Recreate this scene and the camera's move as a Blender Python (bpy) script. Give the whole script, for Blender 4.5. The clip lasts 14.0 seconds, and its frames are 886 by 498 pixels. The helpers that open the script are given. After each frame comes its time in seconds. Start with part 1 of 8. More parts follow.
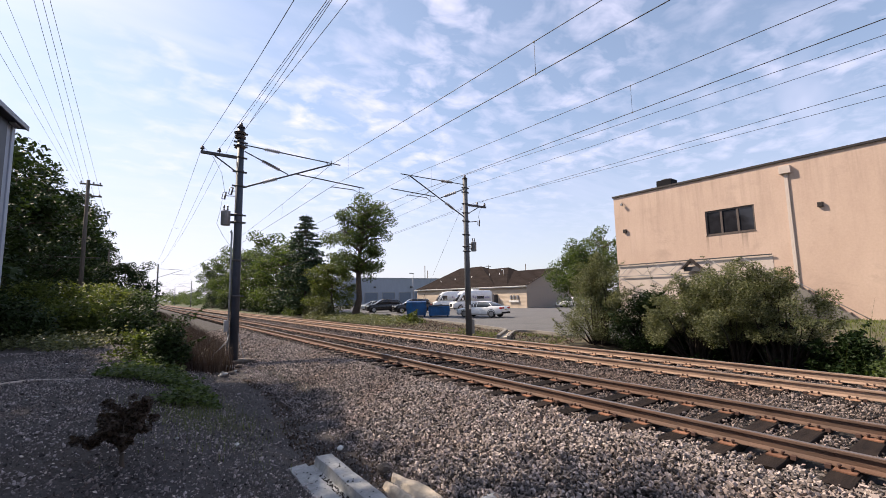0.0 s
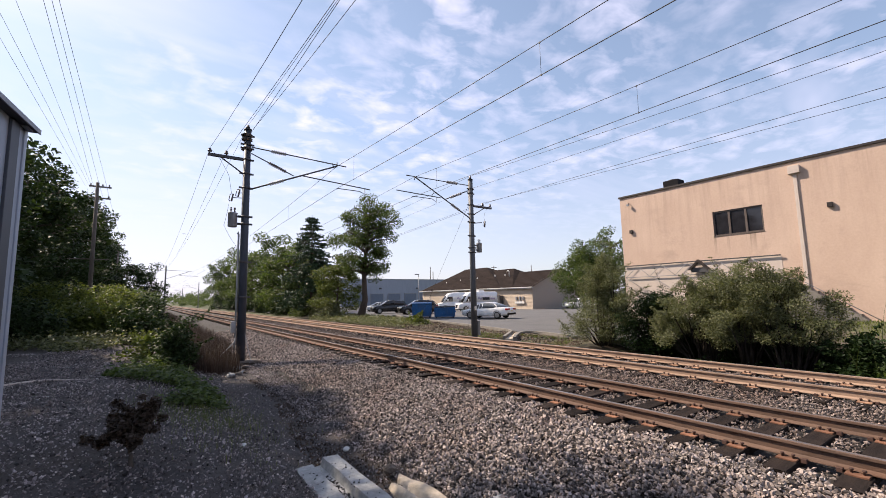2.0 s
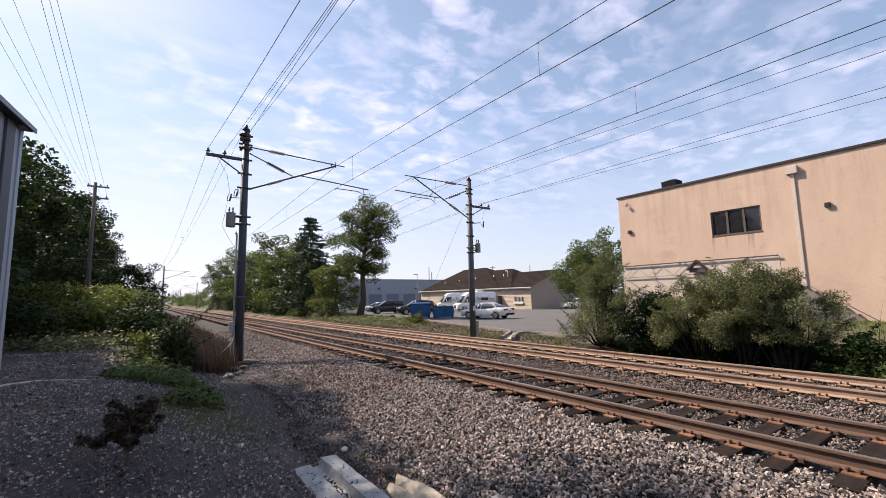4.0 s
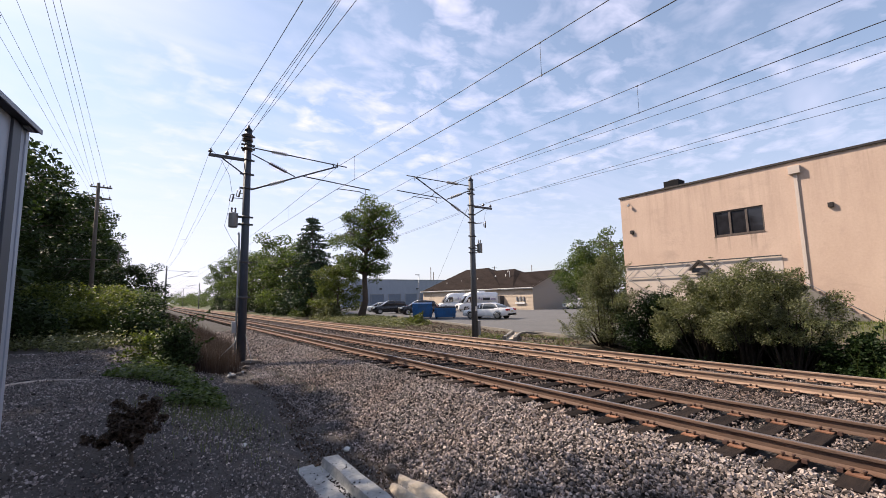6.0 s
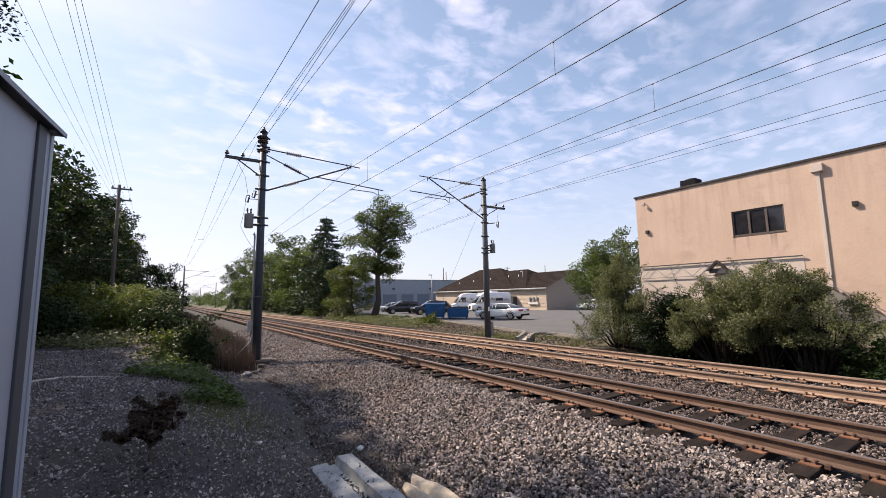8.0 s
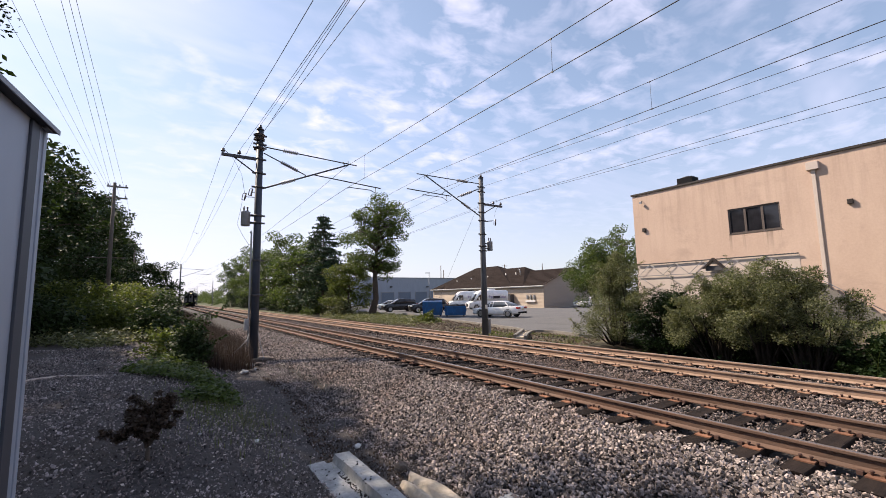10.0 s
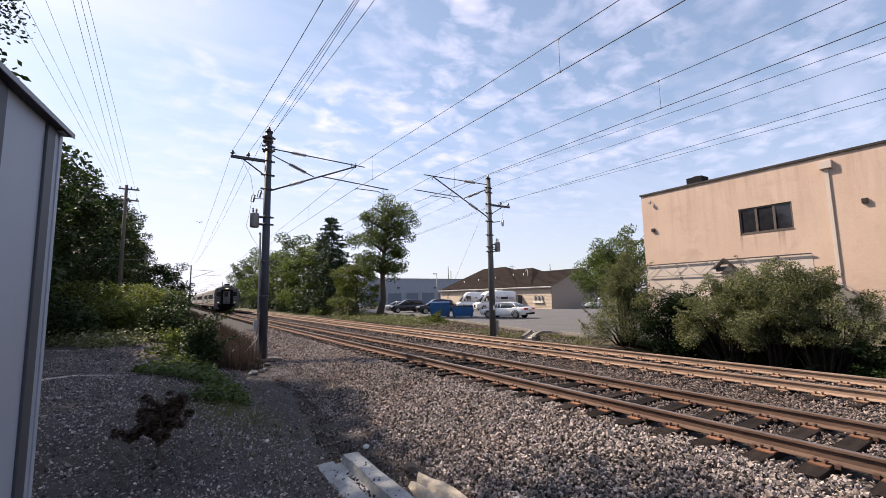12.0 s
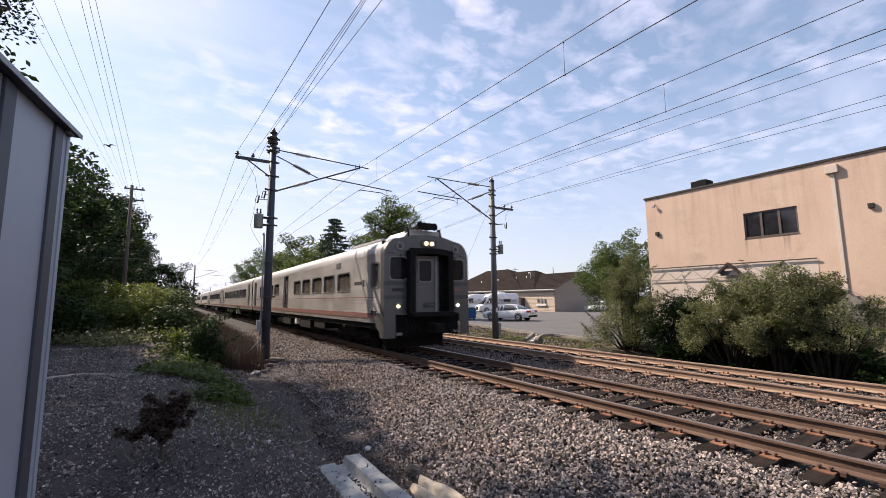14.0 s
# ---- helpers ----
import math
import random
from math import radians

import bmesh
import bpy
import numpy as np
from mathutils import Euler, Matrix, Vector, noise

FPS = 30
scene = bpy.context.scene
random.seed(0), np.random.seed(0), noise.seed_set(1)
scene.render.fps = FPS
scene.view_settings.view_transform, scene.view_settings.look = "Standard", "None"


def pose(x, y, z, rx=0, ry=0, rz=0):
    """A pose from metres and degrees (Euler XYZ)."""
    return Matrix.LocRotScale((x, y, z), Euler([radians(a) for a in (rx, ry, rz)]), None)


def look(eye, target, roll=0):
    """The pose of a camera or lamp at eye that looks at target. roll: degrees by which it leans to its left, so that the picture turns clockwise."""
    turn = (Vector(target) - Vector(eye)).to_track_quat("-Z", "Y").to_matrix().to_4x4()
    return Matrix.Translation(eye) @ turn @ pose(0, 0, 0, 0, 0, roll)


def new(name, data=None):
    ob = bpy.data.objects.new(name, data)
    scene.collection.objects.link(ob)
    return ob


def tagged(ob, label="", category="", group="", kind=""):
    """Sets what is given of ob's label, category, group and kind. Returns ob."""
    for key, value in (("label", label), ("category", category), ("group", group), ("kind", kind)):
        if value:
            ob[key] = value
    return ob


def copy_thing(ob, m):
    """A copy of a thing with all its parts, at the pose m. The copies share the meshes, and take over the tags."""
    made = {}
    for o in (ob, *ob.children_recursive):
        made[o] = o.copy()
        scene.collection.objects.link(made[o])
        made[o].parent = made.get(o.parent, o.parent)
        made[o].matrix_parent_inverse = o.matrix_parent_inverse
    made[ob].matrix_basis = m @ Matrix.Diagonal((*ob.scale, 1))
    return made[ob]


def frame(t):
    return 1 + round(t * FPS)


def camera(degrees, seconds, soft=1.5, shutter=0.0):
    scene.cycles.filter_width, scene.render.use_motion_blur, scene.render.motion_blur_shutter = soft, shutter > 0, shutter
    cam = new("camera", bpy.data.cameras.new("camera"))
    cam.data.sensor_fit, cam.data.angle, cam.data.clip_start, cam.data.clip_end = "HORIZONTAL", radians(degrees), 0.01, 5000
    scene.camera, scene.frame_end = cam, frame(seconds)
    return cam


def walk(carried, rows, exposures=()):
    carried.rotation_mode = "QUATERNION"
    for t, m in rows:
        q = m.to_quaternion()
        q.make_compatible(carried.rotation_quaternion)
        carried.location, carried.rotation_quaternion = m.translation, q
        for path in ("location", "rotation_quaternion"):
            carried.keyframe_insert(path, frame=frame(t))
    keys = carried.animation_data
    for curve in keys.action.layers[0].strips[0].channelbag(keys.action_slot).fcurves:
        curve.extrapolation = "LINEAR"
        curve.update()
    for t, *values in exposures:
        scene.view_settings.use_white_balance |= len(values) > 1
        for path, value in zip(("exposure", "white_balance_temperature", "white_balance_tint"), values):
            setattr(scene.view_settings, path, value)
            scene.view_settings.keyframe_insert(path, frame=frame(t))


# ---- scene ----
# camera
cam = camera(93.6, 14.0, soft=0.55, shutter=0.12)
PATH = [
    (0, (-6.227, -0.768, 1.747), (-5.049, 0.832, 1.969), -1.2),
    (0.5, (-6.23, -0.769, 1.749), (-5.055, 0.834, 1.972), -1.2),
    (1, (-6.229, -0.769, 1.748), (-5.06, 0.838, 1.973), -1.2),
    (1.5, (-6.232, -0.765, 1.749), (-5.069, 0.847, 1.975), -1.2),
    (2, (-6.232, -0.766, 1.748), (-5.075, 0.849, 1.976), -1.2),
    (2.5, (-6.23, -0.771, 1.745), (-5.075, 0.846, 1.974), -1.2),
    (3, (-6.225, -0.771, 1.744), (-5.069, 0.845, 1.973), -1.2),
    (5.5, (-6.228, -0.769, 1.744), (-5.059, 0.837, 1.973), -1.2),
    (6, (-6.233, -0.769, 1.744), (-5.078, 0.847, 1.974), -1.2),
    (6.5, (-6.236, -0.769, 1.744), (-5.098, 0.859, 1.975), -1.2),
    (7, (-6.235, -0.768, 1.745), (-5.112, 0.87, 1.976), -1.1),
    (7.5, (-6.239, -0.768, 1.745), (-5.127, 0.878, 1.977), -1.1),
    (8, (-6.237, -0.766, 1.745), (-5.132, 0.884, 1.977), -1.0),
    (10.5, (-6.232, -0.76, 1.745), (-5.115, 0.884, 1.965), -1.1),
    (11, (-6.234, -0.756, 1.744), (-5.126, 0.895, 1.965), -1.1),
    (11.5, (-6.233, -0.753, 1.745), (-5.138, 0.906, 1.969), -1.2),
    (12, (-6.239, -0.757, 1.745), (-5.152, 0.907, 1.972), -1.1),
    (12.5, (-6.239, -0.755, 1.746), (-5.155, 0.91, 1.973), -1.1),
    (13, (-6.239, -0.757, 1.747), (-5.157, 0.909, 1.976), -1.0),
    (13.5, (-6.241, -0.757, 1.747), (-5.161, 0.911, 1.979), -0.8),
    (14, (-6.243, -0.754, 1.749), (-5.169, 0.916, 1.985), -0.6),
]
walk(cam, [(t, look(eye, target, roll)) for t, eye, target, roll in PATH])
scene.view_settings.exposure = 0.80

# world: clear sky with thin broken cloud, and the sun
SUN_AZ, SUN_EL = -32.0, 45.0


def math_node(nt, op, a, b=None, clamp=False):
    n = nt.nodes.new("ShaderNodeMath")
    n.operation, n.use_clamp = op, clamp
    for i, v in enumerate((a, b)):
        if v is None:
            continue
        if isinstance(v, (int, float)):
            n.inputs[i].default_value = v
        else:
            nt.links.new(v, n.inputs[i])
    return n.outputs[0]


def ramp(nt, fac, stops):
    n = nt.nodes.new("ShaderNodeValToRGB")
    els = n.color_ramp.elements
    while len(els) < len(stops):
        els.new(0.5)
    for e, (p, c) in zip(els, stops):
        e.position = p
        e.color = (*c, 1) if len(c) == 3 else c
    nt.links.new(fac, n.inputs[0])
    return n.outputs[0]


def mix(nt, fac, a, b, blend="MIX"):
    n = nt.nodes.new("ShaderNodeMix")
    n.data_type, n.blend_type = "RGBA", blend
    for i, v in ((0, fac), (6, a), (7, b)):
        if isinstance(v, (int, float)):
            n.inputs[i].default_value = v
        elif isinstance(v, tuple):
            n.inputs[i].default_value = (*v, 1)
        else:
            nt.links.new(v, n.inputs[i])
    return n.outputs[2]


def noise_tex(nt, vec, scale, detail=4.0, rough=0.55, dist=0.0):
    n = nt.nodes.new("ShaderNodeTexNoise")
    n.inputs["Scale"].default_value, n.inputs["Detail"].default_value = scale, detail
    n.inputs["Roughness"].default_value, n.inputs["Distortion"].default_value = rough, dist
    nt.links.new(vec, n.inputs["Vector"])
    return n.outputs["Fac"]


def mapped(nt, vec, scale=(1, 1, 1), rot=(0, 0, 0), loc=(0, 0, 0)):
    n = nt.nodes.new("ShaderNodeMapping")
    n.inputs["Scale"].default_value, n.inputs["Rotation"].default_value, n.inputs["Location"].default_value = scale, rot, loc
    nt.links.new(vec, n.inputs["Vector"])
    return n.outputs[0]


def build_world():
    world = bpy.data.worlds.new("sky")
    scene.world = world
    world.use_nodes = True
    nt = world.node_tree
    nt.nodes.clear()
    sky = nt.nodes.new("ShaderNodeTexSky")
    sky.sky_type, sky.sun_disc = "NISHITA", False
    sky.sun_elevation, sky.sun_rotation = radians(SUN_EL), radians(SUN_AZ)
    sky.air_density, sky.dust_density, sky.ozone_density = 1.0, 1.0, 0.9
    co = nt.nodes.new("ShaderNodeTexCoord").outputs["Generated"]
    sep = nt.nodes.new("ShaderNodeSeparateXYZ")
    nt.links.new(co, sep.inputs[0])
    x, y, z = sep.outputs
    den = math_node(nt, "MAXIMUM", math_node(nt, "ADD", z, 0.12), 0.05)
    comb = nt.nodes.new("ShaderNodeCombineXYZ")
    nt.links.new(math_node(nt, "DIVIDE", x, den), comb.inputs[0])
    nt.links.new(math_node(nt, "DIVIDE", y, den), comb.inputs[1])
    plane = comb.outputs[0]
    # small mackerel puffs, thicker away from the sun, and a few long thin veils
    puffs = noise_tex(nt, mapped(nt, plane, (1.0, 1.25, 1), (0, 0, 0.5)), 6.2, 4, 0.55, 0.3)
    groups = noise_tex(nt, mapped(nt, plane, (1.0, 1.0, 1), (0, 0, 0.4), (1.3, 0.4, 0)), 2.2, 3, 0.5, 0.3)
    bands = noise_tex(nt, mapped(nt, plane, (0.55, 1.7, 1), (0, 0, 0.9), (3.1, 1.7, 0)), 1.1, 4, 0.55, 0.5)
    away = math_node(nt, "ADD", math_node(nt, "MULTIPLY", x, 0.85), math_node(nt, "MULTIPLY", y, 0.15))
    side = ramp(nt, away, [(0.0, (0.2,) * 3), (0.15, (0.55,) * 3), (0.36, (1, 1, 1)), (0.75, (0.6,) * 3)])
    mask = math_node(nt, "MULTIPLY", ramp(nt, puffs, [(0.44, (0, 0, 0)), (0.70, (1, 1, 1))]), ramp(nt, groups, [(0.30, (0.15,) * 3), (0.55, (1, 1, 1))]))
    veil = math_node(nt, "MULTIPLY", ramp(nt, bands, [(0.50, (0, 0, 0)), (0.78, (1, 1, 1))]), 0.5)
    cover = math_node(nt, "MAXIMUM", math_node(nt, "MULTIPLY", math_node(nt, "MULTIPLY", mask, side), 0.85), veil)
    cover = math_node(nt, "MULTIPLY", cover, ramp(nt, z, [(0.10, (0, 0, 0)), (0.30, (1, 1, 1))]))
    # whitish haze towards the horizon
    haze = ramp(nt, z, [(0.0, (1, 1, 1)), (0.18, (0.9,) * 3), (0.42, (0.55,) * 3), (0.75, (0.3,) * 3)])
    haze = math_node(nt, "MULTIPLY", haze, ramp(nt, away, [(0.2, (1, 1, 1)), (0.75, (0.62,) * 3)]))
    tint = mix(nt, ramp(nt, z, [(0.12, (0, 0, 0)), (0.40, (1, 1, 1))]), HAZE, HAZE_HIGH)
    col = mix(nt, math_node(nt, "MULTIPLY", haze, 0.78), sky.outputs[0], tint)
    col = mix(nt, cover, col, CLOUD)
    bg = nt.nodes.new("ShaderNodeBackground")
    bg.inputs[1].default_value = SKY_STRENGTH
    nt.links.new(col, bg.inputs[0])
    out = nt.nodes.new("ShaderNodeOutputWorld")
    nt.links.new(bg.outputs[0], out.inputs[0])


SKY_STRENGTH = 0.085
HAZE, HAZE_HIGH, CLOUD = (6.65, 6.55, 8.1), (5.45, 6.5, 9.1), (7.7, 7.35, 9.2)
build_world()
sun_data = bpy.data.lights.new("sun", "SUN")
sun_data.energy, sun_data.angle, sun_data.color = 4.9, radians(0.53), (1.0, 0.84, 0.69)
sun = new("sun", sun_data)
sun_dir = Vector((math.sin(radians(SUN_AZ)) * math.cos(radians(SUN_EL)), math.cos(radians(SUN_AZ)) * math.cos(radians(SUN_EL)), math.sin(radians(SUN_EL))))
sun.matrix_world = look(sun_dir * 60, (0, 0, 0))


# ---------- materials ----------
def material(name, base, rough=0.7, metal=0.0, vary=0.25, scale=6.0, stain=None, stain_scale=0.8, stain_amt=0.5,
             bump=0.0, bump_scale=40.0, island=0.0, objrand=0.0, stretch=(1, 1, 1), spec=0.5, stain_lo=0.45, stain_hi=0.7):
    """A surface with grain at one scale, stains at another, relief, and variation from piece to piece."""
    m = bpy.data.materials.new(name)
    m.use_nodes = True
    nt = m.node_tree
    b = nt.nodes["Principled BSDF"]
    co = mapped(nt, nt.nodes.new("ShaderNodeTexCoord").outputs["Object"], stretch)
    n1 = noise_tex(nt, co, scale, 6, 0.6)
    lo, hi = tuple(c * (1 - vary) for c in base), tuple(min(1, c * (1 + vary)) for c in base)
    col = ramp(nt, n1, [(0.3, lo), (0.7, hi)])
    if stain:
        n2 = noise_tex(nt, co, stain_scale, 5, 0.6, 0.4)
        f = ramp(nt, n2, [(stain_lo, (0, 0, 0)), (stain_hi, (stain_amt,) * 3)])
        col = mix(nt, f, col, stain)
    for amount, kind, sock in ((island, "ShaderNodeNewGeometry", "Random Per Island"), (objrand, "ShaderNodeObjectInfo", "Random")):
        if amount:
            r = nt.nodes.new(kind).outputs[sock]
            f = ramp(nt, r, [(0.0, (1 - amount,) * 3), (1.0, (1 + amount,) * 3)])
            col = mix(nt, 1.0, col, f, "MULTIPLY")
    nt.links.new(col, b.inputs["Base Color"])
    b.inputs["Metallic"].default_value = metal
    b.inputs["Specular IOR Level"].default_value = spec
    r = math_node(nt, "ADD", math_node(nt, "MULTIPLY", n1, 0.3), rough - 0.15, True)
    nt.links.new(r, b.inputs["Roughness"])
    if bump:
        bn = nt.nodes.new("ShaderNodeBump")
        bn.inputs["Strength"].default_value, bn.inputs["Distance"].default_value = bump, 0.02
        nt.links.new(noise_tex(nt, co, bump_scale, 5, 0.65), bn.inputs["Height"])
        nt.links.new(bn.outputs[0], b.inputs["Normal"])
    return m


def leaf_material(name, dark, light, trans=0.35, rough=0.5, spec=0.3):
    m = bpy.data.materials.new(name)
    m.use_nodes = True
    nt = m.node_tree
    b = nt.nodes["Principled BSDF"]
    r = nt.nodes.new("ShaderNodeNewGeometry").outputs["Random Per Island"]
    co = nt.nodes.new("ShaderNodeTexCoord").outputs["Object"]
    big = noise_tex(nt, co, 0.9, 3)
    f = math_node(nt, "ADD", math_node(nt, "MULTIPLY", r, 0.6), math_node(nt, "MULTIPLY", big, 0.5), True)
    col = ramp(nt, f, [(0.15, dark), (0.55, tuple((a + c) / 2 for a, c in zip(dark, light))), (0.95, light)])
    nt.links.new(col, b.inputs["Base Color"])
    b.inputs["Roughness"].default_value = rough
    b.inputs["Specular IOR Level"].default_value = spec
    t = nt.nodes.new("ShaderNodeBsdfTranslucent")
    nt.links.new(mix(nt, 1.0, col, (1.3, 1.35, 0.7), "MULTIPLY"), t.inputs[0])
    s = nt.nodes.new("ShaderNodeMixShader")
    s.inputs[0].default_value = trans
    nt.links.new(b.outputs[0], s.inputs[1])
    nt.links.new(t.outputs[0], s.inputs[2])
    nt.links.new(s.outputs[0], nt.nodes["Material Output"].inputs[0])
    return m


def glow_material(name, color, strength):
    m = bpy.data.materials.new(name)
    m.use_nodes = True
    b = m.node_tree.nodes["Principled BSDF"]
    b.inputs["Base Color"].default_value = (*color, 1)
    b.inputs["Emission Color"].default_value = (*color, 1)
    b.inputs["Emission Strength"].default_value = strength
    return m


def glass_material(name, color, rough=0.05):
    m = bpy.data.materials.new(name)
    m.use_nodes = True
    nt = m.node_tree
    b = nt.nodes["Principled BSDF"]
    co = nt.nodes.new("ShaderNodeTexCoord").outputs["Object"]
    n = noise_tex(nt, co, 2.5, 4)
    nt.links.new(ramp(nt, n, [(0.3, tuple(c * 0.7 for c in color)), (0.7, tuple(c * 1.3 for c in color))]), b.inputs["Base Color"])
    b.inputs["Roughness"].default_value = rough
    b.inputs["Specular IOR Level"].default_value = 0.5
    b.inputs["Coat Weight"].default_value = 0.0
    b.inputs["Coat Roughness"].default_value = 0.03
    return m


def stucco_material():
    """Peach stucco with soft blotches, rain streaks below the parapet and drips below the window."""
    m = bpy.data.materials.new("peach_stucco")
    m.use_nodes = True
    nt = m.node_tree
    b = nt.nodes["Principled BSDF"]
    co = nt.nodes.new("ShaderNodeTexCoord").outputs["Object"]
    sep = nt.nodes.new("ShaderNodeSeparateXYZ")
    nt.links.new(co, sep.inputs[0])
    y, z = sep.outputs[1], sep.outputs[2]
    blotch = noise_tex(nt, mapped(nt, co, (1, 1, 0.6)), 0.5, 5, 0.6, 0.3)
    fine = noise_tex(nt, co, 9, 5, 0.6)
    col = ramp(nt, blotch, [(0.3, (0.46, 0.335, 0.262)), (0.7, (0.56, 0.42, 0.335))])
    col = mix(nt, 0.25, col, ramp(nt, fine, [(0.3, (0.39, 0.285, 0.22)), (0.7, (0.58, 0.43, 0.345))]))
    streak = noise_tex(nt, mapped(nt, co, (1, 2.6, 0.16)), 1.0, 6, 0.65, 0.2)
    high = ramp(nt, math_node(nt, "DIVIDE", z, 10.0), [(0.35, (0.1,) * 3), (0.62, (0.45,) * 3), (0.9, (1.0,) * 3)])
    f = math_node(nt, "MULTIPLY", ramp(nt, streak, [(0.46, (0, 0, 0)), (0.66, (1, 1, 1))]), high)
    col = mix(nt, math_node(nt, "MULTIPLY", f, 0.42), col, (0.30, 0.215, 0.16))
    iny = math_node(nt, "LESS_THAN", math_node(nt, "ABSOLUTE", math_node(nt, "SUBTRACT", y, 9.3)), 1.4)
    below = ramp(nt, math_node(nt, "DIVIDE", z, 10.0), [(0.40, (0, 0, 0)), (0.515, (1, 1, 1)), (0.522, (1, 1, 1)), (0.53, (0, 0, 0))])
    drip = ramp(nt, noise_tex(nt, mapped(nt, co, (1, 3.2, 0.1), (0, 0, 0), (0, 4.3, 0)), 1.0, 5, 0.6), [(0.5, (0, 0, 0)), (0.66, (1, 1, 1))])
    f2 = math_node(nt, "MULTIPLY", math_node(nt, "MULTIPLY", iny, below), drip)
    col = mix(nt, math_node(nt, "MULTIPLY", f2, 0.75), col, (0.17, 0.13, 0.10))
    patch = ramp(nt, noise_tex(nt, mapped(nt, co, (1, 0.7, 1.0), (0, 0, 0), (0, 2.2, 1.1)), 0.55, 6, 0.7, 0.4), [(0.56, (0, 0, 0)), (0.72, (1, 1, 1))])
    col = mix(nt, math_node(nt, "MULTIPLY", patch, 0.38), col, (0.27, 0.20, 0.155))
    nt.links.new(col, b.inputs["Base Color"])
    b.inputs["Roughness"].default_value = 0.92
    bn = nt.nodes.new("ShaderNodeBump")
    bn.inputs["Strength"].default_value, bn.inputs["Distance"].default_value = 0.2, 0.01
    nt.links.new(noise_tex(nt, co, 45, 4), bn.inputs["Height"])
    nt.links.new(bn.outputs[0], b.inputs["Normal"])
    return m


M_STONE = material("ballast_stone", (0.225, 0.19, 0.172), 0.85, vary=0.3, scale=9, island=0.97, stain=(0.152, 0.095, 0.0665), stain_scale=0.5, stain_amt=0.5, spec=0.4)
M_CRIB = material("rust_dusted_ballast", (0.168, 0.134, 0.118), 0.88, vary=0.3, scale=9, island=0.95, stain=(0.11, 0.068, 0.05), stain_scale=0.6, stain_amt=0.6, spec=0.3)
M_DEBRIS = material("black_cinder_crumbs", (0.028, 0.025, 0.024), 0.9, vary=0.4, scale=9, island=0.7, spec=0.3)
M_BANKSTONE = material("brown_bank_stone", (0.125, 0.092, 0.07), 0.9, vary=0.35, scale=9, island=0.85, stain=(0.07, 0.048, 0.036), stain_scale=0.8, stain_amt=0.6, spec=0.3)
M_CLOD = material("brown_earth_clod", (0.07, 0.05, 0.038), 0.95, vary=0.4, scale=9, island=0.7, spec=0.2)
M_BED = material("ballast_bed", (0.026, 0.0225, 0.0205), 0.95, vary=0.6, scale=26, stain=(0.022, 0.018, 0.016), stain_scale=1.2, stain_amt=0.7, bump=1.0, bump_scale=30)
M_SOIL = material("cinder_soil", (0.046, 0.039, 0.037), 0.95, vary=0.55, scale=18, stain=(0.048, 0.035, 0.026), stain_scale=0.6, stain_amt=0.75, bump=1.0, bump_scale=26)
M_CINDER = material("cinder_stone", (0.235, 0.203, 0.198), 0.8, vary=0.35, scale=9, island=0.9, stain=(0.07, 0.052, 0.044), stain_scale=0.7, stain_amt=0.7, spec=0.4)
M_ASPHALT = material("asphalt", (0.098, 0.096, 0.096), 0.9, vary=0.25, scale=30, stain=(0.06, 0.059, 0.059), stain_scale=0.35, stain_amt=0.6, bump=0.4, bump_scale=90)
M_RAIL = material("rusty_rail_steel", (0.105, 0.062, 0.043), 0.75, 0.0, vary=0.35, scale=7, stain=(0.10, 0.045, 0.025), stain_scale=2.2, stain_amt=0.7, bump=0.3, bump_scale=60, stretch=(1, 0.25, 1))
M_RAIL2 = material("sandy_rail_steel", (0.275, 0.187, 0.135), 0.75, 0.0, vary=0.3, scale=7, stain=(0.16, 0.10, 0.065), stain_scale=1.5, stain_amt=0.6, bump=0.3, bump_scale=60, stretch=(1, 0.25, 1))
M_RAILTOP = material("worn_rail_head", (0.30, 0.26, 0.24), 0.38, 0.85, vary=0.15, scale=3, stretch=(1, 0.1, 1))
M_TIE = material("creosoted_tie", spec=0.15, base=(0.015, 0.011, 0.0095), rough=0.95, vary=0.45, scale=5, stretch=(0.6, 7, 4), stain=(0.034, 0.024, 0.019), stain_scale=1.5, stain_amt=0.5, bump=0.7, bump_scale=12, objrand=0.45)
M_PLATE = material("rusty_tie_plate", (0.19, 0.088, 0.05), 0.85, vary=0.4, scale=14, stain=(0.13, 0.055, 0.03), stain_scale=5, stain_amt=0.7, objrand=0.3)
M_PLATE2 = material("orange_tie_plate", (0.33, 0.19, 0.12), 0.85, vary=0.35, scale=14, stain=(0.16, 0.08, 0.045), stain_scale=5, stain_amt=0.6, objrand=0.3)
M_SPIKE = material("rusty_spike", (0.06, 0.03, 0.022), 0.8, vary=0.3, scale=20)
M_POLE = material("painted_steel_pole", (0.036, 0.045, 0.064), 0.55, 0.2, vary=0.2, scale=4, stain=(0.06, 0.057, 0.058), stain_scale=1.4, stain_amt=0.5, stretch=(1, 1, 0.3))
M_POLE2 = material("weathered_steel_pole", (0.085, 0.09, 0.10), 0.6, 0.2, vary=0.25, scale=4, stain=(0.11, 0.108, 0.105), stain_scale=1.0, stain_amt=0.6, stretch=(1, 1, 0.3))
M_DARKSTEEL = material("dark_steel", (0.06, 0.058, 0.062), 0.55, 0.4, vary=0.3, scale=12)
M_GALV = material("galvanised_steel", (0.24, 0.2475, 0.2625), 0.5, 0.5, vary=0.2, scale=9)
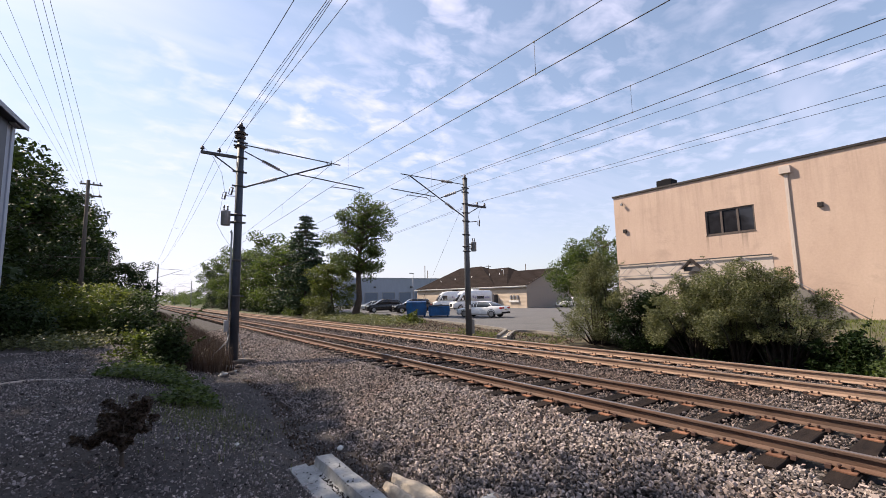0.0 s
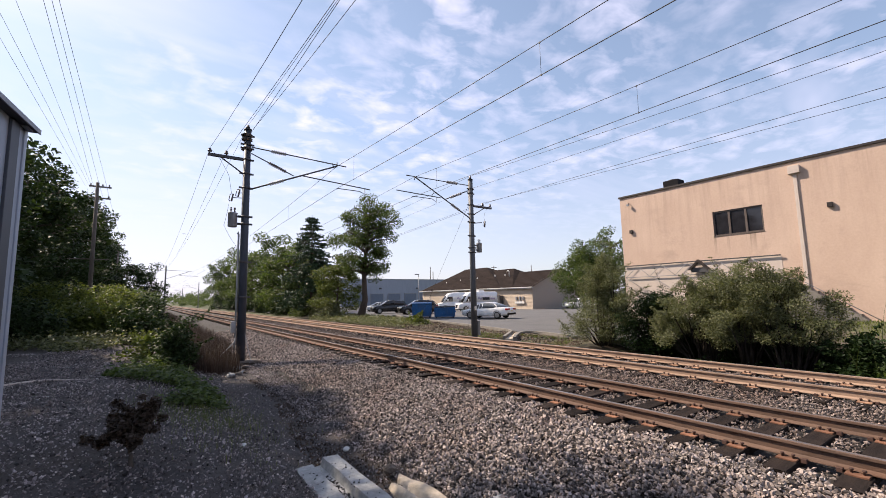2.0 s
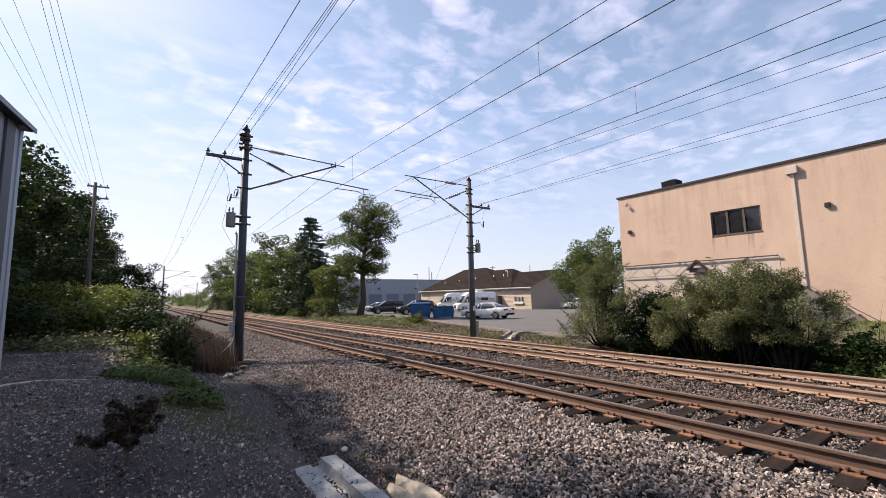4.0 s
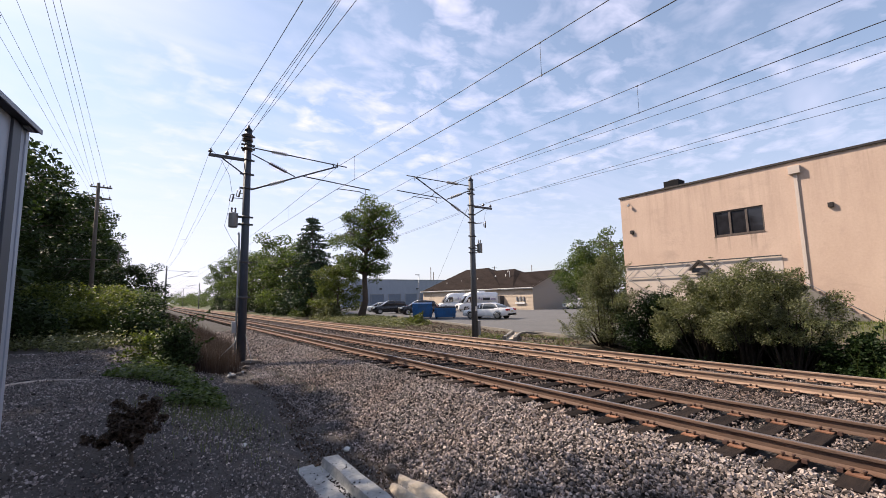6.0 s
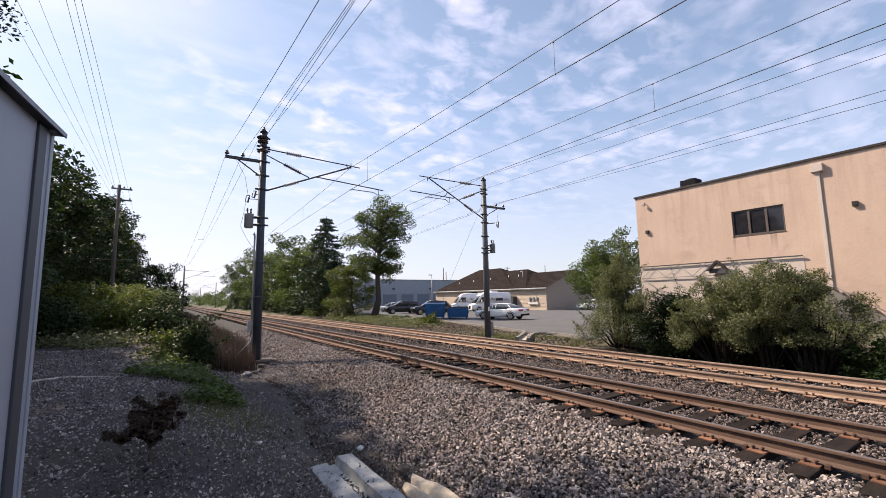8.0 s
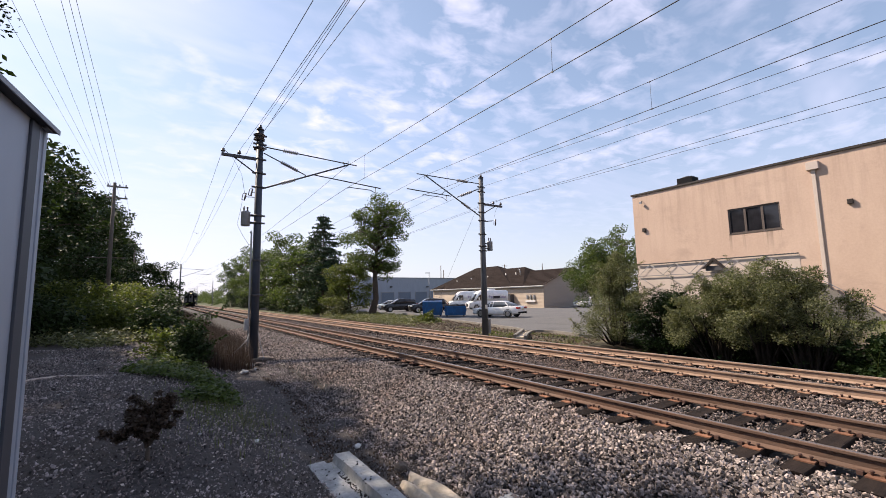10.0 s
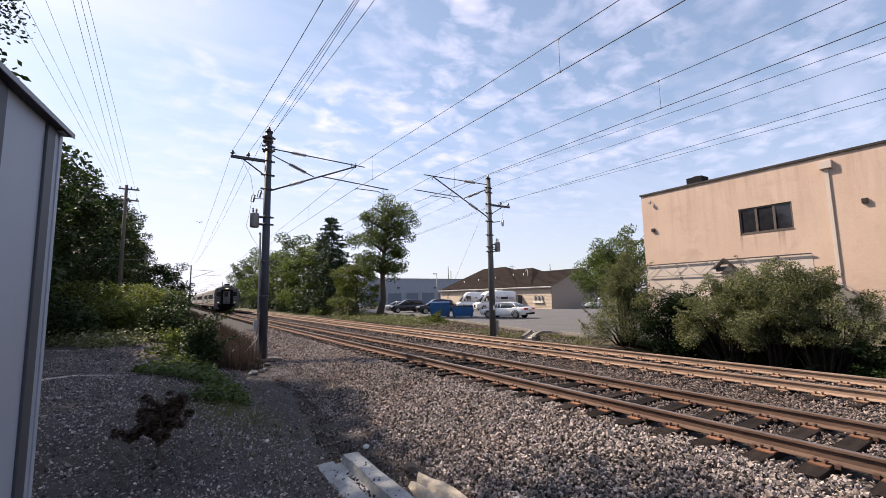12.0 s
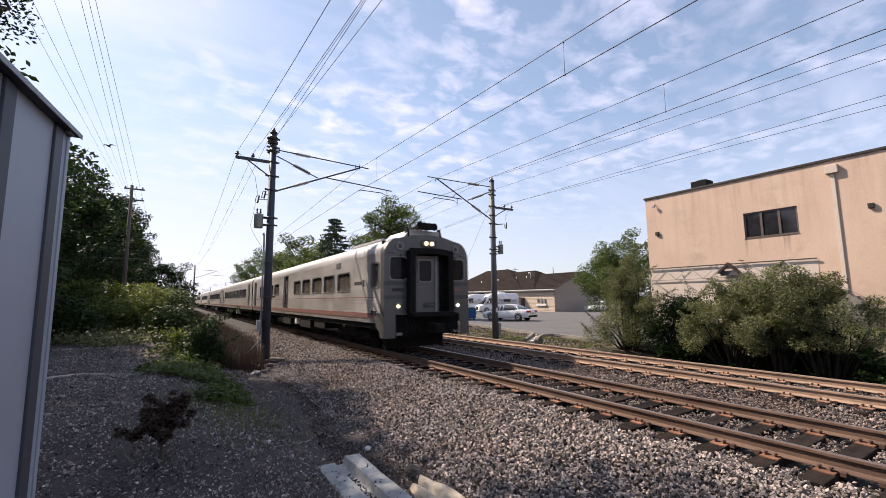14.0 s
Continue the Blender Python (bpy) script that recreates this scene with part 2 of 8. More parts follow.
M_PORC = material("brown_porcelain", (0.085, 0.065, 0.06), 0.3, vary=0.2, scale=9)
M_PORCW = material("grey_insulator", (0.28, 0.27, 0.27), 0.4, vary=0.2, scale=9)
M_WIRE = material("dark_wire", (0.035, 0.034, 0.036), 0.6, 0.3, vary=0.2, scale=4)
M_WOOD = material("weathered_pole_wood", (0.105, 0.08625, 0.07125), 0.9, vary=0.3, scale=7, stretch=(4, 4, 0.3), bump=0.5, bump_scale=14)
M_BARK = material("bark", (0.07, 0.0546, 0.042), 0.95, vary=0.4, scale=9, stretch=(2, 2, 0.5), bump=0.9, bump_scale=16)
M_CONC = material("weathered_concrete", (0.34, 0.342, 0.335), 0.9, vary=0.2, scale=14, stain=(0.19, 0.187, 0.178), stain_scale=2.5, stain_amt=0.7, bump=0.6, bump_scale=35)
M_FOOT = material("brown_footing_concrete", (0.11, 0.09, 0.075), 0.95, vary=0.35, scale=12, stain=(0.05, 0.042, 0.036), stain_scale=3, stain_amt=0.7, bump=0.8, bump_scale=30)
M_TANCONC = material("tan_concrete", (0.5, 0.42, 0.32), 0.9, vary=0.2, scale=14, stain=(0.3, 0.25, 0.18), stain_scale=3, stain_amt=0.6, bump=0.6, bump_scale=35)
M_KERB = material("kerb_concrete", (0.19, 0.175, 0.155), 0.9, vary=0.2, scale=8, stain=(0.11, 0.10, 0.085), stain_scale=1.2, stain_amt=0.6)
M_STUCCO = stucco_material()
M_PALE = material("pale_stucco", (0.504, 0.432, 0.3816), 0.9, vary=0.06, scale=3)
M_WHITE = material("white_paint", (0.592, 0.584, 0.56), 0.6, vary=0.05, scale=5)
M_BROWNTRIM = material("brown_metal_trim", (0.028, 0.021, 0.018), 0.5, 0.2, vary=0.2, scale=8)
M_SHED = material("grey_shed_metal", (0.32, 0.36, 0.425), 0.5, 0.15, vary=0.06, scale=3, stain=(0.25, 0.285, 0.34), stain_scale=0.9, stain_amt=0.5, stretch=(1, 1, 0.3))
# wall grey darkened: the shade of the wall channels is in this colour
M_RIBSHADE = material("shaded_shed_rib", (0.055, 0.062, 0.076), 0.55, 0.15, vary=0.1, scale=4, stretch=(1, 1, 0.3))
M_WINTRIM = material("bronze_window_frame", (0.105, 0.082, 0.07), 0.5, 0.3, vary=0.15, scale=8)
M_SHEDDARK = material("dark_shed_trim", (0.06, 0.06, 0.066), 0.6, 0.2, vary=0.2, scale=6)
M_SHINGLE = material("brown_shingles", (0.024, 0.0175, 0.015), 0.95, spec=0.08, vary=0.3, scale=5, stain=(0.011, 0.008, 0.007), stain_scale=0.7, stain_amt=0.6, island=0.1)
M_CREAM = material("cream_siding", (0.44, 0.36, 0.28), 0.8, vary=0.06, scale=4)
M_BEIGE = material("beige_siding", (0.28, 0.2415, 0.203), 0.8, vary=0.06, scale=4)
M_WAREH = material("blue_grey_panel", (0.2475, 0.2775, 0.3225), 0.7, vary=0.08, scale=1.2, stretch=(1, 1, 0.3))
M_WDOOR = material("warehouse_door", (0.119, 0.147, 0.189), 0.6, vary=0.1, scale=3)
M_DARKGLASS = glass_material("dark_window_glass", (0.02, 0.02, 0.024))
M_GRASSLEAF = leaf_material("verge_grass", (0.05, 0.075, 0.018), (0.17, 0.19, 0.05), 0.3)
M_LEAF = leaf_material("green_leaves", (0.024, 0.044, 0.013), (0.11, 0.145, 0.042), 0.4)
# darkened further so that it also carries the shade low in the shrubs
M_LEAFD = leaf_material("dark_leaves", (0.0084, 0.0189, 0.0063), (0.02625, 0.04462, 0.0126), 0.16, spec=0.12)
M_LEAFW = leaf_material("wood_leaves", (0.012, 0.024, 0.0095), (0.04, 0.062, 0.021), 0.2, spec=0.15)
M_LEAFY = leaf_material("yellow_green_leaves", (0.038, 0.056, 0.014), (0.145, 0.168, 0.04), 0.38)
M_LEAFO = leaf_material("olive_leaves", (0.022, 0.032, 0.012), (0.21, 0.215, 0.105), 0.32, 0.5, 0.35)
M_NEEDLE = leaf_material("conifer_needles", (0.012, 0.03, 0.014), (0.04, 0.07, 0.03), 0.1)
M_REED = leaf_material("reed_blades", (0.02, 0.034, 0.01), (0.075, 0.09, 0.032), 0.25)
M_TWIG = material("dark_twigs", (0.026, 0.021, 0.017), 0.95, vary=0.4, scale=9, spec=0.2)
M_DRY = leaf_material("dry_red_stalks", (0.032, 0.022, 0.02), (0.078, 0.053, 0.046), 0.12)
M_DEAD = leaf_material("dead_brown_foliage", (0.022, 0.017, 0.014), (0.07, 0.045, 0.03), 0.15)


# ---------- mesh tools ----------
def fast_mesh(name, verts, faces, mats, mat_index=None, smooth=False):
    """A mesh from arrays: verts (n, 3), faces (m, k)."""
    me = bpy.data.meshes.new(name)
    verts, faces = np.asarray(verts, np.float32), np.asarray(faces, np.int32)
    k = faces.shape[1]
    me.vertices.add(len(verts))
    me.vertices.foreach_set("co", verts.ravel())
    me.loops.add(faces.size)
    me.loops.foreach_set("vertex_index", faces.ravel())
    me.polygons.add(len(faces))
    me.polygons.foreach_set("loop_start", np.arange(0, faces.size, k, dtype=np.int32))
    if mat_index is not None:
        me.polygons.foreach_set("material_index", np.asarray(mat_index, np.int32))
    me.polygons.foreach_set("use_smooth", np.full(len(faces), smooth))
    me.update(calc_edges=True)
    for m in mats if isinstance(mats, (list, tuple)) else (mats,):
        me.materials.append(m)
    return me


def to_mesh(name, bm, mats):
    me = bpy.data.meshes.new(name)
    bmesh.ops.recalc_face_normals(bm, faces=bm.faces)
    bm.to_mesh(me)
    bm.free()
    for m in mats if isinstance(mats, (list, tuple)) else (mats,):
        me.materials.append(m)
    return me


def part(name, bm, mats, parent, label="", at=None):
    """One mesh object under a thing or a part."""
    ob = new(name, bm if isinstance(bm, bpy.types.Mesh) else to_mesh(name, bm, mats))
    ob.parent = parent
    if at is not None:
        ob.matrix_basis = at
    return tagged(ob, label)


def thing(name, label, category, at=None, group="", kind=""):
    ob = new(name)
    if at is not None:
        ob.matrix_basis = at
    return tagged(ob, label, category, group, kind)


def solid(name, bm, mats, label, category, group="", kind="", at=None):
    ob = new(name, bm if isinstance(bm, bpy.types.Mesh) else to_mesh(name, bm, mats))
    if at is not None:
        ob.matrix_basis = at
    return tagged(ob, label, category, group, kind)


def box(bm, x0, y0, z0, x1, y1, z1, bevel=0.0, mat=0):
    vs = [bm.verts.new(p) for p in ((x0, y0, z0), (x1, y0, z0), (x1, y1, z0), (x0, y1, z0), (x0, y0, z1), (x1, y0, z1), (x1, y1, z1), (x0, y1, z1))]
    fs = [bm.faces.new([vs[i] for i in q]) for q in ((3, 2, 1, 0), (4, 5, 6, 7), (0, 1, 5, 4), (1, 2, 6, 5), (2, 3, 7, 6), (3, 0, 4, 7))]
    for f in fs:
        f.material_index = mat
    if bevel:
        es = list({e for f in fs for e in f.edges})
        r = bmesh.ops.bevel(bm, geom=es, offset=bevel, segments=2, affect="EDGES", profile=0.7)
        for f in r["faces"]:
            f.material_index = mat
    return bm


def boxed(*a, **k):
    return box(bmesh.new(), *a, **k)


def tube(bm, points, radii, seg=8, cap=True, mat=0):
    """A round bar along points, with a radius at each."""
    pts = [Vector(p) for p in points]
    if isinstance(radii, (int, float)):
        radii = [radii] * len(pts)
    rings = []
    side = None
    for i, p in enumerate(pts):
        d = (pts[min(i + 1, len(pts) - 1)] - pts[max(i - 1, 0)]).normalized()
        if side is None:
            side = d.orthogonal().normalized()
        side = (side - d * side.dot(d)).normalized()
        up = d.cross(side)
        rings.append([bm.verts.new(p + (side * math.cos(2 * math.pi * k / seg) + up * math.sin(2 * math.pi * k / seg)) * radii[i]) for k in range(seg)])
    for a, b in zip(rings, rings[1:]):
        for k in range(seg):
            f = bm.faces.new((a[k], a[(k + 1) % seg], b[(k + 1) % seg], b[k]))
            f.material_index, f.smooth = mat, True
    if cap:
        for r, flip in ((rings[0], True), (rings[-1], False)):
            f = bm.faces.new(r[::-1] if flip else r)
            f.material_index = mat
    return bm


def tubed(points, radii, seg=8):
    return tube(bmesh.new(), points, radii, seg)


def ribbed(bm, a, b, r_core, r_shed, n, seg=10):
    """An insulator from a to b: n round sheds on a core."""
    a, b = Vector(a), Vector(b)
    pts, rad = [], []
    for i in range(n):
        for f, r in ((0.0, r_core), (0.25, r_shed), (0.6, r_shed * 0.9), (0.75, r_core)):
            pts.append(a.lerp(b, (i + f) / n))
            rad.append(r)
    pts.append(b)
    rad.append(r_core)
    return tube(bm, pts, rad, seg)


def prism(bm, outline, axis_a, axis_b, mat=0):
    """Extrudes a flat outline (list of 3D points) by the vector axis_b - axis_a."""
    d = Vector(axis_b) - Vector(axis_a)
    lo = [bm.verts.new(Vector(p)) for p in outline]
    hi = [bm.verts.new(Vector(p) + d) for p in outline]
    n = len(lo)
    fs = [bm.faces.new(lo[::-1]), bm.faces.new(hi)]
    for i in range(n):
        fs.append(bm.faces.new((lo[i], lo[(i + 1) % n], hi[(i + 1) % n], hi[i])))
    for f in fs:
        f.material_index = mat
    return bm


# ---------- ground ----------
def smooth(a, b, v):
    t = np.clip((v - a) / (b - a), 0, 1)
    return t * t * (3 - 2 * t)


def ground_z(x, y):
    """Height of the ground, in metres over the rail tops."""
    x, y = np.asarray(x, float), np.asarray(y, float)
    near = np.interp(x, [-400, -60, -12, -9, -6.8, -5.7, -4.75, -4.3, -3.4, -2.9, -1.4, -0.95, 6.1, 6.7, 8.2, 9.6, 10.6, 12, 24, 60, 400],
                     [0.5, 0.3, 0.15, 0.06, 0.03, -0.08, -0.42, -0.61, -0.68, -0.62, -0.30, -0.24, -0.24, -0.30, -0.56, -0.46, -0.38, -0.36, -0.34, -0.3, 0.3])
    far = np.interp(x, [-400, -60, -12, -8, -5.5, -4.3, -3.3, -2.6, -1.4, -0.95, 6.1, 6.7, 8.2, 9.6, 10.6, 12, 24, 60, 400],
                    [0.5, 0.3, -0.1, -0.15, -0.25, -0.4, -0.45, -0.45, -0.30, -0.24, -0.24, -0.30, -0.52, -0.42, -0.38, -0.36, -0.34, -0.3, 0.3])
    z = near + (far - near) * smooth(7, 20, y)
    # ditch below the shrubs, then a grass bank up to the stucco building
    z = z - 0.5 * smooth(7.2, 8.6, x) * smooth(14.0, 12.2, x) * (1 - smooth(7.5, 10.5, y))
    z = z + smooth(12.5, 21, x) * (1 - smooth(6, 12, y)) * 0.45 * (x < 80)
    z = z + 0.05 * np.sin(x * 1.7 + y * 0.6) * np.cos(y * 0.9 - x * 0.4) * smooth(-4.6, -5.6, x) * (y < 40)
    return z


def gz(x, y):
    return float(ground_z(x, y))


def grid_mesh(name, xs, ys, mats, fz, which=None):
    X, Y = np.meshgrid(xs, ys)
    Z = fz(X, Y)
    v = np.stack([X.ravel(), Y.ravel(), Z.ravel()], 1)
    nx, ny = len(xs), len(ys)
    i = np.arange(nx * ny).reshape(ny, nx)
    f = np.stack([i[:-1, :-1], i[:-1, 1:], i[1:, 1:], i[1:, :-1]], -1).reshape(-1, 4)
    idx = None
    if which is not None:
        c = v[f].mean(1)
        idx = which(c[:, 0], c[:, 1])
    return fast_mesh(name, v, f, mats, idx, True)


rng = np.random.default_rng(7)
xs = np.unique(np.concatenate([np.linspace(-900, -60, 8), np.linspace(-60, -9, 20), np.arange(-9, 9.01, 0.12), np.linspace(9, 26, 60), np.linspace(26, 90, 20), np.linspace(90, 900, 8)]))
ys = np.unique(np.concatenate([np.linspace(-300, -10, 10), np.arange(-10, 22, 0.14), np.linspace(22, 60, 70), np.linspace(60, 160, 40), np.linspace(160, 1500, 14)]))
bump_x, bump_y = rng.uniform(0, 6, 40), rng.uniform(0, 6, 40)


def rough_ground(X, Y):
    Z = ground_z(X, Y)
    d = np.zeros_like(Z)
    for k in range(10):
        a, s = rng.uniform(0, 6.28), rng.uniform(2.0, 9.0)
        d += np.sin(s * (X * math.cos(a) + Y * math.sin(a)) + bump_x[k]) / 10
    soil = smooth(-2.6, -3.4, X) * smooth(-14, -10, X)
    return Z + d * 0.07 * soil * (np.abs(Y) < 40) - 0.03


M_FIELD = material("rough_grass_ground", (0.06, 0.068, 0.0256), 0.95, vary=0.4, scale=3, stain=(0.096, 0.084, 0.044), stain_scale=0.3, stain_amt=0.6, bump=0.8, bump_scale=18)
M_VERGE = material("dry_verge_soil", (0.08, 0.0656, 0.044), 0.95, vary=0.4, scale=9, stain=(0.088, 0.092, 0.032), stain_scale=0.7, stain_amt=0.7, bump=0.8, bump_scale=22)


def ground_kind(x, y):
    k = np.full(x.shape, 0)
    k[(x > -2.9) & (x < 7.4)] = 1
    k[(x <= -2.9) & (x > -12) & (y < 26) & (y > -30)] = 2
    k[(x >= 7.4) & (x < 18) & (y < 60)] = 3
    k[(x >= 7.7) & (x < 14.5) & (y < 10.5 + 0.4 * np.sin(x * 3)) & (y > -12)] = 4
    return k


# ditch soil with the shade below the shrubs put into its dark colour
M_DITCHSHADE = material("shaded_ditch_soil", (0.03, 0.023, 0.017), 0.95, vary=0.45, scale=12, stain=(0.045, 0.034, 0.022), stain_scale=1.1, stain_amt=0.6, bump=0.9, bump_scale=24, spec=0.2)
tagged(new("ground", grid_mesh("ground", xs, ys, [M_FIELD, M_BED, M_SOIL, M_VERGE, M_DITCHSHADE], rough_ground, ground_kind)),
       "dark cinder and soil ground with rough grass beyond the tracks", "ground", kind="structure")


# ---------- loose stones ----------
OCT_V = np.array([(1, 0, 0), (-1, 0, 0), (0, 1, 0), (0, -1, 0), (0, 0, 1), (0, 0, -1)], float)
OCT_F = np.array([(0, 2, 4), (2, 1, 4), (1, 3, 4), (3, 0, 4), (2, 0, 5), (1, 2, 5), (3, 1, 5), (0, 3, 5)])


def rand_rot(n, r):
    q = r.normal(size=(n, 4))
    q /= np.linalg.norm(q, axis=1, keepdims=True)
    w, x, y, z = q.T
    return np.stack([np.stack([1 - 2 * (y * y + z * z), 2 * (x * y - z * w), 2 * (x * z + y * w)], 1),
                     np.stack([2 * (x * y + z * w), 1 - 2 * (x * x + z * z), 2 * (y * z - x * w)], 1),
                     np.stack([2 * (x * z - y * w), 2 * (y * z + x * w), 1 - 2 * (x * x + y * y)], 1)], 1)


CUBE_V = np.array([(x, y, z) for x in (-1, 1) for y in (-1, 1) for z in (-1, 1)], float) * 0.72
CUBE_F = np.array([(0, 1, 3), (0, 3, 2), (4, 6, 7), (4, 7, 5), (0, 4, 5), (0, 5, 1), (2, 3, 7), (2, 7, 6), (0, 2, 6), (0, 6, 4), (1, 5, 7), (1, 7, 3)])


def stones_mesh(name, px, py, pz, size, mat, r, fine=True):
    bv, bf = (CUBE_V, CUBE_F) if fine else (OCT_V, OCT_F)
    n, k = len(px), len(bv)
    sc = size[:, None] * np.stack([r.uniform(0.75, 1.35, n), r.uniform(0.6, 1.1, n), r.uniform(0.45, 0.8, n)], 1)
    v = bv[None] * sc[:, None, :] * r.uniform(0.55, 1.3, (n, k, 1))
    v = np.einsum("nij,nkj->nki", rand_rot(n, r), v) + np.stack([px, py, pz], 1)[:, None]
    f = bf[None] + (np.arange(n) * k)[:, None, None]
    return fast_mesh(name, v.reshape(-1, 3), f.reshape(-1, 3), mat)


def scatter(n, x0, x1, y0, y1, r, keep=None):
    x, y = r.uniform(x0, x1, n), r.uniform(y0, y1, n)
    if keep is not None:
        m = keep(x, y)
        x, y = x[m], y[m]
    return x, y


RAILS = (0.0, 1.505, 3.93, 5.435)


def off_rail(x, y):
    m = np.ones(len(x), bool)
    for rx in RAILS:
        m &= np.abs(x - rx) > 0.15
    return m


TIE_PITCH, TIE_Y0 = 0.555, -7.85


def bed_z(x, y):
    """Top of the ballast: level with the ties near the rails."""
    return ground_z(x, y) + 0.03 * smooth(-0.35, -0.1, x) * smooth(6.9, 6.2, x)


def off_near_tie(x, y):
    ph = np.abs((y - TIE_Y0 + TIE_PITCH / 2) % TIE_PITCH - TIE_PITCH / 2)
    return off_rail(x, y) & ~((np.abs(x - 0.752) < 1.30) & (ph < 0.13))


def toe(y):
    """Foot of the ballast shoulder."""
    return np.interp(y, [2, 5, 6.5, 8.6, 11, 13, 16], [-3.3, -3.2, -3.05, -2.8, -2.5, -2.6, -3.0])


def build_stones():
    r = np.random.default_rng(11)
    # near shoulder
    x, y = scatter(43000, -3.1, -0.3, -0.4, 8.0, r, off_near_tie)
    k = r.uniform(0, 1, len(x)) < smooth(toe(y) - 0.12, toe(y) + 0.15, x + 0.07 * np.sin(y * 2.3))
    x, y = x[k], y[k]
    s = r.uniform(0.012, 0.032, len(x))
    tagged(new("ballast_shoulder", stones_mesh("ballast_shoulder", x, y, bed_z(x, y) - 0.012 + r.uniform(-0.022, 0.062, len(x)), s, M_STONE, r)),
           "loose grey and tan crushed-stone ballast sloping from the track", "ballast", kind="stuff")
    x, y = scatter(50000, -3.0, -0.3, 8.0, 32.0, r, off_near_tie)
    k = ((y < 17) | (r.uniform(0, 1, len(x)) < 0.5)) & (r.uniform(0, 1, len(x)) < 0.04 + smooth(toe(y) - 0.15, toe(y) + 0.25, x + 0.07 * np.sin(y * 2.3)))
    x, y = x[k], y[k]
    s = r.uniform(0.015, 0.038, len(x)) * (1 + 0.5 * smooth(9, 22, y))
    tagged(new("ballast_shoulder", stones_mesh("ballast_shoulder", x, y, bed_z(x, y) - 0.01 + r.uniform(-0.01, 0.05, len(x)), s, M_STONE, r, False)),
           "loose grey and tan crushed-stone ballast beside the track", "ballast", kind="stuff")
    x, y = scatter(76000, -0.4, 7.2, -1.0, 14.0, r, off_near_tie)
    k = (y < 9) | (r.uniform(0, 1, len(x)) < 0.6)
    x, y = x[k], y[k]
    s = r.uniform(0.014, 0.031, len(x)) * (1 + 0.3 * smooth(7, 12, y))
    tagged(new("ballast_crib", stones_mesh("ballast_crib", x, y, bed_z(x, y) - 0.016 + r.uniform(-0.018, 0.036, len(x)), s, M_CRIB, r, False)),
           "crushed-stone ballast between the ties and the two tracks", "ballast", kind="stuff")
    x, y = scatter(24000, -0.4, 7.2, 14.0, 50.0, r, off_near_tie)
    s = r.uniform(0.03, 0.055, len(x))
    tagged(new("ballast_crib", stones_mesh("ballast_crib", x, y, bed_z(x, y) - 0.015 + r.uniform(0, 0.03, len(x)), s, M_CRIB, r, False)),
           "crushed-stone ballast between the tracks further along", "ballast", kind="stuff")
    # cinders on the near ground
    n = 90000
    y = 1.2 + 21.0 * r.uniform(0, 1, n) ** 1.9
    half = np.minimum(1.6 + 0.75 * y, 6.0)
    x = np.clip(-5.6 + r.uniform(-1, 1, n) * half, -11, -2.75 - r.uniform(0, 0.6, n))
    k = r.uniform(0, 1, n) < 1 - 0.55 * smooth(-4.7, -4.0, x)
    x, y = x[k], y[k]
    n = len(x)
    s = r.uniform(0.006, 0.017, n) * (1 + 0.035 * y) * (1 + 0.9 * (r.uniform(0, 1, n) > 0.93))
    tagged(new("cinder_gravel", stones_mesh("cinder_gravel", x, y, ground_z(x, y) - 0.005 + r.uniform(-0.02, 0.02, len(x)), s, M_CINDER, r, False)),
           "dark loose cinder gravel scattered over bare ground", "gravel", kind="stuff")
    # earth clods in the bare ditch
    y = 3.0 + 10.0 * r.uniform(0, 1, 5200)
    x = toe(y) - 0.02 - 1.0 * r.uniform(0, 1, len(y)) ** 0.8
    s = r.uniform(0.008, 0.026, len(x))
    tagged(new("ditch_clods", stones_mesh("ditch_clods", x, y, ground_z(x, y) - 0.025 + r.uniform(-0.012, 0.012, len(x)), s, M_CLOD, r, False)),
           "dark brown earth clods in the bare ditch", "soil", kind="stuff")
    # thinner gravel carried on behind the viewpoint
    x, y = scatter(9000, -10.5, -2.7, -7.0, 1.0, r)
    s = r.uniform(0.012, 0.03, len(x))
    tagged(new("cinder_gravel", stones_mesh("cinder_gravel", x, y, ground_z(x, y) + r.uniform(-0.02, 0.01, len(x)), s, M_CINDER, r, False)),
           "dark loose cinder gravel beside the shed", "gravel", kind="stuff")
    x, y = scatter(9000, -2.9, 7.2, -8.0, -0.8, r, off_near_tie)
    s = r.uniform(0.022, 0.045, len(x))
    tagged(new("ballast_crib", stones_mesh("ballast_crib", x, y, bed_z(x, y) + r.uniform(-0.01, 0.02, len(x)), s, M_CRIB, r, False)),
           "crushed-stone ballast further back along the tracks", "ballast", kind="stuff")
    x, y = scatter(17000, 7.3, 16.0, 11.0, 38.0, r, lambda u, w: (u < np.interp(w, [11, 18, 23.3, 30, 43], [10.6, 11.3, 12.6, 14.2, 17.4])))
    s = r.uniform(0.02, 0.055, len(x))
    tagged(new("verge_gravel", stones_mesh("verge_gravel", x, y, ground_z(x, y) + r.uniform(-0.01, 0.05, len(x)), s, M_BANKSTONE, r, False)),
           "dark brown gravel along the lot verge", "gravel", kind="stuff")


build_stones()


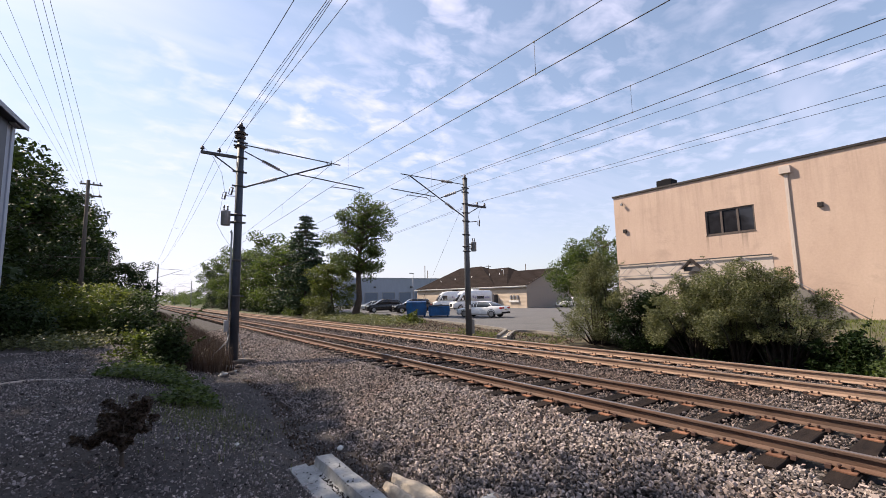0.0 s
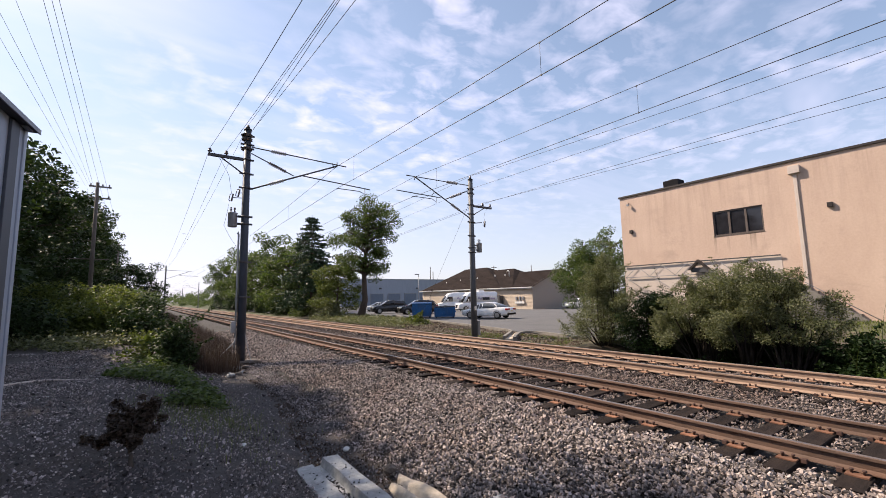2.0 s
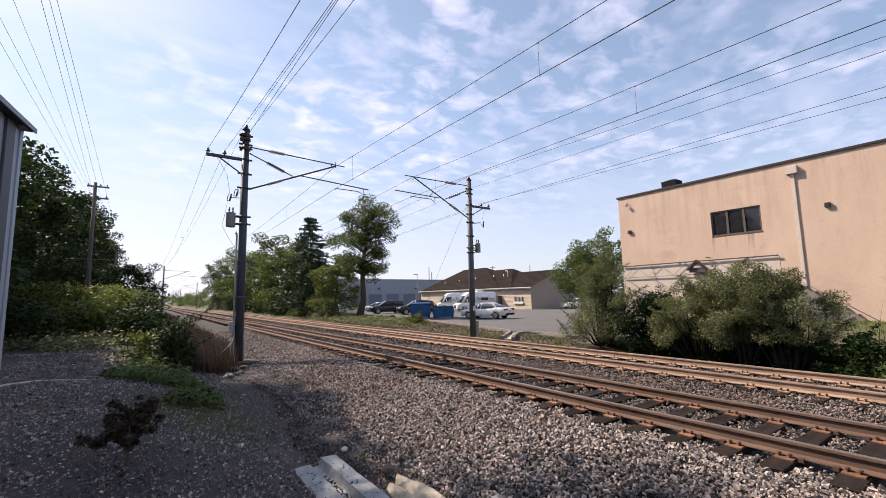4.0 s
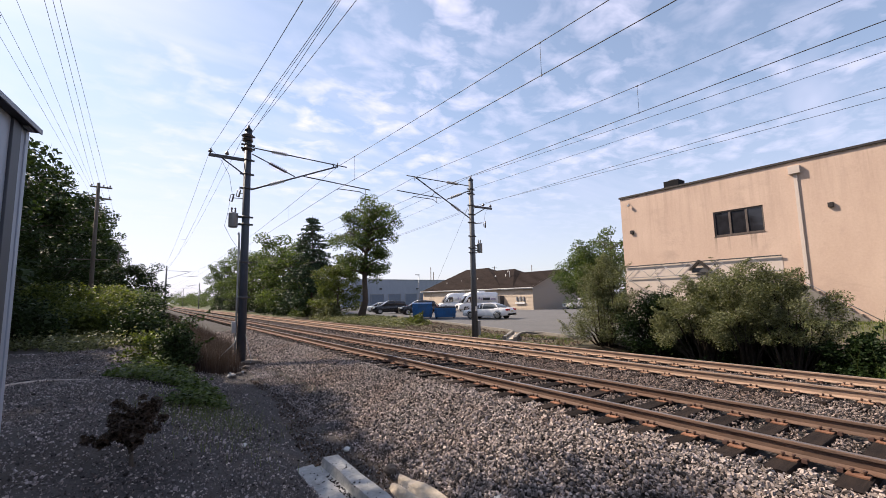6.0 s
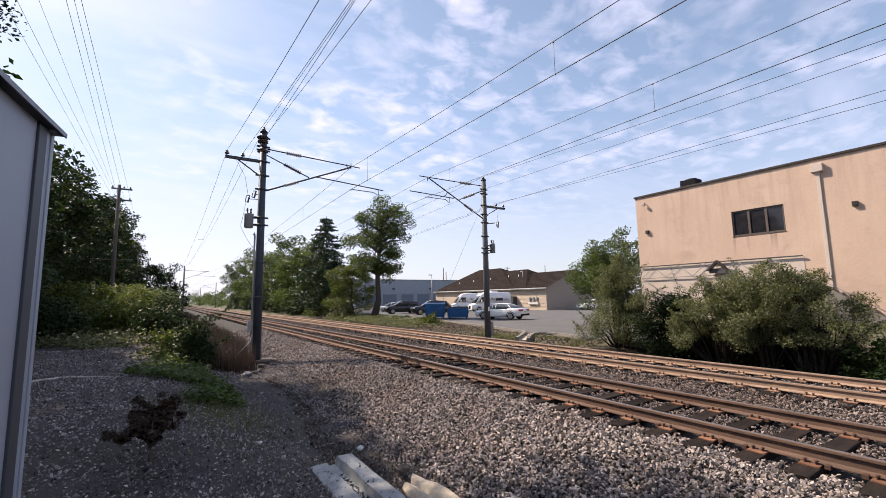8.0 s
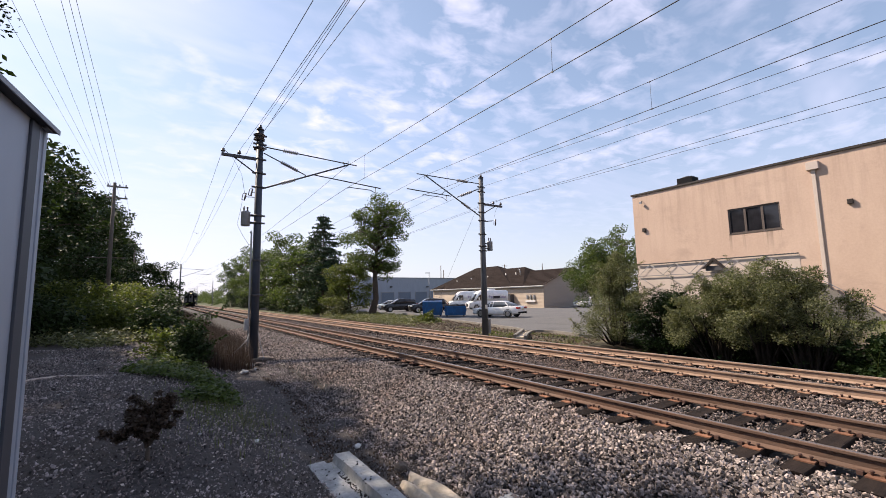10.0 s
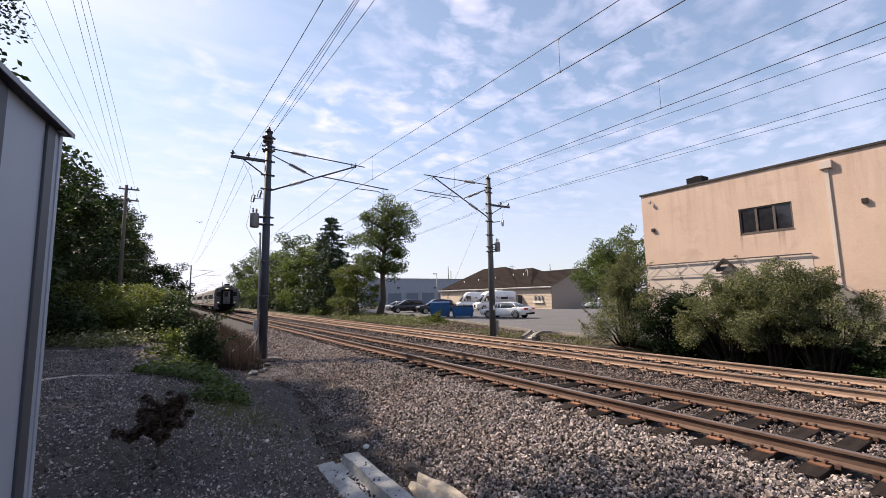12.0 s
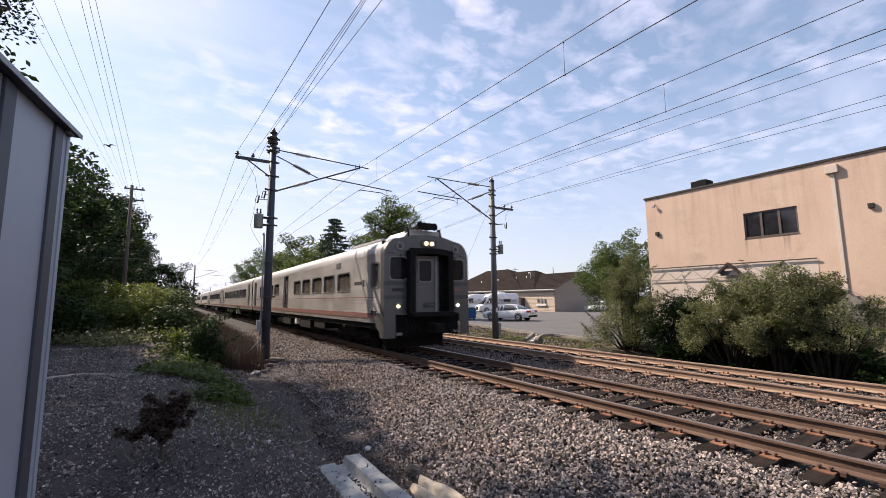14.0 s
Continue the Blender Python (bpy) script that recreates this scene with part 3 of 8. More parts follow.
# ---------- tracks ----------
def rail_mesh(y0, y1, web):
    """A flat-bottomed rail: head, web and foot, worn bright on top."""
    half = [(0.0, 0.0), (0.026, -0.001), (0.036, -0.008), (0.037, -0.036), (0.010, -0.048), (0.009, -0.135), (0.030, -0.150), (0.070, -0.160), (0.070, -0.170)]
    outline = half + [(-x, z) for x, z in reversed(half[1:])]
    ys_ = np.concatenate([np.linspace(y0, 60, 60), np.linspace(70, y1, 30)])
    n = len(outline)
    v = np.array([(x, y, z) for y in ys_ for x, z in outline])
    f, mi = [], []
    for j in range(len(ys_) - 1):
        for i in range(n):
            a, b = j * n + i, j * n + (i + 1) % n
            f.append((a, b, b + n, a + n))
            mi.append(1 if i in (0, n - 1) else 0)
    return fast_mesh("rail", v, np.array(f), [web, M_RAILTOP], mi)


def build_track(x_left, x_right, z_tie, label, rest_label, web, plate_mat):
    cx = (x_left + x_right) / 2
    tr = thing("railway_track", label, "railway track", pose(cx, 0, 0))
    rail = rail_mesh(-12, 720, web)
    for x in (x_left, x_right):
        part("rail", rail, None, tr, "rusty steel rail with a worn bright head", pose(x - cx, 0, 0))
    tie_meshes = []
    r = random.Random(3)
    for k in range(6):
        bm = boxed(-1.3, -0.115, -0.17, 1.3, 0.115, 0.0, 0.012)
        for v in bm.verts:
            v.co.x += r.uniform(-0.02, 0.02)
            v.co.z += r.uniform(-0.006, 0.006)
            v.co.y += r.uniform(-0.006, 0.006)
        tie_meshes.append(to_mesh("tie", bm, M_TIE))
    pl = boxed(-0.18, -0.095, 0.0, 0.18, 0.095, 0.018, 0.004)
    plate = to_mesh("tie_plate", pl, plate_mat)
    sp = bmesh.new()
    tube(sp, [(0, 0, 0), (0, 0, 0.03), (-0.006, 0, 0.032), (-0.006, 0, 0.05)], [0.013, 0.013, 0.023, 0.016], 6)
    spike = to_mesh("spike", sp, M_SPIKE)
    an = bmesh.new()
    box(an, -0.115, -0.026, -0.02, 0.115, 0.026, 0.022)
    anchor = to_mesh("rail_anchor", an, M_SPIKE)
    n = 0
    bm_t, bm_p = bmesh.new(), bmesh.new()
    while True:
        y = TIE_Y0 + n * TIE_PITCH
        if y > 230:
            break
        yy = y + r.uniform(-0.03, 0.03)
        if n < 150:
            part("tie", r.choice(tie_meshes), None, tr, at=pose(r.uniform(-0.05, 0.05), yy, z_tie, 0, 0, r.uniform(-1.2, 1.2)))
            for x in (x_left, x_right):
                p = part("tie_plate", plate, None, tr, at=pose(x - cx, yy, z_tie - 0.002))
                if n < 36:
                    for sx in (-0.1, 0.1):
                        for sy in (-0.05, 0.05):
                            part("spike", spike, None, p, at=pose(sx, sy, 0.014, 0, 0, 0 if sx > 0 else 180))
                if n < 60:
                    part("rail_anchor", anchor, None, p, at=pose(0, 0.145 * (1 if n % 2 else -1), 0.012))
        else:
            box(bm_t, -1.3, yy - 0.115, z_tie - 0.17, 1.3, yy + 0.115, z_tie)
            for x in (x_left, x_right):
                box(bm_p, x - cx - 0.18, yy - 0.095, z_tie, x - cx + 0.18, yy + 0.095, z_tie + 0.018)
        n += 1
    tagged(part("tie", bm_t, M_TIE, tr), rest_label, kind="stuff")
    tagged(part("tie_plate", bm_p, M_PLATE, tr), kind="stuff")


build_track(0.0, 1.505, -0.186, "railway track with rusty rails on dark timber ties", "row of far dark timber ties", M_RAIL, M_PLATE)
build_track(3.93, 5.435, -0.188, "second railway track with sandy rusty rails in ballast", "row of far dark timber ties", M_RAIL2, M_PLATE2)


# ---------- overhead line ----------
def pin_insulator(parent, x, y, z):
    bm = bmesh.new()
    tube(bm, [(x, y, z), (x, y, z + 0.05), (x, y, z + 0.06), (x, y, z + 0.10), (x, y, z + 0.11), (x, y, z + 0.16), (x, y, z + 0.19)], [0.02, 0.02, 0.075, 0.07, 0.05, 0.055, 0.02], 10)
    return part("pin_insulator", bm, M_PORC, parent, "brown porcelain insulator")


def arm_bar(parent, name, a, b, r, ins=None, mat=M_DARKSTEEL, n=7):
    """A tube from a to b, with an insulator let in between the fractions ins."""
    bm = tubed([a, b], r)
    bar = part(name, bm, mat, parent)
    if ins:
        A, B = Vector(a), Vector(b)
        part("insulator", ribbed(bmesh.new(), A.lerp(B, ins[0]), A.lerp(B, ins[1]), 0.03, 0.075, n), M_PORCW if n < 9 else M_PORC, bar, "ribbed insulator")
    return bar


def mast(parent, top, r0, r1, mat, bands):
    bm = tubed([(0, 0, -0.15), (0, 0, top * 0.5), (0, 0, top)], [r0, (r0 + r1) / 2, r1], 12)
    m = part("mast", bm, mat, parent)
    for z in bands:
        b = bmesh.new()
        rr = r0 + (r1 - r0) * z / top + 0.018
        tube(b, [(0, 0, z - 0.04), (0, 0, z + 0.04)], rr, 12)
        for s in (-1, 1):
            box(b, s * (rr + 0.05) - 0.05, -0.03, z - 0.03, s * (rr + 0.05) + 0.05, 0.03, z + 0.03)
        part("band", b, M_DARKSTEEL, parent)
    cap = bmesh.new()
    tube(cap, [(0, 0, top), (0, 0, top + 0.05), (0, 0, top + 0.07)], [r1 + 0.02, r1 + 0.02, 0.04], 12)
    part("cap", cap, M_DARKSTEEL, parent)
    return m


def transformer(parent, x, y, z, h, r):
    bm = bmesh.new()
    tube(bm, [(x, y, z), (x, y, z + 0.03), (x, y, z + h - 0.03), (x, y, z + h), (x, y, z + h + 0.03)], [r * 0.9, r, r, r * 1.06, r * 0.6], 16)
    can = part("transformer", bm, M_GALV, parent, "grey cylindrical pole transformer")
    for dx in (-0.06, 0.06):
        part("bushing", ribbed(bmesh.new(), (x + dx, y, z + h), (x + dx, y, z + h + 0.22), 0.02, 0.04, 4), M_PORC, can)
    s = 1 if x < 0 else -1
    for zz in (z + 0.12, z + h - 0.12):
        part("bracket", boxed(min(x + s * r * 0.8, s * -0.1), y - 0.03, zz - 0.03, max(x + s * r * 0.8, s * -0.1), y + 0.03, zz + 0.03), M_DARKSTEEL, parent)


def build_pole_one():
    """Beside the near track: the mast with a cantilever, a cross arm and a transformer."""
    p = thing("catenary_pole", "blue-grey steel catenary pole with cantilever arm beside the near track", "catenary pole", pose(-3.31, 16.0, -0.42))
    mast(p, 8.66, 0.155, 0.12, M_POLE, (8.45, 8.1, 7.95, 7.5, 6.95, 6.4, 5.3, 5.02, 3.6, 2.3))
    for z in (7.86, 8.24, 8.4):
        part("ring_insulator", ribbed(bmesh.new(), (-0.02, 0, z), (-0.02, 0, z + 0.12), 0.13, 0.2, 2, 12), M_PORC, p)
    o = 0.42
    arm_bar(p, "top_tie", (0.14, 0, 7.61 + o), (3.97, 0, 7.47 + o), 0.024, (0.19, 0.34), n=8)
    arm_bar(p, "stay", (0.14, 0, 7.36 + o), (1.77, 0, 6.71 + o), 0.022, (0.4, 0.8), n=9)
    arm_bar(p, "bracket_tube", (0.14, 0, 5.95 + o), (3.55, 0, 7.43 + o), 0.032, (0.2, 0.36), n=6)
    arm_bar(p, "registration_tube", (2.1, 0, 6.78 + o), (5.1, 0, 6.60 + o), 0.024)
    h = bmesh.new()
    tube(h, [(4.85, 0, 6.62 + o), (4.87, 0, 6.36 + o), (4.60, 0, 6.46 + o), (3.58, 0, 6.46 + o), (3.56, 0, 6.40 + o)], 0.018, 6)
    part("steady_arm", h, M_DARKSTEEL, p)
    cl = bmesh.new()
    tube(cl, [(3.56, 0, 7.6 + o), (3.56, 0, 7.38 + o)], 0.02, 6)
    tube(cl, [(3.36, 0, 7.54 + o), (3.40, 0, 7.36 + o)], 0.02, 6)
    part("clamp", cl, M_DARKSTEEL, p)
    a = bmesh.new()
    box(a, -1.30, -0.05, 7.02 + o, 0.0, 0.05, 7.12 + o)
    arm = part("cross_arm", a, M_DARKSTEEL, p)
    part("brace", tubed([(-0.92, 0, 7.05 + o), (-0.1, 0, 6.5 + o)], 0.025), M_DARKSTEEL, arm)
    pin_insulator(p, -1.25, 0, 7.12 + o)
    pin_insulator(p, -0.71, 0, 7.12 + o)
    pin_insulator(p, 0.0, 0, 8.70)
    transformer(p, -0.42, 0, 4.46 + o, 0.52, 0.16)
    for x, y, z in ((-0.48, 0, 5.42), (-0.26, 0, 5.62)):
        f = bmesh.new()
        tube(f, [(x, y, z + o), (x + 0.05, y, z + 0.28 + o)], 0.03, 8)
        tube(f, [(x - 0.09, y, z + 0.02 + o), (x - 0.05, y, z + 0.26 + o)], 0.014, 6)
        tube(f, [(x - 0.09, y, z + 0.02 + o), (x, y, z + o)], 0.012, 6)
        tube(f, [(x - 0.05, y, z + 0.26 + o), (x + 0.05, y, z + 0.28 + o)], 0.012, 6)
        tube(f, [(x + 0.03, y, z + 0.14 + o), (-0.1, y, z + 0.16 + o)], 0.014, 6)
        part("fuse_cutout", f, M_PORC, p)
    c = bmesh.new()
    tube(c, [(-0.24, -0.02, 4.62), (-0.215, -0.02, 4.7), (-0.20, -0.02, 4.62), (-0.20, -0.02, 2.5), (-0.21, -0.02, 0.1)], 0.033, 8)
    part("conduit", c, M_GALV, p, "grey riser conduit strapped to the mast")
    part("junction_box", boxed(-0.36, -0.16, 1.05, -0.22, 0.02, 1.45, 0.01), M_GALV, p)
    part("drop_lead", tubed([(-1.25, 0, 7.3 + o), (-0.9, 0, 6.95 + o), (-0.6, 0, 6.4 + o), (-0.48, 0, 5.7 + o)], 0.006, 5), M_WIRE, p)
    part("drop_lead", tubed([(-0.55, 0, 5.4 + o), (-0.62, 0, 4.9 + o), (-0.7, 0, 4.5 + o), (-0.5, 0, 4.1 + o), (-0.24, 0, 3.7 + o)], 0.006, 5), M_WIRE, p)
    st = bmesh.new()
    tube(st, [(-0.18, -0.05, 0.95), (-0.24, -0.1, 0.7), (-0.72, -0.35, 0.28), (-0.8, -0.4, 0.02)], 0.02, 6)
    tube(st, [(0.1, -0.1, 1.0), (0.2, -0.2, 0.5), (0.3, -0.3, 0.05), (0.2, -0.6, 0.0)], 0.012, 6)
    part("bond_cable", st, M_GALV, p, "pale bonding cable slanting to the ground")
    f = boxed(-0.55, -0.5, -0.28, 0.55, 0.45, 0.04, 0.05)
    bmesh.ops.subdivide_edges(f, edges=f.edges, cuts=1)
    r = random.Random(4)
    for v in f.verts:
        v.co += Vector((r.uniform(-0.06, 0.06), r.uniform(-0.06, 0.06), r.uniform(-0.04, 0.03)))
    part("footing", f, M_FOOT, p, "crumbling concrete footing")
    return p


def build_pole_two():
    """Beyond the far track, its cantilever reaching back over the second track."""
    p = thing("catenary_pole", "weathered grey steel catenary pole at the edge of the parking lot", "catenary pole", pose(8.08, 16.5, -0.5))
    mast(p, 8.60, 0.17, 0.125, M_POLE2, (8.1, 7.85, 7.2, 6.7, 6.25, 5.5, 4.85, 4.6))
    o = 0.5
    e = (8.08, 16.5)

    def q(x, z):
        return (-6.23 + (x + 6.23) * 0.95 - e[0], 0, 1.747 + (z - 1.747) * 0.95 + o)
    arm_bar(p, "top_tie", q(8.7, 8.1), q(4.53, 8.07), 0.024, (0.2, 0.38), n=8)
    arm_bar(p, "stay", q(8.7, 7.8), q(7.09, 7.12), 0.024, (0.35, 0.85), n=6)
    arm_bar(p, "bracket_tube", q(8.7, 6.2), q(5.08, 8.05), 0.032, (0.2, 0.36), n=7)
    arm_bar(p, "registration_tube", q(6.7, 7.13), q(3.95, 7.2), 0.024)
    h = bmesh.new()
    tube(h, [q(6.4, 7.13), q(6.41, 6.84), q(6.15, 7.0), q(4.9, 7.0), q(4.88, 6.93)], 0.018, 6)
    part("steady_arm", h, M_DARKSTEEL, p)
    part("hanger", tubed([q(6.1, 7.15), q(6.3, 7.42)], 0.014, 6), M_DARKSTEEL, p)
    part("clamp", tubed([q(5.03, 8.06), q(5.03, 7.88)], 0.02, 6), M_DARKSTEEL, p)
    arm = part("cross_arm", boxed(-0.1, -0.05, 7.12, 1.48, 0.05, 7.22), M_DARKSTEEL, p)
    part("brace", tubed([(1.0, 0, 7.15), (0.1, 0, 6.65)], 0.025), M_DARKSTEEL, arm)
    pin_insulator(p, 0.85, 0, 7.22)
    pin_insulator(p, 1.40, 0, 7.22)
    pin_insulator(p, 0.0, 0, 8.64)
    transformer(p, 0.50, 0, 4.62, 0.5, 0.15)
    f = bmesh.new()
    tube(f, [(0.1, 0, 6.2), (0.75, 0, 6.3)], 0.025, 6)
    tube(f, [(0.95, 0, 6.05), (0.98, 0, 6.4)], 0.04, 8)
    tube(f, [(0.84, 0, 6.1), (0.86, 0, 6.36)], 0.015, 6)
    part("fuse_cutout", f, M_PORC, p)
    part("drop_lead", tubed([(1.4, 0, 7.35), (1.2, 0.2, 7.0), (1.0, 0.1, 6.6), (0.97, 0, 6.4)], 0.006, 5), M_WIRE, p)
    part("guy_wire", tubed([(-0.17, 0, 7.2), (0.0, 2.5, 4.4), (0.32, 6.4, 0.1)], 0.006, 5), M_WIRE, p)
    part("notice", boxed(-0.08, -0.185, 1.5, 0.06, -0.168, 1.72), M_WHITE, p, "small white notice plate")
    part("junction_box", boxed(0.15, -0.1, 0.2, 0.32, 0.1, 0.95, 0.01), M_GALV, p)
    return p


def build_far_pole(x, y, side, h):
    p = thing("catenary_pole", "distant slim steel catenary pole beside the tracks", "catenary pole", pose(x, y, gz(x, y)), "distant catenary poles")
    mast(p, h, 0.15, 0.11, M_POLE2, (h - 0.6, h - 1.4))
    arm_bar(p, "top_tie", (0, 0, h - 0.75), (side * 3.9, 0, h - 0.9), 0.028)
    arm_bar(p, "bracket_tube", (0, 0, h - 2.3), (side * 3.5, 0, h - 0.95), 0.034)
    arm_bar(p, "registration_tube", (side * 2.0, 0, h - 1.65), (side * 4.9, 0, h - 1.8), 0.026)
    return p


build_pole_one()
build_pole_two()
for x, y, side in ((-3.4, 87, 1), (-3.4, 158, 1), (8.2, 87, -1), (8.2, 158, -1), (8.2, 230, -1)):
    build_far_pole(x, y, side, 8.6)


def span(a, b, sag, n=24):
    a, b = Vector(a), Vector(b)
    return [a.lerp(b, i / n) - Vector((0, 0, 4 * sag * (i / n) * (1 - i / n))) for i in range(n + 1)]


def wire(name, label, spans, r, mat=M_WIRE, drops=None):
    """A wire over several spans; drops: hangers down to the wire given by its spans."""
    bm = bmesh.new()
    for a, b, sag in spans:
        tube(bm, span(a, b, sag), r, 5)
    w = solid(name, bm, mat, label, "overhead wire")
    return w


def line_spans(xa, xb, ya, za, ys_, sag):
    """Spans between supports at ys_, x swinging from xa to xb, at height za."""
    out = []
    for i in range(len(ys_) - 1):
        out.append(((xa if i % 2 else xb, ys_[i], za), (xb if i % 2 else xa, ys_[i + 1], za), sag))
    return out


POLES = [-55, 16, 87, 158, 230]
POLES2 = [-55, 16.5, 87, 158, 230]
for (xa, xb, zm, zc, sag, ps, tag) in ((0.25, 1.0, 7.43, 6.45, 0.62, POLES, "near"), (4.40, 5.1, 7.69, 6.72, 0.52, POLES2, "second")):
    mspans, cspans = line_spans(xa, xb, 0, zm, ps, sag), line_spans(xa, xb, 0, zc, ps, 0.16)
    bm = bmesh.new()
    for a, b, s in mspans:
        tube(bm, span(a, b, s, 40), 0.009, 5)
    m = solid("messenger_wire", bm, M_WIRE, "messenger wire slung over the %s track" % tag, "overhead wire")
    for (a, b, s), (c, d, sc) in zip(mspans[:2], cspans[:2]):
        N = 284
        P, Q = span(a, b, s, N), span(c, d, sc, N)
        for k in [i for i in range(4, N) if abs((a[1] + (b[1] - a[1]) * i / N - 4.75) % 9.5) < 0.25]:
            hb = tubed([P[k], Q[k]], 0.0045, 4)
            for e in (P[k], Q[k]):
                box(hb, e.x - 0.012, e.y - 0.018, e.z - 0.018, e.x + 0.012, e.y + 0.018, e.z + 0.012)
            part("dropper", hb, M_WIRE, m)
    bm = bmesh.new()
    for a, b, s in cspans:
        tube(bm, span(a, b, s, 40), 0.0098, 5)
    solid("contact_wire", bm, M_WIRE, "contact wire hung level above the %s track" % tag, "overhead wire")

wire("feeder_wire", "feeder wire on the cross arm of the near poles", [((-4.56, -55, 7.3), (-4.56, 16, 7.3), 2.25), ((-4.56, 16, 7.3), (-4.5, 87, 7.4), 1.3)], 0.006)
wire("feeder_wire", "feeder wire on the cross arm of the near poles", [((-4.02, -55, 7.3), (-4.02, 16, 7.3), 1.68), ((-4.02, 16, 7.3), (-4.0, 87, 7.4), 1.3)], 0.006)
wire("ground_wire", "static wire on the tops of the near poles", [((-3.3, -55, 8.4), (-3.31, 16, 8.45), 1.35), ((-3.31, 16, 8.45), (-3.4, 87, 8.2), 1.1)], 0.006)
wire("ground_wire", "second wire high on the near poles", [((-3.3, -55, 7.95), (-3.31, 16, 7.95), 0.41)], 0.007)
wire("ground_wire", "slack wire on the mast head of the near pole", [((-3.12, -55, 8.35), (-3.12, 16, 8.35), 1.56)], 0.007)
wire("ground_wire", "static wire on the tops of the far poles", [((8.1, -55, 8.3), (8.08, 16.5, 8.32), 0.75), ((8.08, 16.5, 8.32), (8.2, 87, 8.1), 1.0)], 0.0085)
wire("feeder_wire", "feeder wire high on the far poles", [((8.1, -55, 7.62), (8.1, 16.5, 7.62), 0.25), ((8.1, 16.5, 7.62), (8.2, 87, 7.6), 1.0)], 0.007)
wire("feeder_wire", "feeder wire on the cross arm of the far poles", [((9.48, -55, 7.05), (9.48, 16.5, 7.05), 0.03), ((9.48, 16.5, 7.05), (9.5, 87, 7.4), 1.2)], 0.008)
wire("feeder_wire", "feeder wire on the cross arm of the far poles", [((8.93, -55, 6.91), (8.93, 16.5, 6.91), 0.5), ((8.93, 16.5, 6.91), (8.95, 87, 7.4), 1.2)], 0.007)


def build_utility_pole(x, y, h, label):
    p = thing("utility_pole", label, "utility pole", pose(x, y, gz(x, y)))
    part("mast", tubed([(0, 0, -0.3), (0, 0, h * 0.5), (0, 0, h)], [0.17, 0.15, 0.12], 10), M_WOOD, p, "weathered timber pole")
    for z in (h - 0.35, h - 1.35):
        part("cross_arm", boxed(-0.55, -0.06, z - 0.06, 0.95, 0.06, z + 0.06), M_WOOD, p)
    for dx in (-0.45, 0.35, 0.8):
        pin_insulator(p, dx, 0, h - 0.29)
    for dx in (0.8,):
        pin_insulator(p, dx, 0, h - 1.29)
    part("cable_bracket", boxed(-1.6, -0.04, h * 0.46 - 0.04, 1.1, 0.04, h * 0.46 + 0.04), M_WOOD, p)
    return p


build_utility_pole(-10.0, 45, 12.3, "tall weathered timber utility pole among the trees")
build_utility_pole(-10.4, 92, 12.5, "distant timber utility pole with cross arms")
build_utility_pole(-10.4, 140, 12.0, "distant timber utility pole with cross arms")
for (xa, za), (xb, zb) in (((-8.53, 12.48), (-10.4, 12.3)), ((-8.65, 12.81), (-10.0, 12.4)), ((-8.71, 12.24), (-9.5, 12.4))):
    wire("power_line", "power line strung between the timber poles", [((xa, -20, za), (xb, 45, zb), 0.0), ((xb, 45, zb), (xb - 0.2, 92, 12.3), 0.6), ((xb - 0.2, 92, 12.3), (xb - 0.2, 140, 11.8), 0.6)], 0.0085)
for (xa, za), (xb, zb) in (((-9.82, 8.13), (-10.5, 11.2)), ((-9.61, 8.55), (-10.3, 11.3)), ((-9.24, 10.04), (-10.2, 11.3))):
    wire("power_line", "slack cable strung between the timber poles", [((xa, -20, za), (xb, 45, zb), 0.0)], 0.0055)


# ---------- shed beside the camera ----------
def build_shed():
    s = thing("equipment_shed", "grey sheet-metal equipment shed with overhanging dark eave", "shed", pose(-6.748, 2.03, gz(-6.8, 0), 0, 0, -7.5))
    h = 2.612
    b = bmesh.new()
    box(b, -2.6, -6.5, -0.1, 0.0, 0.0, h)
    part("wall", b, M_SHED, s)
    # flat strips whose dark colour gives the shade of recessed channels
    for y, w in ((-0.145, 0.044), (-0.61, 0.044), (-1.9, 0.046), (-3.1, 0.046), (-4.3, 0.046)):
        rb = boxed(-0.01, y - w, -0.05, 0.012, y + w, h - 0.004, 0.004)
        part("wall_rib", rb, M_RIBSHADE, s, "flat strip on the shed wall, coloured as a shaded channel")
    part("corner_trim", boxed(-0.05, -0.03, -0.05, 0.006, 0.004, h - 0.004, 0.003), M_SHED, s)
    r = bmesh.new()
    prism(r, [(0.045, -6.7, h), (0.045, -6.7, h + 0.012), (-1.3, -6.7, h + 0.36), (-2.7, -6.7, h + 0.012), (-2.7, -6.7, h)], (0, -6.7, 0), (0, 0.012, 0))
    part("roof", r, M_SHEDDARK, s, "dark metal roof with overhanging eave")
    part("eave_trim", boxed(0.044, -6.72, h - 0.004, 0.050, 0.02, h + 0.02, 0.002), M_GALV, s, "thin grey metal eave edge")
    part("eave_bracket", boxed(0.014, -0.10, h - 0.01, 0.034, -0.03, h - 0.002), M_GALV, s)


build_shed()


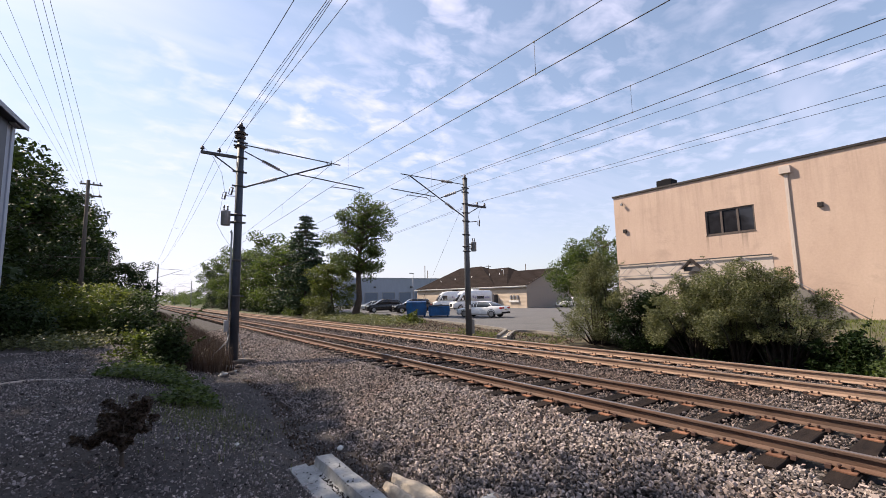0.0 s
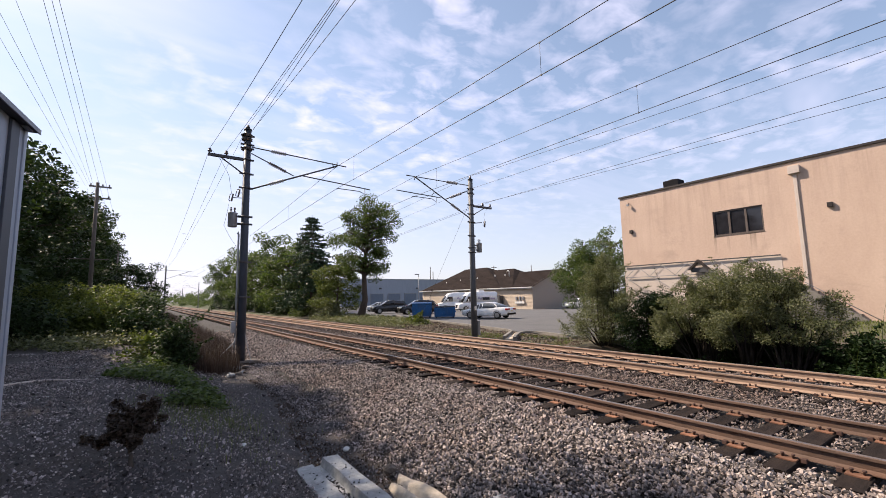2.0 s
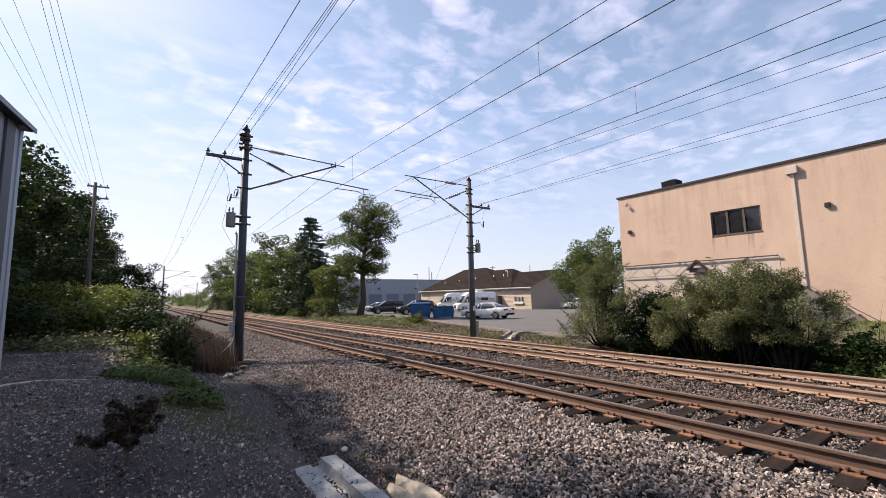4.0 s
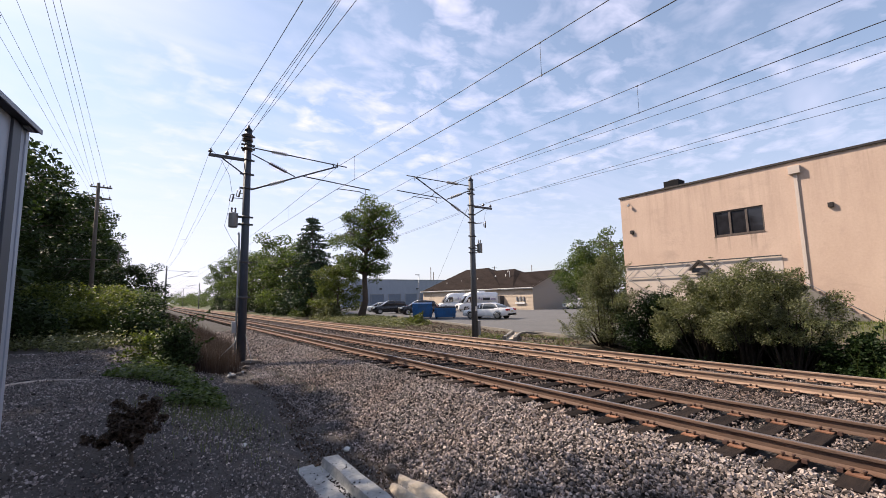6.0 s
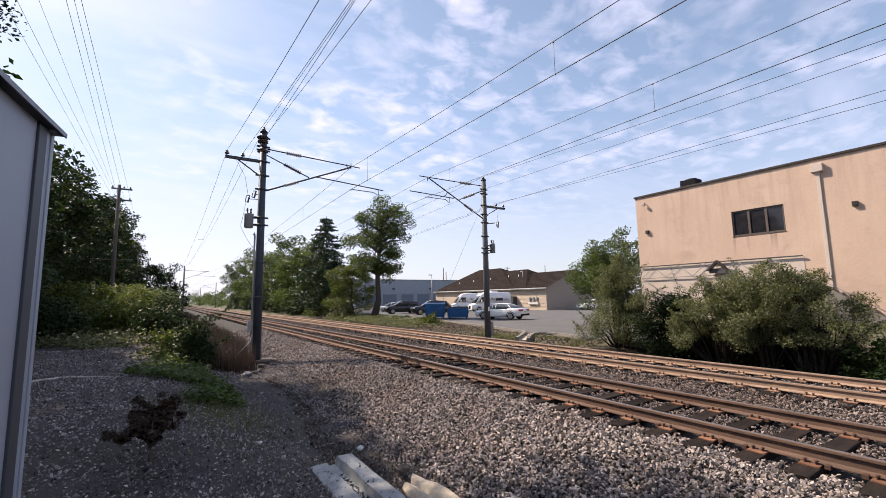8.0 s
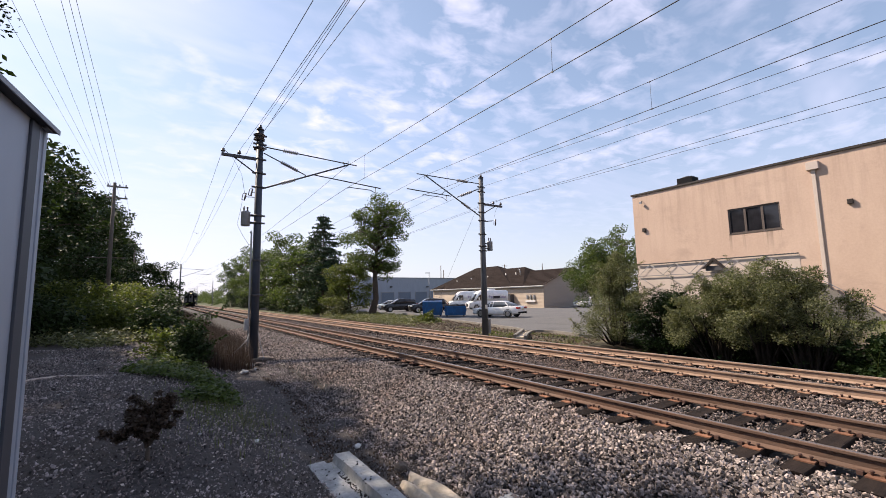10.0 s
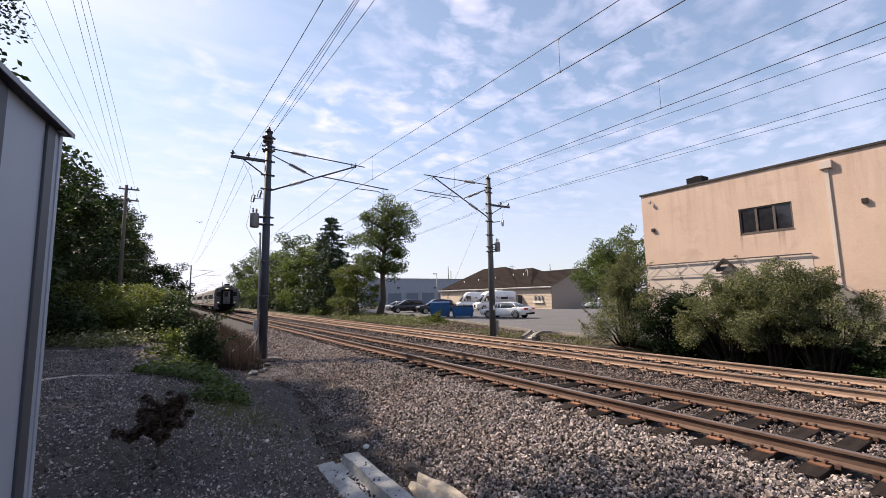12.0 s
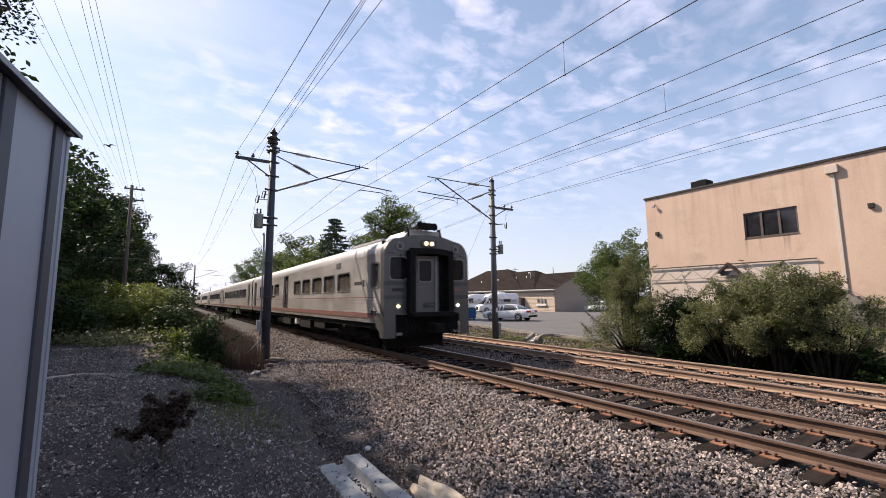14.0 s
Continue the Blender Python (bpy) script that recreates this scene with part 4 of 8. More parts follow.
# ---------- stucco building ----------
M_BLACKBOX = material("black_metal_box", (0.012, 0.012, 0.014), 0.8, spec=0.1, vary=0.2, scale=5)
def build_office():
    X, Y0, Y1, Z0, Z1 = 23.5, -24.0, 17.0, -0.5, 9.0
    b = thing("stucco_building", "two-storey peach stucco commercial building with rain stains", "building", pose(X, 0, 0))
    wy0, wy1, wz0, wz1 = 7.96, 10.66, 5.24, 6.83
    w = bmesh.new()
    ygrid, zgrid = (Y0, wy0, wy1, Y1), (Z0, wz0, wz1, Z1)
    for i in range(3):
        for k in range(3):
            if (i, k) != (1, 1):
                box(w, 0, ygrid[i], zgrid[k], 0.3, ygrid[i + 1], zgrid[k + 1])
    bmesh.ops.remove_doubles(w, verts=w.verts, dist=0.001)
    part("wall", w, M_STUCCO, b)
    for q in ((0.3, Y1 - 0.3, Z0, 24, Y1, Z1), (0.3, Y0, Z0, 24, Y0 + 0.3, Z1), (23.7, Y0 + 0.3, Z0, 24, Y1 - 0.3, Z1)):
        part("wall", boxed(*q), M_STUCCO, b)
    part("roof", boxed(0.3, Y0 + 0.3, Z1 - 0.5, 23.7, Y1 - 0.3, Z1 - 0.35), M_SHEDDARK, b)
    part("parapet_cap", boxed(-0.09, Y0 - 0.08, Z1, 0.4, Y1 + 0.08, Z1 + 0.13, 0.01), M_BROWNTRIM, b, "dark brown metal parapet cap")
    win = part("window", boxed(0.06, wy0, wz0, 0.16, wy0 + 0.09, wz1), M_WINTRIM, b, "dark three-pane ribbon window")
    fr = bmesh.new()
    box(fr, 0.06, wy1 - 0.09, wz0, 0.16, wy1, wz1)
    box(fr, 0.06, wy0 + 0.09, wz0, 0.16, wy1 - 0.09, wz0 + 0.09)
    box(fr, 0.06, wy0 + 0.09, wz1 - 0.09, 0.16, wy1 - 0.09, wz1)
    third = (wy1 - wy0) / 3
    for k in (1, 2):
        box(fr, 0.06, wy0 + k * third - 0.06, wz0 + 0.09, 0.16, wy0 + k * third + 0.06, wz1 - 0.09)
    part("frame", fr, M_WINTRIM, win)
    part("sill", boxed(-0.025, wy0 - 0.03, wz0 - 0.04, 0.06, wy1 + 0.03, wz0, 0.006), M_WINTRIM, win)
    for k in range(3):
        part("pane", boxed(0.11, wy0 + k * third + 0.06, wz0 + 0.09, 0.12, wy0 + (k + 1) * third - 0.06, wz1 - 0.09), M_DARKGLASS, win)
    # downspout with its collector box
    sp = part("downspout", boxed(-0.08, 6.20, -0.3, 0.0, 6.37, 8.3, 0.012), M_PALE, b, "pale square downspout")
    part("collector_box", boxed(-0.22, 6.02, 8.28, 0.0, 6.55, 8.72, 0.02), M_PALE, sp)
    for y, z in ((4.95, 6.25), (16.2, 6.33)):
        part("wall_lamp", boxed(-0.15, y - 0.12, z - 0.15, 0.0, y + 0.12, z + 0.11, 0.03), M_BROWNTRIM, b, "dark box wall lamp")
    gs = bmesh.new()
    tube(gs, [(0.0, 16.25, 8.5), (-0.14, 16.25, 8.5), (-0.2, 16.25, 8.42)], 0.025, 6)
    box(gs, -0.27, 16.17, 8.28, -0.13, 16.33, 8.42)
    part("camera_bracket", gs, M_GALV, b)
    hv = part("rooftop_unit", boxed(2.4, 13.67, Z1 - 0.4, 3.4, 14.78, 10.2, 0.04), M_BLACKBOX, b, "dark rooftop air-conditioning unit")
    fan = bmesh.new()
    tube(fan, [(2.9, 14.2, 10.2), (2.9, 14.2, 10.27)], 0.4, 14)
    part("fan_shroud", fan, M_SHEDDARK, hv)
    part("vent_box", boxed(2.4, 13.2, Z1 - 0.4, 3.0, 13.6, 9.72, 0.03), M_BLACKBOX, b)
    # lattice truss with a small gable, a little off an added slab paled as sunlit wall
    c = part("truss_panel", boxed(-0.02, 7.3, -0.3, 0.0, 16.95, 3.72), M_PALE, b, "thin slab paling the lower wall as if sunlit, behind the lattice truss")
    part("top_chord", boxed(-0.16, 7.3, 3.70, -0.10, 16.95, 3.77), M_DARKSTEEL, c)
    part("bottom_chord", boxed(-0.16, 7.3, 2.86, -0.11, 16.95, 2.90), M_GALV, c)
    k = 0
    y = 16.8
    while y > 7.9:
        part("lattice_bar", tubed([(-0.13, y, 3.70 if k % 2 else 2.90), (-0.13, y - 0.89, 2.90 if k % 2 else 3.70)], 0.018, 6), M_GALV, c)
        y -= 0.89
        k += 1
    y = 16.8
    while y > 8.6:
        part("lattice_bar", tubed([(-0.12, y, 2.86), (-0.12, y - 1.15, 2.05)], 0.016, 6), M_GALV, c)
        part("bracket", boxed(-0.12, y - 0.03, 3.71, -0.02, y + 0.03, 3.76), M_DARKSTEEL, c)
        y -= 1.98
    g = bmesh.new()
    prism(g, [(-0.5, 10.95, 3.15), (-0.5, 11.6, 3.82), (-0.5, 12.25, 3.15), (-0.5, 12.1, 3.15), (-0.5, 11.6, 3.66), (-0.5, 11.1, 3.15)], (-0.5, 0, 0), (-0.17, 0, 0))
    part("gable_roof", g, M_BROWNTRIM, c)
    part("gable_panel", boxed(-0.34, 11.1, 3.0, -0.29, 12.1, 3.3), M_SHEDDARK, c)
    # outside stair beside the wall: sloping cheek and handrail
    st = part("stair", boxed(-0.62, 6.6, -0.3, -0.42, 9.0, 2.12), M_KERB, b, "grey concrete stair cheek with a handrail")
    ck = bmesh.new()
    prism(ck, [(-0.62, 4.0, -0.3), (-0.62, 6.6, -0.3), (-0.62, 6.6, 2.12), (-0.62, 4.0, 0.16)], (-0.62, 0, 0), (-0.42, 0, 0))
    part("cheek", ck, M_KERB, st)
    part("handrail", tubed([(-0.5, 3.55, 0.15), (-0.5, 6.6, 2.36), (-0.5, 9.0, 2.36)], 0.022, 6), M_GALV, st)
    for q in range(6):
        part("step", boxed(-0.42, 4.25 + 0.39 * q, -0.3, 0.0, 4.64 + 0.39 * q, 0.45 + 0.3 * q), M_KERB, st)


build_office()


# ---------- house and warehouse across the lot ----------
def siding(bm, a, b, z0, z1, out, pitch=0.2, mat=0):
    """Lapped boards on a wall from a to b (plan points), out: outward normal."""
    a, b, n = Vector((*a, 0)), Vector((*b, 0)), Vector((*out, 0))
    z = z0
    while z < z1 - 0.01:
        t = min(z + pitch, z1)
        vs = [a + n * 0.03, b + n * 0.03, b, a]
        q = [bm.verts.new((v.x, v.y, zz)) for v, zz in zip(vs, (z, z, t, t))]
        bm.faces.new(q).material_index = mat
        u = [bm.verts.new((v.x, v.y, z)) for v in (a, b, b + n * 0.03, a + n * 0.03)]
        bm.faces.new(u).material_index = mat
        z = t


def build_house():
    h = thing("office_house", "single-storey cream-sided building with brown shingle roof", "building", pose(0, 0, -0.35))
    X0, X1, Y0, Y1, E = 40.0, 53.0, 41.5, 71.2, 3.35
    part("wall", boxed(X0, Y0, -0.1, X1, Y1, E), M_CREAM, h)
    s = bmesh.new()
    siding(s, (X0, Y0), (X0, Y1), 0, E, (-1, 0))
    part("siding", s, M_CREAM, h, "cream lapped siding")
    s = bmesh.new()
    siding(s, (X1, Y0), (X0, Y0), 0, E, (0, -1))
    xm, P = (X0 + X1) / 2, 5.95
    z = E
    while z < P - 0.1:
        f = (z - E) / (P - E)
        siding(s, (X1 - f * (X1 - xm), Y0), (X0 + f * (xm - X0), Y0), z, z + 0.2, (0, -1))
        z += 0.2
    prism(s, [(X0, Y0 + 0.005, E), (X1, Y0 + 0.005, E), (xm, Y0 + 0.005, P)], (0, 0, 0), (0, 0.1, 0))
    part("gable_siding", s, M_BEIGE, h, "beige lapped gable siding")
    r = bmesh.new()

    def slope(p):
        r.faces.new([r.verts.new(v) for v in p])
    ov, zs = 0.4, E - 0.1
    # lower gable, then the taller hipped part
    rows = 14
    for sgn, xe in ((1, X0 - ov), (-1, X1 + ov)):
        for k in range(rows):
            f0, f1 = k / rows, (k + 1) / rows
            xa, xb = xe + (xm - xe) * f0, xe + (xm - xe) * f1
            za, zb = zs + (P + 0.1 - zs) * f0, zs + (P + 0.1 - zs) * f1
            slope([(xa, Y0 - ov, za + 0.04), (xa, 52.7, za + 0.04), (xb, 52.7, zb), (xb, Y0 - ov, zb)])
            slope([(xa, Y0 - ov, za), (xa, 52.7, za), (xa, 52.7, za + 0.04), (xa, Y0 - ov, za + 0.04)])
    for hy0, hy1, hz, base0, base1, rows in ((58.6, 65.0, 7.45, 47.7, Y1, 18), (51.5, 57.5, 6.78, 45.2, 62.0, 16)):
        for k in range(rows):
            f0, f1 = k / rows, (k + 1) / rows
            za, zb = zs + (hz - zs) * f0, zs + (hz - zs) * f1

            def hip_ring(f):
                return (X0 - ov + (xm - X0 + ov) * f, X1 + ov + (xm - X1 - ov) * f, base0 + (hy0 - base0) * f, base1 + ov + (hy1 - base1 - ov) * f)
            a, b = hip_ring(f0), hip_ring(f1)
            for pa, pb in (((a[0], a[2]), (a[0], a[3])), ((a[0], a[3]), (a[1], a[3])), ((a[1], a[3]), (a[1], a[2])), ((a[1], a[2]), (a[0], a[2]))):
                def up(p):
                    return (b[0] if p[0] == a[0] else b[1], b[2] if p[1] == a[2] else b[3])
                qa, qb = up(pa), up(pb)
                slope([(*pa, za + 0.02), (*pb, za + 0.02), (*qb, zb), (*qa, zb)])
                slope([(*pa, za), (*pb, za), (*pb, za + 0.02), (*pa, za + 0.02)])
    roof = part("roof", r, M_SHINGLE, h, "dark brown shingle roof")
    part("fascia", boxed(X0 - ov - 0.04, Y0 - ov, E - 0.28, X0 - ov, Y1 + ov, E - 0.06), M_WHITE, h, "white eaves fascia")
    part("gutter", boxed(X0 - ov - 0.14, Y0 - ov, E - 0.16, X0 - ov - 0.04, Y1 + ov, E - 0.06), M_WHITE, h)
    for y, x, zz in ((61.7, 42.5, 4.9), (57.2, 42.8, 5.1), (53.3, 43.6, 5.4), (51.0, 43.8, 5.4), (65.6, 42.0, 4.6)):
        v = tubed([(x, y, zz - 0.6), (x, y, zz + 0.35)], 0.07, 8)
        part("roof_vent", v, M_WHITE, h)
    gb = bmesh.new()
    tube(gb, [(43.4, 49.6, 5.0), (43.4, 49.6, 6.1), (43.4, 49.75, 6.25), (43.4, 50.0, 6.25), (43.4, 50.12, 6.0)], 0.06, 8)
    part("gooseneck_vent", gb, M_WHITE, h)
    part("gable_vent", boxed(xm - 0.35, Y0 - 0.08, 5.0, xm + 0.35, Y0 - 0.02, 5.3), M_SHEDDARK, h)
    part("back_door", boxed(X0 - 0.09, 48.5, 0.0, X0 - 0.02, 49.7, 2.15), M_SHEDDARK, h, "dark recessed door")
    part("enclosure", boxed(X0 - 0.9, 47.6, 0.0, X0 - 0.05, 50.4, 2.1), M_SHEDDARK, h, "dark fenced enclosure")
    for y in (43.3, 44.0, 44.7):
        m = boxed(X0 - 0.18, y - 0.14, 1.3, X0 - 0.03, y + 0.14, 1.9, 0.02)
        part("meter", m, M_GALV, h)
    part("meter_box", boxed(X0 - 0.22, 43.0, 0.85, X0 - 0.03, 45.0, 1.15, 0.02), M_WHITE, h)
    return h


build_house()


def build_warehouse():
    w = thing("warehouse", "long low blue-grey metal warehouse with roll-up doors", "building", pose(0, 0, -0.3))
    part("wall", boxed(34, 100, -0.2, 92, 130, 7.0), M_WAREH, w)
    part("parapet_cap", boxed(33.9, 99.9, 7.0, 92.1, 130.1, 7.15), M_GALV, w)
    for k in range(9):
        x = 37.0 + k * 5.2
        d = part("roll_up_door", boxed(x, 99.9, 0, x + 3.6, 100.0, 3.1), M_WDOOR, w, "dark blue roll-up door")
        fr = bmesh.new()
        box(fr, x - 0.15, 99.86, 0, x, 100.0, 3.25)
        box(fr, x + 3.6, 99.86, 0, x + 3.75, 100.0, 3.25)
        box(fr, x, 99.86, 3.1, x + 3.6, 100.0, 3.25)
        part("frame", fr, M_GALV, d)
    for x in (45.0, 56.5, 68):
        part("wall_pack_light", boxed(x - 0.3, 99.7, 4.4, x + 0.3, 100.0, 4.8), M_SHEDDARK, w)


build_warehouse()


# ---------- plants ----------
LEAF_SHAPE = np.array([(0, -0.5, 0), (0.30, 0.0, 0.05), (0, 0.5, 0.0), (-0.30, 0.0, 0.05)])


def leaves_mesh(name, pts, size, mat, r, up=0.25, shape=LEAF_SHAPE):
    """Many single leaves at pts, turned at random but mostly face up."""
    n = len(pts)
    R = rand_rot(n, r)
    if up:
        R = R.copy()
        nz = R[:, :, 2]
        nz[:, 2] = np.abs(nz[:, 2]) + up
        nz /= np.linalg.norm(nz, axis=1, keepdims=True)
        y = R[:, :, 1]
        y = y - nz * np.sum(y * nz, 1, keepdims=True)
        y /= np.linalg.norm(y, axis=1, keepdims=True) + 1e-9
        R[:, :, 2], R[:, :, 1], R[:, :, 0] = nz, y, np.cross(y, nz)
    s = size * r.uniform(0.6, 1.3, n)
    v = np.einsum("nij,kj->nki", R, shape) * s[:, None, None] + pts[:, None]
    k = len(shape)
    f = np.arange(n * k).reshape(n, k)
    return fast_mesh(name, v.reshape(-1, 3), f, mat)


def clump_points(centers, radii, n, r, flat=0.75):
    """Leaf places: shells of uneven clumps."""
    w = radii ** 2
    c = r.choice(len(centers), n, p=w / w.sum())
    d = r.normal(size=(n, 3))
    d /= np.linalg.norm(d, axis=1, keepdims=True)
    rad = radii[c] * np.clip(r.beta(3.5, 1.6, n), 0, 1)
    d[:, 2] *= flat
    return centers[c] + d * rad[:, None]


def limb_path(a, b, r, bend=0.15, n=5):
    a, b = np.array(a, float), np.array(b, float)
    L = np.linalg.norm(b - a)
    off = r.normal(size=3) * L * bend
    out = []
    for i in range(n):
        t = i / (n - 1)
        out.append(a + (b - a) * t + off * 4 * t * (1 - t) * 0.5 + np.array((0, 0, 0.12 * L * math.sin(t * 3.14))))
    return out


def build_tree(x, y, h, crown_r, crown_z, label, mat, seed, n_leaves=9000, leaf=0.28, limbs=13, trunk_r=0.22, lean=(0, 0), clump=(0.8, 1.5), squash=1.0, name="tree", group="", stems=1, top_r=0.35):
    """Trunk, bent limbs, twigs and a crown of leaf clumps with gaps."""
    r = np.random.default_rng(seed)
    t = thing(name, label, "tree" if name == "tree" else "shrub", pose(x, y, gz(x, y) - 0.05), group)
    wood = bmesh.new()
    centers, radii = [], []
    for s in range(stems):
        sx, sy = (0, 0) if stems == 1 else (r.uniform(-0.5, 0.5) * crown_r * 0.5, r.uniform(-0.5, 0.5) * crown_r * 0.5)
        top = np.array((sx + lean[0], sy + lean[1], h * 0.86))
        tp = [np.array((sx * 0.5, sy * 0.5, 0))]
        for i in range(1, 7):
            f = i / 6
            tp.append(np.array((sx * 0.5, sy * 0.5, 0)) * (1 - f) + top * f + r.normal(size=3) * (0.02 * h, 0.02 * h, 0) * (1 if i < 6 else 0))
        tr = trunk_r / math.sqrt(stems)
        tube(wood, tp, [tr * 1.25] + [tr * (1 - 0.8 * i / 6) for i in range(1, 7)], 9)
        for k in range(max(3, limbs // stems)):
            f = (k + r.uniform(0.2, 0.8)) / max(3, limbs // stems)
            z0 = crown_z * 0.75 + (h * 0.82 - crown_z * 0.75) * f
            q = min(max(z0 / (h * 0.86), 0), 1) * 6
            i = min(int(q), 5)
            a = tp[i] + (tp[i + 1] - tp[i]) * (q - i)
            ang = k * 2.4 + r.uniform(-0.5, 0.5)
            prof = (math.sin(3.14 * (0.12 + 0.80 * f)) ** 0.7) * (1 - f) + top_r * f + 0.25 * (1 - f) * f
            rad = crown_r * min(1.0, prof + 0.25) * r.uniform(0.7, 1.08)
            b = np.array((a[0] + rad * math.cos(ang), a[1] + rad * math.sin(ang) * squash, min(h - 0.3, z0 + rad * r.uniform(0.15, 0.55))))
            path = limb_path(a, b, r)
            tube(wood, path, [tr * 0.42 * (1 - 0.75 * j / 4) for j in range(5)], 6)
            for fr in (0.5, 0.72, 0.92, 1.0):
                j = min(int(fr * 4), 3)
                c = path[j] + (path[j + 1] - path[j]) * (fr * 4 - j)
                cr = r.uniform(*clump) * (0.75 + 0.25 * fr)
                off = r.normal(size=3) * cr * 0.55
                e = c + off
                if e[2] < h + 0.2:
                    centers.append(e)
                    radii.append(cr)
                    tube(wood, [c, (c + e) / 2 + r.normal(size=3) * 0.05, e], [tr * 0.12, tr * 0.08, tr * 0.04], 4, False)
        centers.append(top + np.array((0, 0, h * 0.08)))
        radii.append(clump[1] * 0.8)
    part("trunk", wood, M_BARK, t, "grey-brown bark trunk and limbs")
    pts = clump_points(np.array(centers), np.array(radii), n_leaves, r)
    pts = pts[(pts[:, 2] > 0.15)]
    part("crown", leaves_mesh("crown", pts, leaf, mat, r), None, t)
    return t


def build_conifer(x, y, h, base_r, label, seed):
    r = np.random.default_rng(seed)
    t = thing("conifer", label, "tree", pose(x, y, gz(x, y) - 0.05))
    wood = bmesh.new()
    tube(wood, [(0, 0, 0), (0.05, 0, h * 0.5), (0, 0.03, h)], [0.2, 0.12, 0.02], 8)
    pts = []
    z = h * 0.12
    while z < h - 0.2:
        f = z / h
        L = base_r * (1 - f) ** 0.65 * 0.85 + 0.12
        for k in range(9):
            a = r.uniform(0, 6.28)
            l = L * r.uniform(0.65, 1.1)
            tip = np.array((l * math.cos(a), l * math.sin(a), z - 0.12 * l + r.uniform(-0.1, 0.2)))
            root = np.array((0, 0, z + 0.1))
            tube(wood, [root, (root + tip) / 2 + (0, 0, -0.06 * l), tip], [0.03, 0.02, 0.008], 4, False)
            n = int(55 * l / base_r * 2.2) + 14
            u = r.uniform(0.15, 1.0, n) ** 0.8
            p = root + (tip - root) * u[:, None] + r.normal(size=(n, 3)) * (0.10 + 0.10 * l * (1.1 - u))[:, None] * (1, 1, 0.45)
            pts.append(p)
        z += h * 0.035
    part("trunk", wood, M_BARK, t)
    part("crown", leaves_mesh("crown", np.concatenate(pts), 0.27, M_NEEDLE, r, 0.1), None, t, "dark green needle boughs")


def build_bush(x, y, h, rad, label, mat, seed, n=7000, leaf=0.1, ry=None, skirt=0.1, clump=(0.35, 0.7), nb=40, airy=1.0, name="bush", group="", base=None):
    """Many thin stems and leaf clumps over an uneven dome."""
    r = np.random.default_rng(seed)
    ry = ry or rad
    t = thing(name, label, "bush", pose(x, y, (gz(x, y) if base is None else base) - 0.03), group)
    wood = bmesh.new()
    C, R = [], []
    for k in range(nb):
        a, u, v = r.uniform(0, 6.28), math.sqrt(r.uniform(0, 1)), r.uniform(skirt, 1)
        e = math.sqrt(max(0.03, 1 - (v * 0.92) ** 2))
        lump = 0.78 + 0.3 * math.sin(a * 3 + seed) * math.cos(a * 1.7 + v * 3)
        c = np.array((rad * e * u * math.cos(a) * lump, ry * e * u * math.sin(a) * lump, h * v * (0.85 + 0.15 * r.uniform(-1, 1))))
        C.append(c)
        R.append(r.uniform(*clump))
        root = np.array((c[0] * 0.25 + r.normal() * 0.05, c[1] * 0.25 + r.normal() * 0.05, 0))
        if k % 5 < 2:
            tube(wood, limb_path(root, c, r, 0.1, 4), [0.04 if k % 9 else 0.07, 0.025, 0.014, 0.005], 5, False)
        # stray shoots
        if k % 3 == 0:
            out = np.array((c[0] / rad, c[1] / ry, 0.0)) * 0.55
            d = r.normal(size=3) * 0.3 + out
            s = c + np.array((d[0], d[1], abs(d[2]) + 0.2)) * R[-1] * r.uniform(1.5, 2.9)
            tube(wood, [c, s], [0.008, 0.003], 4, False)
            for f in (0.45, 0.7, 0.9, 1.05):
                C.append(c + (s - c) * f)
                R.append(0.26 * R[-1] if f > 0.5 else 0.2)
                R[-1] = max(0.09, R[-1])
    tagged(part("stem", wood, M_TWIG, t), kind="stuff")
    pts = clump_points(np.array(C), np.array(R), n, r)
    pts = pts[pts[:, 2] > 0.02]
    part("foliage", leaves_mesh("foliage", pts, leaf, mat, r), None, t)
    return t


def blades_mesh(name, x, y, z, length, width, mat, r, lean=0.35, segs=3):
    """Grass or reed blades: narrow strips that bend over."""
    n = len(x)
    a = r.uniform(0, 6.28, n)
    L = length * r.uniform(0.5, 1.2, n)
    ln = np.abs(r.normal(0, lean, n))
    V = []
    for k in range(segs + 1):
        f = k / segs
        off = ln * f * f * L
        cx, cy, cz = x + np.cos(a) * off, y + np.sin(a) * off, z + L * f * np.cos(np.minimum(ln, 1.2) * f * 0.7)
        w = width * (1 - f * 0.92) * 0.5
        V += [np.stack([cx - np.sin(a) * w, cy + np.cos(a) * w, cz], 1), np.stack([cx + np.sin(a) * w, cy - np.cos(a) * w, cz], 1)]
    v = np.stack(V, 1)
    k = 2 * (segs + 1)
    base = (np.arange(n) * k)[:, None]
    f = np.concatenate([base + np.array([[2 * j, 2 * j + 1, 2 * j + 3, 2 * j + 2]]) for j in range(segs)], 0)
    return fast_mesh(name, v.reshape(-1, 3), f, mat)


